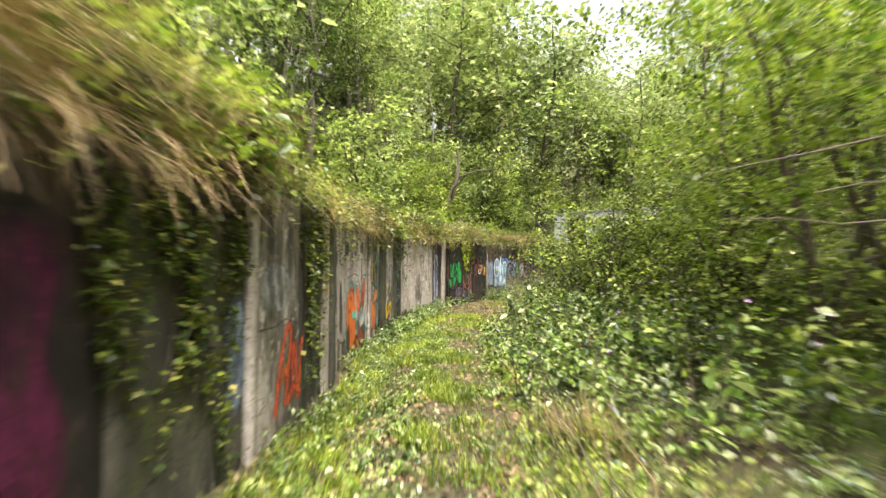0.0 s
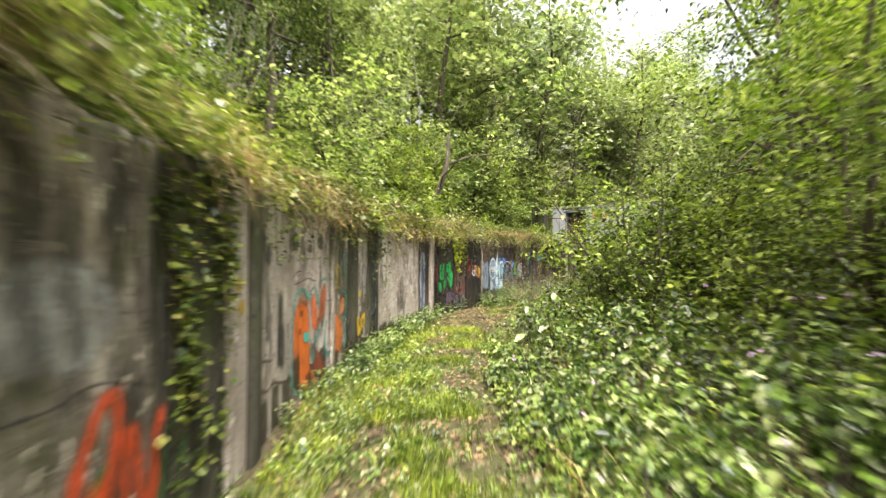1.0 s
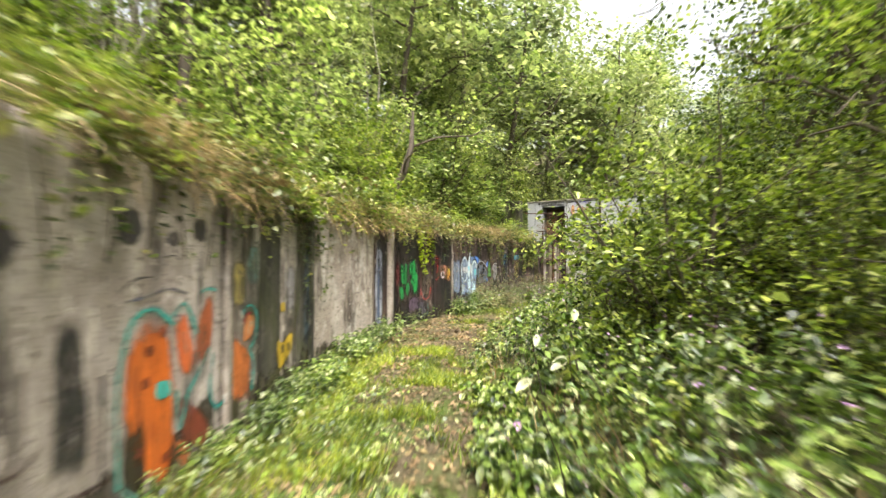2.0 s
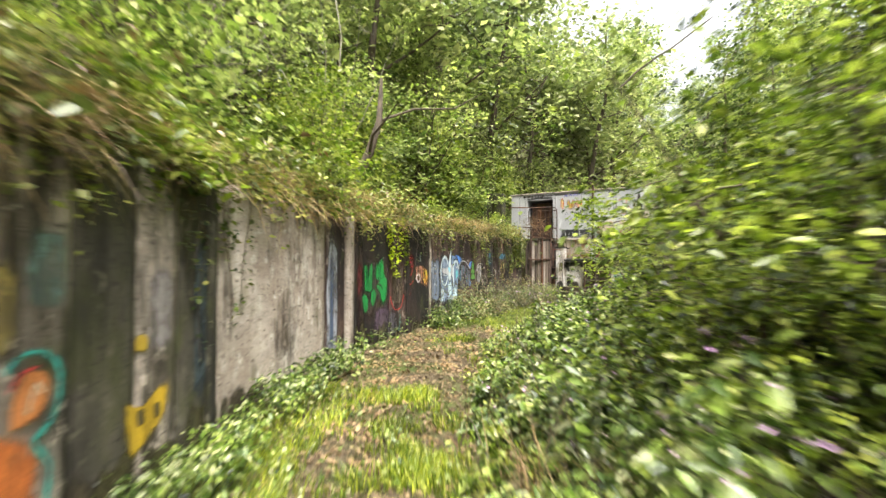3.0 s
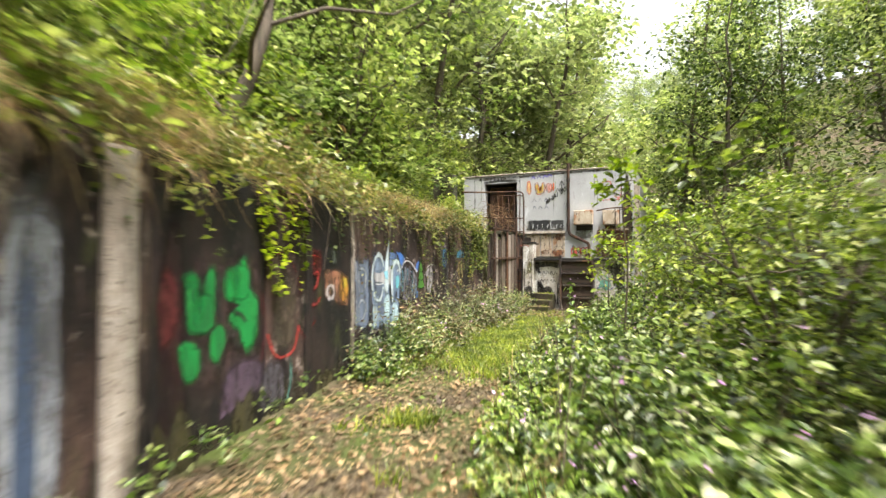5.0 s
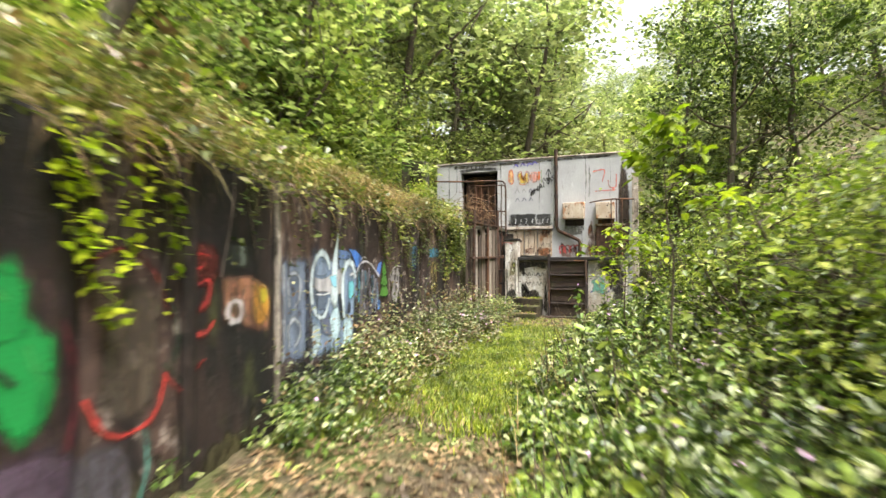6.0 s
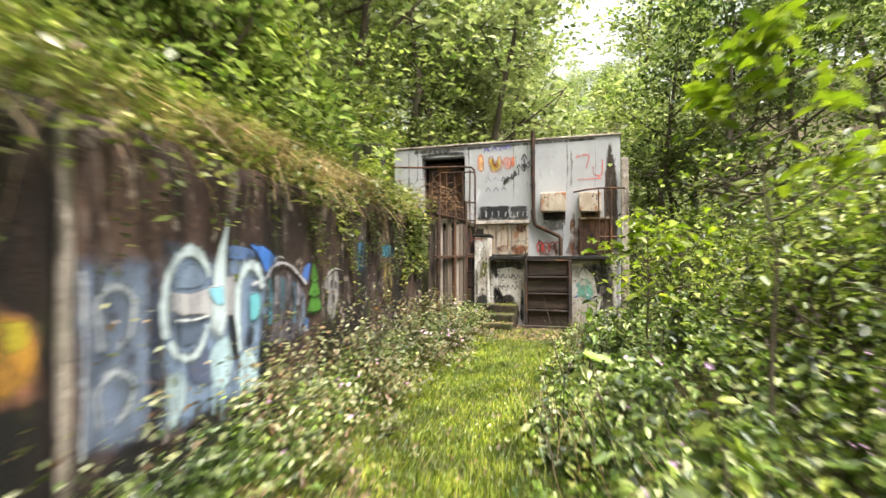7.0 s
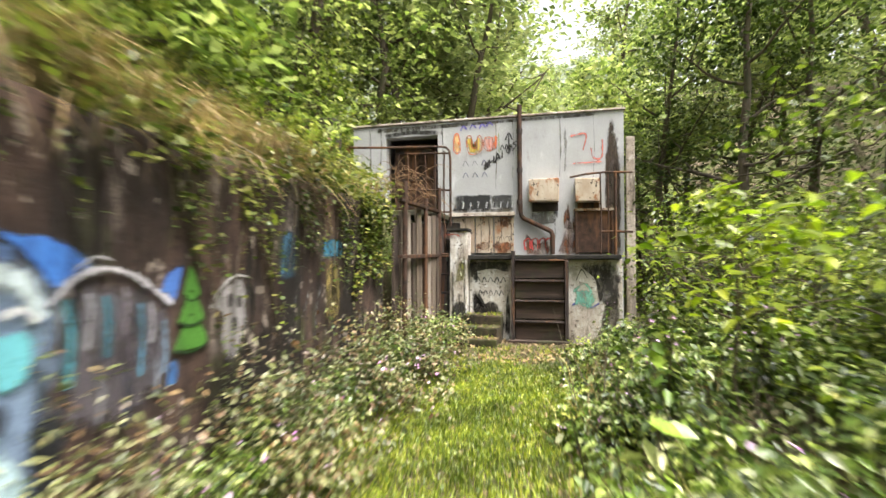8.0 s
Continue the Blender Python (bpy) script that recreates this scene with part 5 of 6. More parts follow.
# rust bloom along the walkway; damp plus painted walkway shadow on the lower wall
RUSTY, DAMP_AND_SHADE = (0.2, 0.075, 0.03), (0.025, 0.02, 0.016)
for pts, wear in (([(-11.72, 1.6), (-11.2, 1.6), (-11.22, 1.95), (-11.5, 1.8), (-11.74, 2.1)], 0.75), ([(-11.1, 1.6), (-10.7, 1.6), (-10.68, 2.35), (-10.85, 2.3), (-11.0, 1.9)], 0.7), ([(-10.95, 2.1), (-10.8, 2.1), (-10.82, 2.55), (-10.94, 2.5)], 0.8)):
    patch(pts, RUSTY, wear, on_face, house, 0.007)
for pts, wear in (([(-12.66, 0.3), (-12.02, 0.3), (-12.05, 0.62), (-12.25, 0.78), (-12.5, 0.66), (-12.66, 1.0)], 0.55), ([(-12.66, 1.2), (-12.5, 1.1), (-12.52, 1.47), (-12.66, 1.48)], 0.5), ([(-10.3, 0.7), (-9.95, 0.6), (-9.95, 1.48), (-10.65, 1.48), (-10.4, 1.2)], 0.5), ([(-12.0, 0.1), (-11.9, 0.1), (-11.9, 0.8), (-11.96, 0.9)], 0.5)):
    patch(pts, DAMP_AND_SHADE, wear, on_lower, house, 0.006)
patch([(-10.75, 0.7), (-10.4, 0.65), (-10.35, 0.95), (-10.7, 1.0)], (0.2, 0.5, 0.4), 0.6, on_lower, house, 0.012)
# ---- plants ----
TRACK = np.array([(x, y) for _, x, y, *_ in PATH] + [(-11.2, 20.5), (-11.45, 23.5), (-11.4, 26.6)])
TRACK = np.concatenate([[(2.2, -2.3)], TRACK])


def from_track(xy):
    """Signed distance from the line of the path, positive to its right."""
    xy = np.atleast_2d(xy)
    a, e = TRACK[:-1], np.diff(TRACK, axis=0)
    w = xy[:, None] - a[None]
    u = np.clip((w * e).sum(2) / (e**2).sum(1), 0, 1)
    g = w - u[..., None] * e
    dist = np.sqrt((g**2).sum(2))
    j = dist.argmin(1)
    r = np.arange(len(xy))
    cross = e[j, 0] * w[r, j, 1] - e[j, 1] * w[r, j, 0]
    return np.where(cross > 0, -dist[r, j], dist[r, j])


def scatter(n, lo, hi, keep):
    """n random places of the plan for which keep(xy) is above a random number."""
    got = np.empty((0, 2))
    while len(got) < n:
        p = np.column_stack([rng.uniform(lo[0], hi[0], n * 3), rng.uniform(lo[1], hi[1], n * 3)])
        got = np.concatenate([got, p[rng.random(len(p)) < keep(p)]])
    return got[:n]


def rise(xy, up=0.0):
    return np.column_stack([xy, land(xy) + up])


def stuff(name, pieces, mat, label, category):
    v, f = merge(pieces)
    return tagged(part(name, mesh_np(name, v, f), mat), label, category, kind="stuff")


def make_tree(name, seed, H, r0, base, reach, limbs, clumps, per, leaf, mat, label, category="tree", stems=1, puff=0.5, bark=None, big=False, skirt=0.0):
    """A tree or shrub: tapered trunk, limbs with twigs, and a crown of separate leaves in uneven clumps."""
    r = np.random.default_rng(seed)
    tree = tagged(new(name), label, category)
    bark = bark or M_BARK
    centres = []
    for st in range(stems):
        lean = r.normal(0, 0.06 if stems == 1 else 0.28, 2)
        hs = H * (1 if st == 0 else r.uniform(0.7, 1.0))
        u = np.linspace(0, 1, 9)
        tp = np.column_stack([lean[0] * hs * u + np.cumsum(r.normal(0, 0.012 * hs, 9)) * (u > 0), lean[1] * hs * u + np.cumsum(r.normal(0, 0.012 * hs, 9)) * (u > 0), hs * 0.94 * u - 0.25 * (u == 0)])
        v, f = tube(tp, r0 * (1 - 0.88 * u) * (1 + 0.35 * (u == 0)), 8)
        part("trunk", mesh_np("trunk", v, f, True), bark, tree)
        nl = max(2, limbs // stems)
        for i in range(nl):
            h = base + (0.95 - base) * (i + r.random()) / nl
            p0 = np.array([np.interp(h, u, tp[:, k]) for k in range(3)])
            az = i * 2.4 + r.uniform(-0.5, 0.5) + st
            length = reach * (1.05 - 0.65 * (h - base) / (1 - base)) * r.uniform(0.7, 1.15)
            way = np.array([math.cos(az), math.sin(az), r.uniform(0.15, 0.7)])
            w = np.linspace(0, 1, 6)
            lp = p0 + way * length * w[:, None] + np.column_stack([np.zeros(6), np.zeros(6), 0.2 * length * (w**2) * r.uniform(-1, 1)]) + np.cumsum(r.normal(0, 0.03 * length, (6, 3)), 0) * (w > 0)[:, None]
            rad = r0 * (1 - 0.85 * h) * 0.5
            pieces = [tube(lp, rad * (1 - 0.85 * w) + 0.004, 5)]
            for _ in range(3):
                k = r.uniform(0.3, 0.95)
                q0 = np.array([np.interp(k, w, lp[:, c]) for c in range(3)])
                q1 = q0 + r.normal(0, 0.28, 3) * length + [0, 0, 0.12 * length]
                pieces.append(tube([q0, (q0 + q1) / 2 + r.normal(0, 0.04, 3) * length, q1], [rad * 0.4 + 0.003, rad * 0.25 + 0.003, 0.003], 4))
                centres.append(q1)
            v, f = merge(pieces)
            part("limb", mesh_np("limb", v, f, True), bark, tree)
            centres += [lp[3], lp[4], lp[5]]
        centres.append(tp[-1])
    centres = np.array(centres)
    pick = centres[r.integers(0, len(centres), clumps)] + r.normal(0, reach * 0.16, (clumps, 3)) * [1, 1, 0.8]
    if skirt:
        low = r.random(clumps) < skirt
        pick[low, 2] *= r.uniform(0.1, 0.6, low.sum())
    pick[:, 2] = np.maximum(pick[:, 2], 0.12 * leaf / 0.1)
    size = r.uniform(0.5, 1.3, clumps) * puff
    n = per * clumps
    which = np.repeat(np.arange(clumps), per)
    off = r.normal(0, 1, (n, 3)) * [1, 1, 0.55] * size[which][:, None] * 0.5
    at = pick[which] + off
    at[:, 2] = np.maximum(at[:, 2], 0.05)
    v, f = leaves(at, leaf, 0.58, 0.3, 0.42, big)
    part("crown", mesh_np("crown", v, f), mat, tree)
    return tree


def plant_all(kinds, spots, group, lo=0.85, hi=1.2, sink=0.1):
    """Sets the kinds of trees in turn on the spots, turned and scaled at random."""
    for k, (x, y) in enumerate(spots):
        ob = kinds[k % len(kinds)]
        m = pose(x, y, land([(x, y)])[0] - sink, 0, 0, rng.uniform(0, 360)) @ Matrix.Scale(rng.uniform(lo, hi), 4)
        if k < len(kinds):
            ob.matrix_basis = m
        else:
            ob = copy_thing(ob, m)
            ob.matrix_basis = m
        tagged(ob, group=group)


def spaced(n, lo, hi, keep, gap):
    """Up to n places that keep their distance from one another."""
    out = []
    for p in scatter(n * 30, lo, hi, keep):
        if all((p[0] - q[0]) ** 2 + (p[1] - q[1]) ** 2 > gap**2 for q in out):
            out.append(p)
            if len(out) == n:
                break
    return out


def inside(f, a, b):
    return lambda p: ((f(p) > a) & (f(p) < b)).astype(float)


# trees on the bank behind the wall
rng = np.random.default_rng(12)
T_A = make_tree("tree", 1, 9.5, 0.14, 0.25, 3.0, 11, 150, 50, 0.115, M_TREE, "tall leafy broadleaf tree on the bank above the wall", puff=0.75)
T_B = make_tree("tree", 2, 7.5, 0.09, 0.2, 2.2, 10, 110, 46, 0.11, M_TREE, "slender leafy young tree on the bank above the wall", puff=0.65)
T_C = make_tree("tree", 3, 6.0, 0.06, 0.15, 1.9, 12, 120, 44, 0.095, M_TREE, "many-stemmed hazel on the bank above the wall", stems=4, puff=0.55)
T_D = make_tree("tree", 4, 10.5, 0.16, 0.3, 3.2, 12, 150, 50, 0.115, M_TREEDARK, "tall dark-leaved tree on the slope", puff=0.8)
left_spots = spaced(25, (-24, -6), (1, 34), lambda p: inside(behind, 3.0, 10.5)(p) * (1 - ((p[:, 0] > -17) & (p[:, 1] > 25.5) & (p[:, 1] < 34.5))), 1.7)
plant_all([T_A, T_C, T_B, T_D], left_spots, "trees on the bank")
# bushes that hide the slope behind the wall
B_A = make_tree("bush", 51, 3.0, 0.03, 0.08, 1.3, 15, 120, 30, 0.13, M_TREE, "leafy bush on the bank above the wall", "bush", 5, 0.5, None, False, 0.45)
B_B = make_tree("bush", 52, 2.3, 0.03, 0.08, 1.2, 15, 110, 30, 0.12, M_BANK, "light green bush on the bank above the wall", "bush", 5, 0.45, None, False, 0.5)
bush_spots = spaced(38, (-22, -6), (1, 36), lambda p: inside(behind, 1.9, 7.0)(p) * (1 - ((p[:, 0] > -16.8) & (p[:, 1] > 24.5) & (p[:, 1] < 34.5))), 1.1)
plant_all([B_A, B_B], bush_spots, "bushes on the bank", 0.75, 1.3)
B_C = make_tree("bramble", 53, 1.2, 0.012, 0.05, 0.7, 10, 60, 24, 0.1, M_BANK, "bramble clump at the edge of the bank", "bramble", 4, 0.34, None, False, 0.5)
B_D = make_tree("bramble", 54, 1.0, 0.012, 0.05, 0.7, 10, 60, 24, 0.09, M_SHRUB, "green bramble clump at the edge of the bank", "bramble", 4, 0.34, None, False, 0.5)
plant_all([B_C, B_D], spaced(26, (-15.5, -6), (1, 25), inside(behind, 0.55, 1.5), 0.8), "brambles on the bank", 0.6, 1.1)
B_E = make_tree("bramble", 55, 0.7, 0.01, 0.05, 0.55, 10, 60, 22, 0.085, M_BANK, "bright leafy bramble hanging over the wall's edge", "bramble", 4, 0.26, None, True, 0.5)
B_F = make_tree("bramble", 56, 0.6, 0.01, 0.05, 0.6, 10, 60, 22, 0.075, M_BRAMBLE, "pale leafy bramble hanging over the wall's edge", "bramble", 4, 0.26, None, True, 0.5)
plant_all([B_E, B_F, B_E], spaced(44, (-15.5, -6), (1, 17.5), inside(behind, 0.36, 0.8), 0.45), "brambles on the wall's edge", 0.75, 1.35)
plant_all([copy_thing(B_F, Matrix())], spaced(10, (-15.5, 17.5), (-11, 25), inside(behind, 0.45, 0.9), 0.5), "brambles on the wall's edge", 0.6, 0.95)
plant_all([copy_thing(o, Matrix()) for o in (B_A, B_B)], [(-16.2, 21.4), (-17.0, 23.2), (-16.4, 19.2), (-17.8, 25.4), (-17.4, 28.0), (-18.2, 30.6), (-17.2, 34.6), (-15.2, 35.4), (-13.2, 35.6), (-16.0, 17.2), (-18.6, 21.4), (-11.4, 35.2)], "bushes on the bank", 1.2, 1.7)
P_A = make_tree("pole_tree", 57, 8.0, 0.04, 0.3, 1.1, 12, 44, 22, 0.1, M_TREE, "thin pale young stem with sparse leaves on the bank", puff=0.5, bark=M_PALEBARK)
P_B = make_tree("pole_tree", 58, 6.5, 0.03, 0.2, 1.3, 14, 40, 22, 0.1, M_TREE, "cluster of thin grey stems with sparse leaves on the bank", stems=5, puff=0.45, bark=M_PALEBARK)
plant_all([P_A, P_B], spaced(20, (-22, 0), (-4, 36), lambda p: inside(behind, 2.6, 9.0)(p) * (1 - ((p[:, 0] > -17) & (p[:, 1] > 25.5) & (p[:, 1] < 34.5))), 1.3), "thin stems on the bank", 0.8, 1.2)
rng = np.random.default_rng(21)
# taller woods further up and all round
F_A = make_tree("tree", 21, 13, 0.2, 0.2, 4.0, 9, 130, 24, 0.35, M_TREEHAZE, "far leafy tree of the wooded hillside", puff=1.3)
F_B = make_tree("tree", 22, 11, 0.18, 0.15, 3.6, 9, 130, 24, 0.33, M_TREEHAZE, "far leafy tree of the wooded hillside", puff=1.2)
F_C = make_tree("tree", 23, 14, 0.22, 0.2, 3.8, 9, 130, 24, 0.33, M_TREE, "far dark tree of the wooded hillside", puff=1.2)
far_spots = spaced(40, (-55, -12), (-8, 45), inside(behind, 9.0, 34), 3.6)
low_spots = spaced(24, (-17, 37), (-7.8, 100), lambda p: ((p[:, 1] > 60) | (p[:, 0] > -13.2)).astype(float), 3.2)
mid_spots = [(-15.2, 39), (-16.8, 42), (-14.8, 44.5), (-18.2, 41), (-15.8, 48.5), (-17.8, 46)]
far_spots += spaced(42, (-40, 36), (25, 100), lambda p: (np.abs(p[:, 0] + 12.2) > 4.8).astype(float), 4.2)
far_spots += spaced(26, (-8, -12), (38, 45), lambda p: (behind(p) < -11).astype(float), 3.8)
far_spots += [(-19.5, 15.5), (-22, 18), (-21, 12.5), (-18.5, 39), (-17.8, 22.5), (-19, 26.5), (-18, 31), (-20.5, 18.5), (-18, 35.5)]
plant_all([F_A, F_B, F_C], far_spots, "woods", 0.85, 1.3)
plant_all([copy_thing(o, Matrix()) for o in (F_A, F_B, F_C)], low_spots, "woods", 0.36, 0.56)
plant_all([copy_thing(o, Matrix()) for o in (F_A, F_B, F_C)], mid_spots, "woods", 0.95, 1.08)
plant_all([copy_thing(o, Matrix()) for o in (F_C, F_A)], [(-8.7, 36.8), (-7.0, 37.5), (-9.0, 40.5), (-6.4, 33.4), (-8.2, 32.6)], "woods", 0.5, 0.68)
# trees on the slope to the right
R_A = make_tree("tree", 31, 8.5, 0.12, 0.18, 2.6, 11, 130, 44, 0.12, M_TREEDARK, "leafy tree on the slope beside the path", puff=0.7)
R_C = make_tree("tree", 33, 5.5, 0.07, 0.12, 2.0, 11, 150, 40, 0.1, M_BANK, "bright leafy young tree on the slope beside the path", stems=3, puff=0.55, skirt=0.25)
R_B = make_tree("tree", 32, 6.5, 0.08, 0.15, 2.2, 10, 120, 42, 0.11, M_SHRUB, "leafy young tree leaning towards the path", stems=2, puff=0.6)
right_spots = [(-2.6, 12.6), (-5.0, 16.2), (1.0, 16.0), (5.0, 9.5), (4.5, 3.0), (-1.9, 16.6), (-3.5, 27.0)]
dark_spots = [(-2.6, 18.5), (-0.5, 23.5), (-4.6, 35.0), (-1.0, 30.5), (2.8, 19.5), (-7.2, 29.6), (-5.6, 31.0), (-8.2, 34.0), (-3.4, 24.6)]
rng = np.random.default_rng(31)
R_D = make_tree("tree", 34, 7.5, 0.1, 0.15, 2.4, 11, 130, 42, 0.11, M_SHRUB, "leafy tree on the slope beside the path", puff=0.65)
plant_all([R_D, R_B], right_spots, "trees beside the path")
plant_all([R_A], dark_spots, "trees beside the path")
plant_all([R_C], [(0.3, 7.2), (-1.9, 9.6), (-0.6, 6.9), (1.6, 9.0), (2.6, 5.4)], "trees beside the path")
# shrubs along the right of the path
rng = np.random.default_rng(41)
S_A = make_tree("shrub", 41, 2.6, 0.035, 0.1, 1.1, 15, 130, 19, 0.09, M_SHRUB, "dense leafy shrub beside the path", "shrub", 5, 0.42, None, True, 0.5)
S_B = make_tree("shrub", 42, 2.1, 0.03, 0.1, 1.0, 14, 120, 19, 0.085, M_SHRUB, "low leafy shrub beside the path", "shrub", 5, 0.4, None, True, 0.5)
shrub_spots = spaced(11, (-9, -2), (3, 14), lambda p: ((from_track(p) > 2.2 + 2.0 * (1 - step(p[:, 1], 9.0, 11.5))) & (from_track(p) < 4.6)).astype(float), 1.0)
shrub_spots += spaced(13, (-10, 12), (-3, 27), lambda p: ((from_track(p) > 2.7) & (from_track(p) < 4.4)).astype(float), 0.95)
S_C = make_tree("shrub", 43, 3.2, 0.04, 0.2, 1.3, 16, 150, 30, 0.085, M_SHRUB, "tall leafy shrub leaning over the path", "shrub", 5, 0.45, None, True, 0.35)
plant_all([S_C], [(-4.9, 11.3), (-5.6, 13.9), (-4.6, 13.3), (-3.0, 12.6)], "tall shrubs beside the path", 0.85, 1.1)
shrub_spots += [(-8.2, 24.2), (-7.6, 25.6), (-8.6, 26.6), (-7.4, 22.6), (-5.6, 11.6), (-4.9, 12.2)]
S_D = make_tree("shrub", 44, 2.5, 0.03, 0.1, 1.1, 15, 110, 16, 0.085, M_BANK, "bright yellow-green shrub beside the path", "shrub", 5, 0.38, None, True, 0.45)
plant_all([S_D], [(-4.4, 12.7), (-3.6, 12.0), (-5.7, 12.9), (-7.5, 19.4), (-7.0, 21.0), (-6.6, 23.2), (-6.9, 17.8), (-8.0, 20.6), (-6.0, 15.0)], "shrubs beside the path", 0.8, 1.1)
plant_all([S_A, S_B], shrub_spots, "shrubs beside the path", 0.7, 1.05)

rng = np.random.default_rng(61)
# undergrowth: whorls of leaves on upright stems
def undergrowth(name, xy, height, leaf, mat, label, stems=True):
    n = len(xy)
    top = height * rng.uniform(0.6, 1.25, n)
    lean = rng.normal(0, 0.15, (n, 2))
    per = 22
    which = np.repeat(np.arange(n), per)
    u = np.sqrt(rng.uniform(0.05, 1, n * per))
    base = rise(xy)
    at = base[which] + np.column_stack([lean[which] * (top[which] * u)[:, None], top[which] * u]) + rng.normal(0, 0.06, (n * per, 3)) * [1, 1, 0.3]
    out = np.column_stack([rng.normal(0, 1, (n * per, 2)), np.zeros(n * per)])
    v, f = leaves(at, leaf * (1.15 - 0.5 * u), 0.56, 0.35, 0.5, True, unit(out) * 0.6)
    tagged(part(name, mesh_np(name, v, f), mat), label, "plants", kind="stuff")
    return base, top, lean


def verge(p):
    """How far the undergrowth on the right keeps from the line of the path."""
    return np.interp(p[:, 1], [0, 4, 8, 12, 15, 19, 23], [0.8, 0.55, 0.32, 0.15, 0.1, 0.25, 0.45])


right_xy = scatter(2500, (-10.8, -3), (5, 27), lambda p: step(from_track(p) - verge(p), 0, 0.4) * (from_track(p) < 3.4) * (0.12 + 0.88 * step(p[:, 1] + p[:, 0] * 0.4, 3.0, 4.6)) * np.clip(0.4 + 1.5 * wobble(p, 0.6, 8.0), 0.03, 1) * (behind(p) < -2.2) * np.where(from_track(p) > 1.6, 0.25, 1) * np.where((p[:, 1] > 26.2) & (p[:, 0] < -9.6), 0, 1))
ub, ut, ul = undergrowth("undergrowth", right_xy, (0.2 + 0.62 * step(from_track(right_xy) - verge(right_xy), 0.0, 1.7) * (0.3 + 0.7 * step(right_xy[:, 1] + right_xy[:, 0] * 0.4, 3.0, 5.0))) * (1 + 0.3 * wobble(right_xy, 0.5, 4.0)), 0.112, M_BALSAM, "dense green leafy undergrowth beside the path")
wide_xy = scatter(260, (-10.8, -1), (3, 26), lambda p: step(p[:, 1] + p[:, 0] * 0.4, 3.4, 4.6) * step(from_track(p) - verge(p), 0.55, 0.95) * (from_track(p) < 3.0) * (behind(p) < -2.4) * np.clip(0.4 + 1.2 * wobble(p, 0.9, 2.0), 0, 1) * np.where((p[:, 1] > 26) & (p[:, 0] < -9.6), 0, 1))


def petals(size):
    """A five-petalled cup on a short throat."""
    ring = [(size * (1.0 if k % 2 else 0.45) * math.cos(k * math.pi / 5), size * (1.0 if k % 2 else 0.45) * math.sin(k * math.pi / 5), size * (0.55 if k % 2 else 0.2)) for k in range(10)]
    v = np.array([(0, 0, -size * 0.5)] + ring)
    return mesh_np("flower", v, np.array([(0, 1 + (2 * k) % 10, 1 + (2 * k + 1) % 10, 1 + (2 * k + 2) % 10) for k in range(5)]))


PETALS = petals(0.017)


def make_balsam(seed, H, leaf):
    """A single balsam plant: a juicy reddish stem, tiers of pointed leaves and a few pink flowers at the top."""
    r = np.random.default_rng(seed)
    plant = tagged(new("balsam_plant"), "upright balsam plant with broad pointed leaves and pale pink flowers", "plant", "balsam beside the path")
    u = np.linspace(0, 1, 5)
    sp = np.column_stack([0.12 * H * u * r.normal(0, 1), 0.12 * H * u * r.normal(0, 1), H * u])
    v, f = tube(sp, 0.011 * (1 - 0.6 * u), 5)
    part("stem", mesh_np("stem", v, f, True), M_BARK, plant)
    n = 34
    h = np.sqrt(r.uniform(0.08, 1, n))
    at = np.column_stack([np.interp(h, u, sp[:, k]) for k in range(3)]) + r.normal(0, 0.03, (n, 3))
    v, f = leaves(at, leaf * (1.15 - 0.6 * h), 0.52, 0.4, 0.5, True)
    part("foliage", mesh_np("foliage", v, f), M_BALSAM if seed % 2 else M_SHRUB, plant)
    for _ in range(3):
        flower = part("flower", PETALS, M_PINK, plant)
        flower.matrix_basis = pose(*(sp[-1] + r.normal(0, 0.06, 3)), *r.uniform(-50, 50, 2), r.uniform(0, 360)) @ Matrix.Scale(r.uniform(0.8, 1.3), 4)
    return plant


plant_all([make_balsam(80 + i, 0.65 + 0.08 * i, 0.13 + 0.012 * i) for i in range(6)], wide_xy[:130], "balsam beside the path", 0.8, 1.2, 0.02)
fine_xy = scatter(760, (-10.8, -1), (3, 26), lambda p: step(from_track(p) - verge(p), -0.15, 0.3) * (from_track(p) < 1.9) * (behind(p) < -2.2))
undergrowth("ground_herbs", fine_xy, 0.26, 0.075, M_BANK, "small light green herbs at the edge of the undergrowth")
low_xy = scatter(900, (-10, -3), (4, 11), lambda p: (from_track(p) > -1.4) * (from_track(p) < 3.2) * (behind(p) < -0.3) * np.clip(0.45 + wobble(p, 0.5, 7.0), 0.05, 1) * np.where(np.abs(from_track(p) - 0.05) < 0.3, 0.25, 1) * (1 - 0.8 * step(p[:, 1], 7, 10)))
undergrowth("path_herbs", low_xy, 0.13 + 0.12 * step(from_track(low_xy), 0.7, 2.0), 0.06, M_BALSAM, "low green herbs growing over the path")
txy = scatter(2600, (-10.8, -2), (4, 26), lambda p: step(from_track(p) - verge(p), -0.1, 0.5) * (from_track(p) < 2.2) * (behind(p) < -2.2) * np.clip(wobble(p, 0.6, 6.0) * 1.6 - 0.1, 0.03, 1))
stuff("tall_grass", [blades(rise(txy), 0.55, 0.0045, np.column_stack([rng.normal(0, 0.5, (2600, 2)), np.zeros(2600)]), 0.5)], M_STRAW, "dry tall grass standing in tufts beside the path", "grass")
left_xy = scatter(760, (-14, -3), (2, 27), lambda p: step(behind(p), -0.95, -0.2) * (behind(p) < -0.08) * np.where(p[:, 1] < 12.6, 0.22 + 0.78 * step(p[:, 1], 6.2, 8.6), np.where(p[:, 1] < 16.5, 0.06, 1.0)))
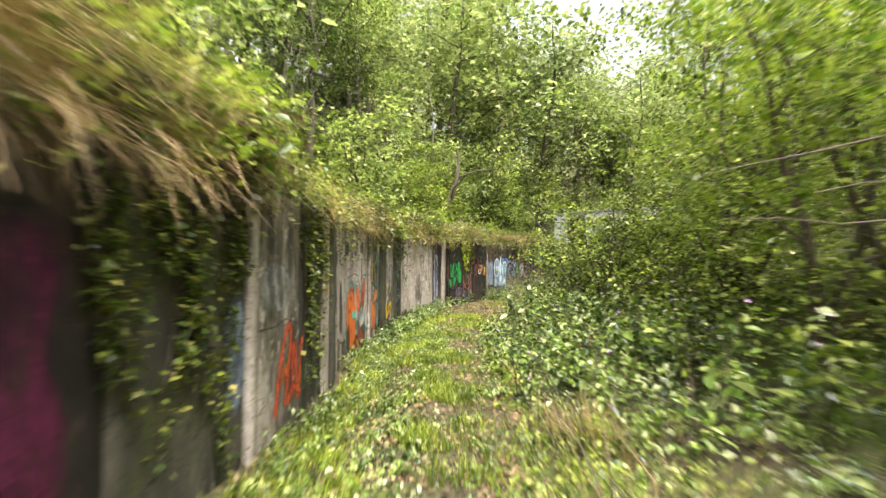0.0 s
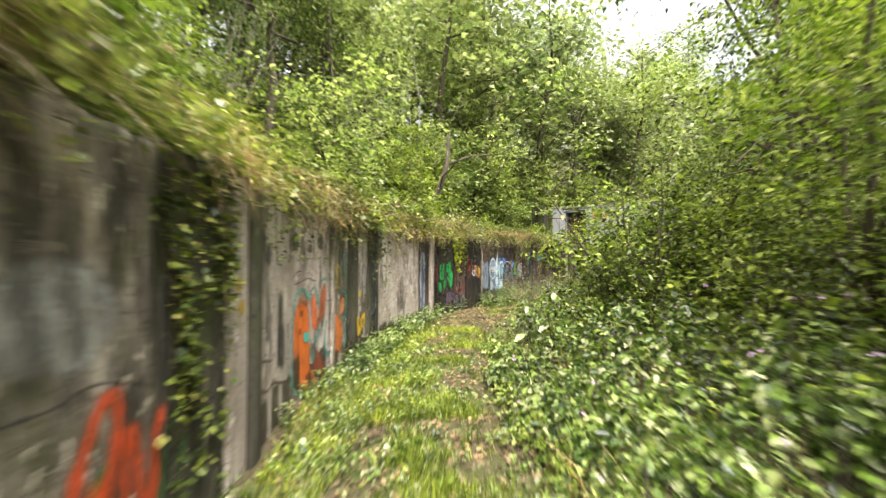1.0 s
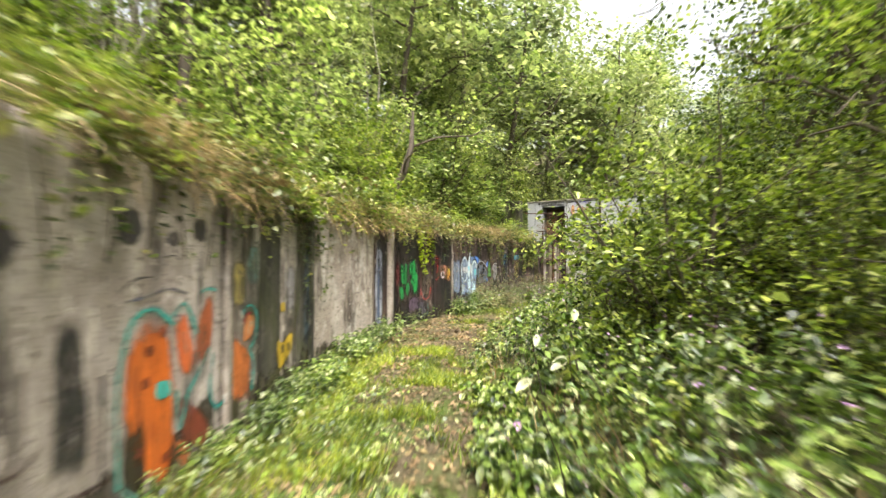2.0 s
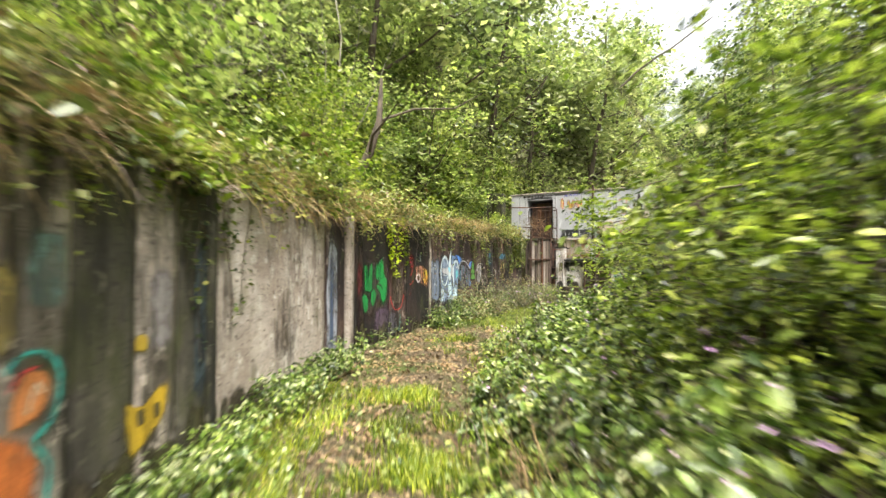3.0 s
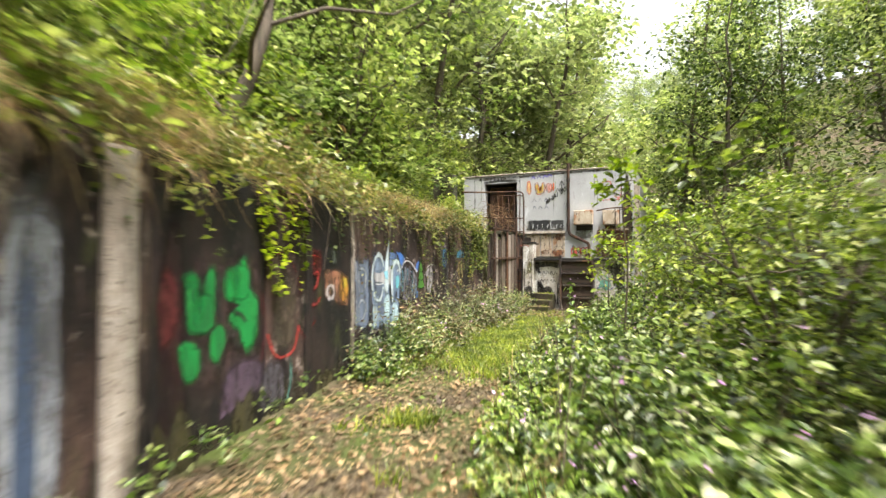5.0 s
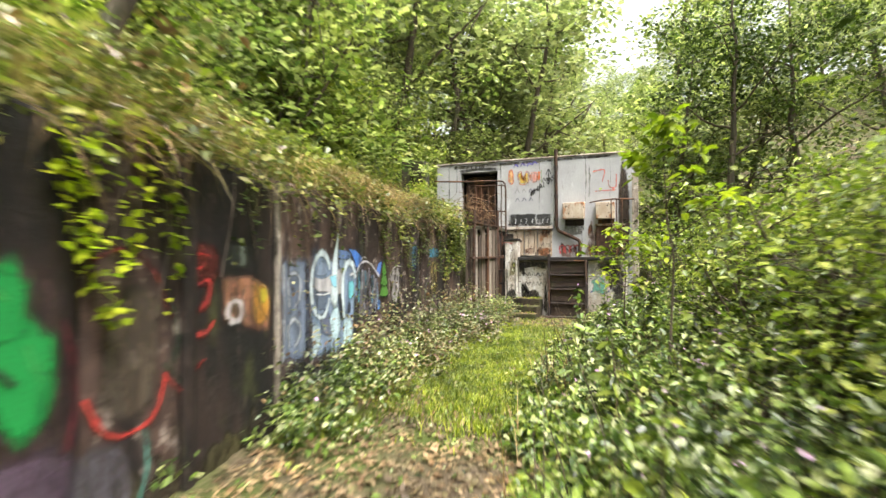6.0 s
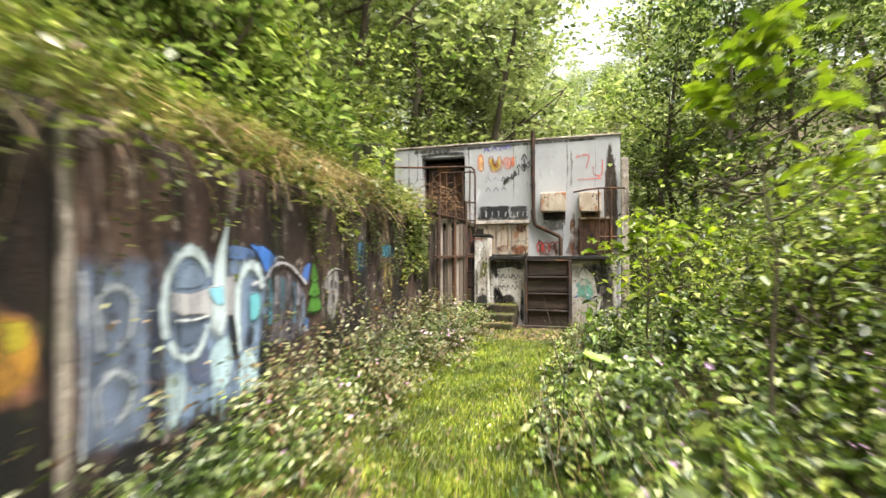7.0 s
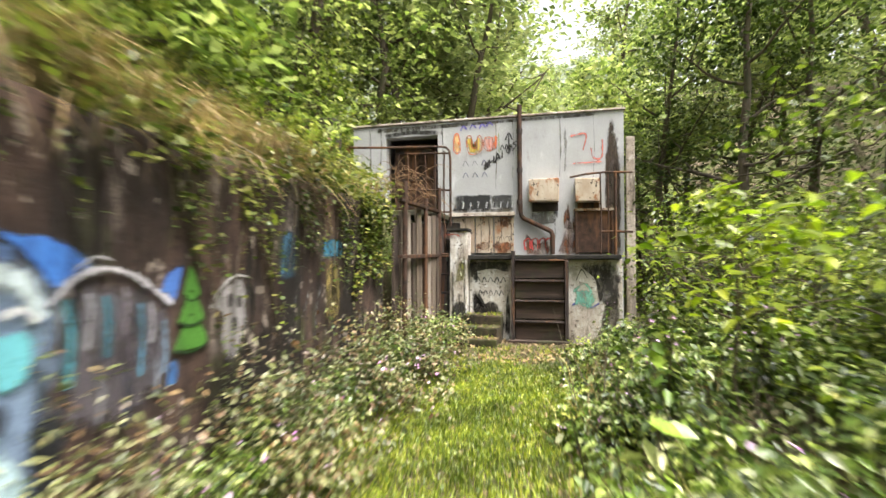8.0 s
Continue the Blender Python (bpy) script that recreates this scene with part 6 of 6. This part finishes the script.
undergrowth("nettles", left_xy, (0.2 + 0.12 * step(left_xy[:, 1], 6.2, 8.6) + 0.16 * step(left_xy[:, 1], 14, 18)) * (1 + 0.5 * wobble(left_xy, 0.6, 5.0)), 0.08, M_BALSAM, "nettles and brambles along the foot of the wall")
mound = scatter(520, (-13.6, 16.5), (-11.5, 25.5), lambda p: step(behind(p), -1.4, -0.3) * (behind(p) < -0.1) * np.clip(0.45 + 1.1 * wobble(p, 0.45, 3.0), 0.05, 1) * (0.15 + 0.85 * step(p[:, 1], 17.6, 20.2)))
undergrowth("brambles", mound, (0.32 + 0.5 * step(behind(mound), -1.2, -0.25)) * (1 + 0.55 * wobble(mound, 0.4, 1.5)), 0.068, M_BRAMBLE, "pale brambles heaped against the wall")
kxy = scatter(1500, (-10.8, -2), (4, 26), lambda p: step(from_track(p) - verge(p), 0.1, 0.6) * (from_track(p) < 3.2) * (behind(p) < -2.2) * np.clip(wobble(p, 0.8, 3.0) * 1.2 + 0.3, 0.1, 1))
stuff("dead_stalks", [blades(rise(kxy), 0.85, 0.006, np.column_stack([rng.normal(0, 0.45, (1500, 2)), np.zeros(1500)]), 0.25)], M_BARK, "thin brown dead stalks standing in the undergrowth", "stalks")
fl = rng.integers(0, len(ub), 200)
fp = ub[fl] + np.column_stack([ul[fl] * ut[fl][:, None], ut[fl]]) + rng.normal(0, 0.05, (200, 3))
mf = rng.integers(0, len(mound), 70)
mfp = np.repeat(rise(mound[mf], 0.45) + rng.normal(0, 0.12, (70, 3)), 3, 0)
stuff("pink_flowers", [leaves(mfp + rng.normal(0, 0.014, (210, 3)), 0.036, 0.8, 0.1, 0.8), leaves(np.repeat(fp, 3, 0) + rng.normal(0, 0.014, (600, 3)), 0.038, 0.8, 0.1, 0.8)], M_PINK, "small pink balsam flowers among the leaves", "flowers")

# a bleached tuft of dry grass at the edge of the path
tuft = tagged(new("dry_grass_tuft"), "bleached tuft of dry grass at the edge of the path", "grass")
tr = np.random.default_rng(23)
tuft_xy = np.array((-2.01, 4.30)) + tr.normal(0, 0.1, (260, 2))
part("tuft", mesh_np("tuft", *blades(rise(tuft_xy), 0.42, 0.004, np.column_stack([(tuft_xy - np.array((-2.01, 4.30))) * 5 + tr.normal(0, 0.25, (260, 2)), np.zeros(260)]), 0.45)), M_STRAW, tuft)

# the bank above the wall: brambles, weeds and dry grass that hangs over the edge
bs, bd = rng.uniform(-6, WALL_END + 0.2, 34000), rng.gamma(2.0, 0.42, 34000) - 0.22
bp, bn = line(bs)
bxy = bp - bn * (bd - 0.1)[:, None]
hump = 0.2 + 0.2 * wobble(np.column_stack([bs, bd]), 1.1, 7.0)
bh = land(bxy)
over = (wobble(np.column_stack([bs, bs * 0]), 0.7, 3.0) + 0.4 * wobble(np.column_stack([bs, bs * 0]), 0.25, 9.0) + 0.35) * np.clip(0.2 - bd, 0, 0.4) * 2.2
bh = np.where(bd < 0.45, np.maximum(bh, 2.36), bh) - np.maximum(0, over) * rng.random(34000) + rng.random(34000) ** 1.4 * np.maximum(0.08, hump) * 2.4
stuff("bank_weeds", [leaves(np.column_stack([bxy, bh]), 0.085, 0.6, 0.25, 0.5)], M_WEED, "light green weeds and brambles covering the bank above the wall", "plants")
ss = rng.uniform(-6, WALL_END, 20000)
thick = np.clip(0.45 + 0.55 * np.sin(ss * 0.9 + 0.6) + 0.35 * np.sin(ss * 2.3), 0.12, 1) + 1.4 * ((ss > 4.5) & (ss < 9.0))
ss = ss[rng.random(len(ss)) < thick]
n = len(ss)
sp, sn = line(ss)
sd = rng.uniform(-0.5, 0.02, n)
root = np.column_stack([sp + sn * sd[:, None], 2.38 + rng.uniform(0, 0.12, n) + np.maximum(0, -sd - 0.25) * 0.5])
heavy = 1 + 0.6 * ((ss > 4.0) & (ss < 9.2))
lean = np.column_stack([sn * rng.uniform(0.5, 1.4, n)[:, None] + rng.normal(0, 0.35, (n, 2)), rng.uniform(-1.1, 0.1, n)])
hs = rng.uniform(-6, WALL_END, 24000)
fringe = np.clip(0.4 + 0.6 * wobble(np.column_stack([hs, hs * 0]), 1.0, 6.0) + 0.5 * wobble(np.column_stack([hs, hs * 0]), 0.3, 2.0), 0.05, 1) + 1.0 * ((hs > 4.5) & (hs < 9.2))
hs = hs[rng.random(24000) < fringe * np.where(hs > 24.5, 0.3, 1) * np.where((hs > 9.2) & (hs < 12), 0.4, 1)]
hn = len(hs)
hp, hnor = line(hs)
hang = np.column_stack([hp + hnor * rng.uniform(-0.12, 0.05, hn)[:, None], 2.36 + rng.uniform(-0.02, 0.1, hn)])
hlean = np.column_stack([hnor * rng.uniform(0.15, 0.7, hn)[:, None] + rng.normal(0, 0.55, (hn, 2)), rng.uniform(-1.6, -0.3, hn)])
stuff("dry_grass", [blades(root, 0.5 * heavy, 0.005, lean, 0.75), blades(hang, 0.14 + 0.62 * rng.random(hn) ** 1.9, 0.004, hlean, 0.6, 0.35)], M_STRAW, "straw-coloured dry grass hanging over the wall's edge", "grass")
gs = rng.uniform(-6, WALL_END, 9000)
gp, gn2 = line(gs)
gd = rng.uniform(-1.5, -0.05, 9000)
gxy = gp + gn2 * gd[:, None]
stuff("bank_grass", [blades(np.column_stack([gxy, np.maximum(land(gxy), 2.34)]), 0.4, 0.004, np.column_stack([gn2 * 0.6 + rng.normal(0, 0.5, (9000, 2)), np.zeros(9000)]), 0.5)], M_BANK, "long green grass on the bank", "grass")
# slope cover further up
cxy = scatter(26000, (-34, -8), (6, 40), lambda p: ((behind(p) > 1.0) & (behind(p) < 14)) * (1.2 - behind(p) / 14) * (1 - ((p[:, 0] > -15.6) & (p[:, 1] > 26) & (p[:, 1] < 33.2))))
stuff("slope_cover", [leaves(rise(cxy) + np.column_stack([np.zeros((26000, 2)), rng.random(26000) ** 2 * 0.9]), 0.14, 0.6, 0.25, 0.6)], M_TREE, "leafy ground cover on the wooded slope", "plants")
rxy = scatter(30000, (-9.5, -6), (16, 40), lambda p: ((from_track(p) > 2.6) & (behind(p) < -4)) * (1.2 - np.clip(from_track(p), 0, 14) / 14))
stuff("slope_cover", [leaves(rise(rxy) + np.column_stack([np.zeros((30000, 2)), rng.random(30000) ** 1.6 * 1.2]), 0.13, 0.6, 0.25, 0.6)], M_SHRUB, "leafy brambles on the slope beside the path", "plants")

# ivy on the wall
def ivy(name, strands, label, leaf=0.062, mat=None):
    pieces, stems = [], []
    for s, z0, z1, count in strands:
        z = rng.uniform(z1, z0, count)
        drift = s + 0.1 * np.sin(z * 3 + s * 7) + rng.normal(0, 0.045, count)
        at = on_wall(drift, z, rng.uniform(0.02, 0.1, count))
        nrm = line(drift)[1]
        pieces.append(leaves(at, leaf, 0.85, 0.5, 0.4, False, np.column_stack([nrm, np.zeros(count)]) * 0.7))
        zz = np.linspace(z0, z1, 8)
        stems.append(tube(on_wall(s + 0.1 * np.sin(zz * 3 + s * 7), zz, 0.015), [0.006] * 8, 4))
    v, f = merge(pieces)
    thing = tagged(new(name), label, "ivy")
    tagged(part("ivy_foliage", mesh_np("ivy_foliage", v, f), mat or M_IVY, thing), kind="stuff")
    v, f = merge(stems)
    tagged(part("ivy_stem", mesh_np("ivy_stem", v, f), M_BARK, thing), kind="stuff")
    return thing


def strands(s0, s1, n, long, count):
    return [(s, 2.42, 2.42 - long * random.uniform(0.35, 1.1), int(count * random.uniform(0.6, 1.3))) for s in np.linspace(s0, s1, n) + np.array([random.uniform(-0.1, 0.1) for _ in range(n)])]


ivy("ivy", strands(7.0, 8.7, 16, 2.3, 130), "thick ivy covering the dark bay of the wall")
ivy("ivy", strands(10.45, 11.45, 11, 2.2, 95), "ivy trailing down a dark joint of the wall")
ivy("ivy", strands(12.3, 18.2, 18, 0.8, 26), "thin ivy strands hanging from the wall's edge")
ivy("ivy", strands(17.9, 18.9, 7, 1.8, 34), "ivy climbing between two bays")
ivy("ivy", strands(18.9, 22.5, 9, 0.6, 18), "short ivy strands over the pale bay")
ivy("ivy", strands(23.85, 24.55, 8, 1.1, 40), "bright ivy hanging beside the green letters", 0.075, M_SAPLING)
ivy("ivy", strands(25.2, 29.0, 12, 0.9, 26), "ivy strands over the stained bays", 0.048)
ivy("ivy", strands(29.2, 32.4, 22, 1.5, 62), "fine ivy creeping down the brown wall", 0.042)
ivy("ivy", strands(32.4, WALL_END + 0.1, 14, 1.2, 150), "dense ivy wrapping the end of the wall", 0.05)

# the path: grass, moss tufts and fallen leaves
def green(p):
    t = from_track(p)
    worn = np.clip(wobble(p, 0.7, 3.0) + 0.5 * wobble(p, 0.22, 5.0) + 0.05 - 0.5 * step(p[:, 1], 10, 13), 0, 1) * 2.2
    late = step(p[:, 1], 17, 20)
    middle = np.exp(-((t + 0.35) / 0.55) ** 2) * (1 - late) + np.exp(-((t + 0.1) / 0.8) ** 2) * late * 2.2
    return np.clip(middle * (worn * (1 - late) + late) + 0.3 * (t < -1.0) * np.where((p[:, 1] > 11.5) & (p[:, 1] < 17), 0, 1), 0, 1) * (behind(p) < -0.15) * (1 - 0.85 * step(p[:, 1] + 0.6 * wobble(p, 0.5, 4.0), 24.6, 25.4))


gxy = scatter(60000, (-13.6, -4), (4, 26.5), lambda p: green(p) * (np.abs(from_track(p)) < 2.2))
stuff("path_grass", [blades(rise(gxy), 0.14 - 0.07 * step(gxy[:, 1], 17, 20), 0.006, np.column_stack([rng.normal(0, 0.6, (60000, 2)), np.zeros(60000)]), 0.45)], M_GRASS, "short bright green grass on the path", "grass")
wxy = scatter(11000, (-13.6, -4), (4, 26.5), lambda p: (np.abs(from_track(p)) < 1.6) * (behind(p) < -0.2) * (0.2 + 0.8 * green(p)) * (1 - 0.75 * step(p[:, 1], 9.5, 11) * (1 - step(p[:, 1], 15, 17))))
stuff("path_weeds", [leaves(rise(wxy, 0.02) + np.column_stack([np.zeros((11000, 2)), rng.random(11000) * 0.09 * (1 - 0.6 * step(wxy[:, 1], 16, 19))]), 0.055 - 0.025 * step(wxy[:, 1], 16, 19), 0.6, 0.0, 0.4)], M_BALSAM, "small green weeds on the path", "plants")
lxy = scatter(36000, (-13.6, -4), (4, 27), lambda p: (np.abs(from_track(p)) < 2.0) * (behind(p) < -0.1) * (0.6 + 0.4 * step(p[:, 1], 8.5, 11) - 0.75 * step(p[:, 1], 17, 20) + 0.7 * step(p[:, 1], 24.4, 25.4)))
stuff("leaf_litter", [leaves(rise(lxy, 0.012), 0.068, 0.6, 0.0, 0.18)], M_LITTER, "dry brown fallen leaves on the path", "leaves")

# a pale dead stem on the bank and a bare tree that reaches over the path
birch = make_tree("dead_tree", 61, 9.5, 0.034, 0.45, 0.9, 6, 6, 10, 0.1, M_TREE, "thin pale dead tree on the bank", bark=M_PALEBARK)
birch.matrix_basis = pose(-15.46, 17.2, land([(-15.46, 17.2)])[0] - 0.1)
crook = tagged(new("crooked_tree"), "dark crooked trunk leaning out of the bank", "tree")
cz = land([(-14.5, 16.7)])[0]
for name, pts, rad in (("trunk", [(-14.6, 16.6, cz - 0.3), (-14.45, 16.7, cz + 0.6), (-14.2, 16.85, cz + 1.2), (-13.96, 16.95, cz + 2.0), (-14.1, 17.2, cz + 3.2)], [0.15, 0.13, 0.115, 0.09, 0.04]),
                       ("limb", [(-14.2, 16.85, cz + 1.2), (-13.7, 16.4, cz + 1.5), (-13.0, 15.9, cz + 1.55), (-12.4, 15.7, cz + 1.9)], [0.045, 0.036, 0.026, 0.012]),
                       ("limb", [(-13.96, 16.95, cz + 2.0), (-13.2, 17.4, cz + 2.3), (-12.5, 18.2, cz + 2.4), (-11.9, 18.6, cz + 2.8)], [0.04, 0.03, 0.02, 0.01]),
                       ("limb", [(-14.45, 16.7, cz + 0.6), (-14.9, 16.2, cz + 1.3), (-15.2, 15.6, cz + 2.4)], [0.05, 0.035, 0.015])):
    v, f = tube(pts, rad, 7)
    part(name, mesh_np(name, v, f, True), M_BARK, crook)
bare = tagged(new("bare_tree"), "bare leaning tree with dark crooked branches", "tree")
bz = land([(-1.5, 20.6)])[0]
v, f = tube([(-1.5, 20.6, bz - 0.2), (-1.6, 20.5, 4), (-1.9, 20.4, 7.5), (-2.3, 20.2, 10), (-2.2, 20.3, 12)], [0.16, 0.13, 0.1, 0.07, 0.02], 8)
part("trunk", mesh_np("trunk", v, f, True), M_BARK, bare)
r = np.random.default_rng(5)
for start, end in (((-2.2, 20.25, 9.6), (-6.4, 17.0, 7.7)), ((-2.0, 20.4, 8.2), (-5.6, 17.6, 9.4)), ((-1.8, 20.4, 6.5), (-4.6, 18.2, 7.6)), ((-2.3, 20.2, 10.5), (-5.2, 18.4, 11.0))):
    a, b = np.array(start), np.array(end)
    w = np.linspace(0, 1, 8)
    lp = a + (b - a) * w[:, None] + np.column_stack([np.zeros(8), np.zeros(8), 0.5 * np.sin(w * 3.1)]) + np.cumsum(r.normal(0, 0.07, (8, 3)), 0)
    pieces = [tube(lp, 0.05 * (1 - 0.85 * w), 5)]
    for _ in range(16):
        q = lp[r.integers(2, 8)] + r.normal(0, 0.05, 3)
        e = q + unit(((b - a) + r.normal(0, 2.2, 3))[None])[0] * r.uniform(0.4, 1.1)
        pieces.append(tube([q, (q + e) / 2 + r.normal(0, 0.08, 3), e], [0.012, 0.009, 0.004], 4))
    v, f = merge(pieces)
    part("limb", mesh_np("limb", v, f, True), M_BARK, bare)

# a bright sapling beside the path, a dead shrub, and sticks that lie along the wall's edge
sapling = make_tree("sapling", 71, 3.5, 0.02, 0.55, 0.5, 8, 24, 10, 0.13, M_SAPLING, "slim sapling with bright yellow-green leaves beside the path", "tree", 1, 0.22, None, True)
sapling.matrix_basis = pose(-9.1, 18.9, land([(-9.1, 18.9)])[0] - 0.05)
sprout = make_tree("sapling", 72, 2.3, 0.018, 0.5, 0.55, 8, 24, 10, 0.11, M_SAPLING, "small sapling with bright yellow-green leaves near the sluice house", "tree", 1, 0.24, None, True)
sprout.matrix_basis = pose(-9.5, 21.3, land([(-9.5, 21.3)])[0] - 0.05)
snag = tagged(new("dead_shrub"), "grey dead shrub with long bare branches", "shrub")
nz = land([(0.9, 4.8)])[0]
v, f = tube([(0.9, 4.8, nz - 0.1), (0.85, 4.75, 1.4), (0.8, 4.7, 2.9)], [0.04, 0.03, 0.012], 6)
part("trunk", mesh_np("trunk", v, f, True), M_PALEBARK, snag)
for z0, end in ((2.7, (-0.85, 3.25, 2.25)), (2.3, (-0.5, 3.2, 2.02)), (1.9, (-0.9, 3.7, 1.9)), (2.5, (-0.2, 4.3, 2.9))):
    a, b = np.array((0.83, 4.73, z0)), np.array(end)
    w = np.linspace(0, 1, 7)
    v, f = tube(a + (b - a) * w[:, None] + np.cumsum(r.normal(0, 0.025, (7, 3)), 0), 0.014 * (1 - 0.8 * w), 5)
    part("limb", mesh_np("limb", v, f, True), M_BARK, snag)
for s0, s1, o0, o1, z0, z1 in ((18.9, 20.7, -0.05, 0.12, 2.56, 2.42), (15.6, 17.3, -0.1, 0.1, 2.58, 2.45), (24.2, 25.6, -0.02, 0.1, 2.5, 2.42), (12.9, 14.2, -0.2, 0.05, 2.55, 2.45), (29.4, 30.6, -0.1, 0.08, 2.5, 2.4)):
    w = np.linspace(0, 1, 7)
    v, f = tube(on_wall(s0 + (s1 - s0) * w, z0 + (z1 - z0) * w + 0.03 * np.sin(w * 5), o0 + (o1 - o0) * w), 0.013 * (1 - 0.6 * w), 6)
    stick = tagged(new("fallen_stick"), "dry grey-brown stick lying over the wall's edge", "stick", "sticks on the wall")
    part("stick", mesh_np("stick", v, f, True), M_PALEBARK if s0 > 18 else M_BARK, stick)
# moss tufts and fallen leaves on the stone steps
mp = np.column_stack([rng.uniform(-12.7, -12.03, 700), rng.uniform(FRONT - 0.84, FRONT + 0.1, 700)])
mz = 0.185 + 0.17 * np.clip(np.floor((mp[:, 1] - FRONT + 0.85) / 0.27), 0, 2)
stuff("step_litter", [leaves(np.column_stack([mp[:450], mz[:450]]), 0.05, 0.6, 0.0, 0.25)], M_LITTER, "brown fallen leaves lying on the mossy steps", "leaves")
stuff("step_moss", [blades(np.column_stack([mp[450:], mz[450:] - 0.01]), 0.06, 0.006, np.column_stack([rng.normal(0, 0.6, (250, 2)), np.zeros(250)]), 0.5)], M_GRASS, "short moss and grass tufts on the steps", "grass")
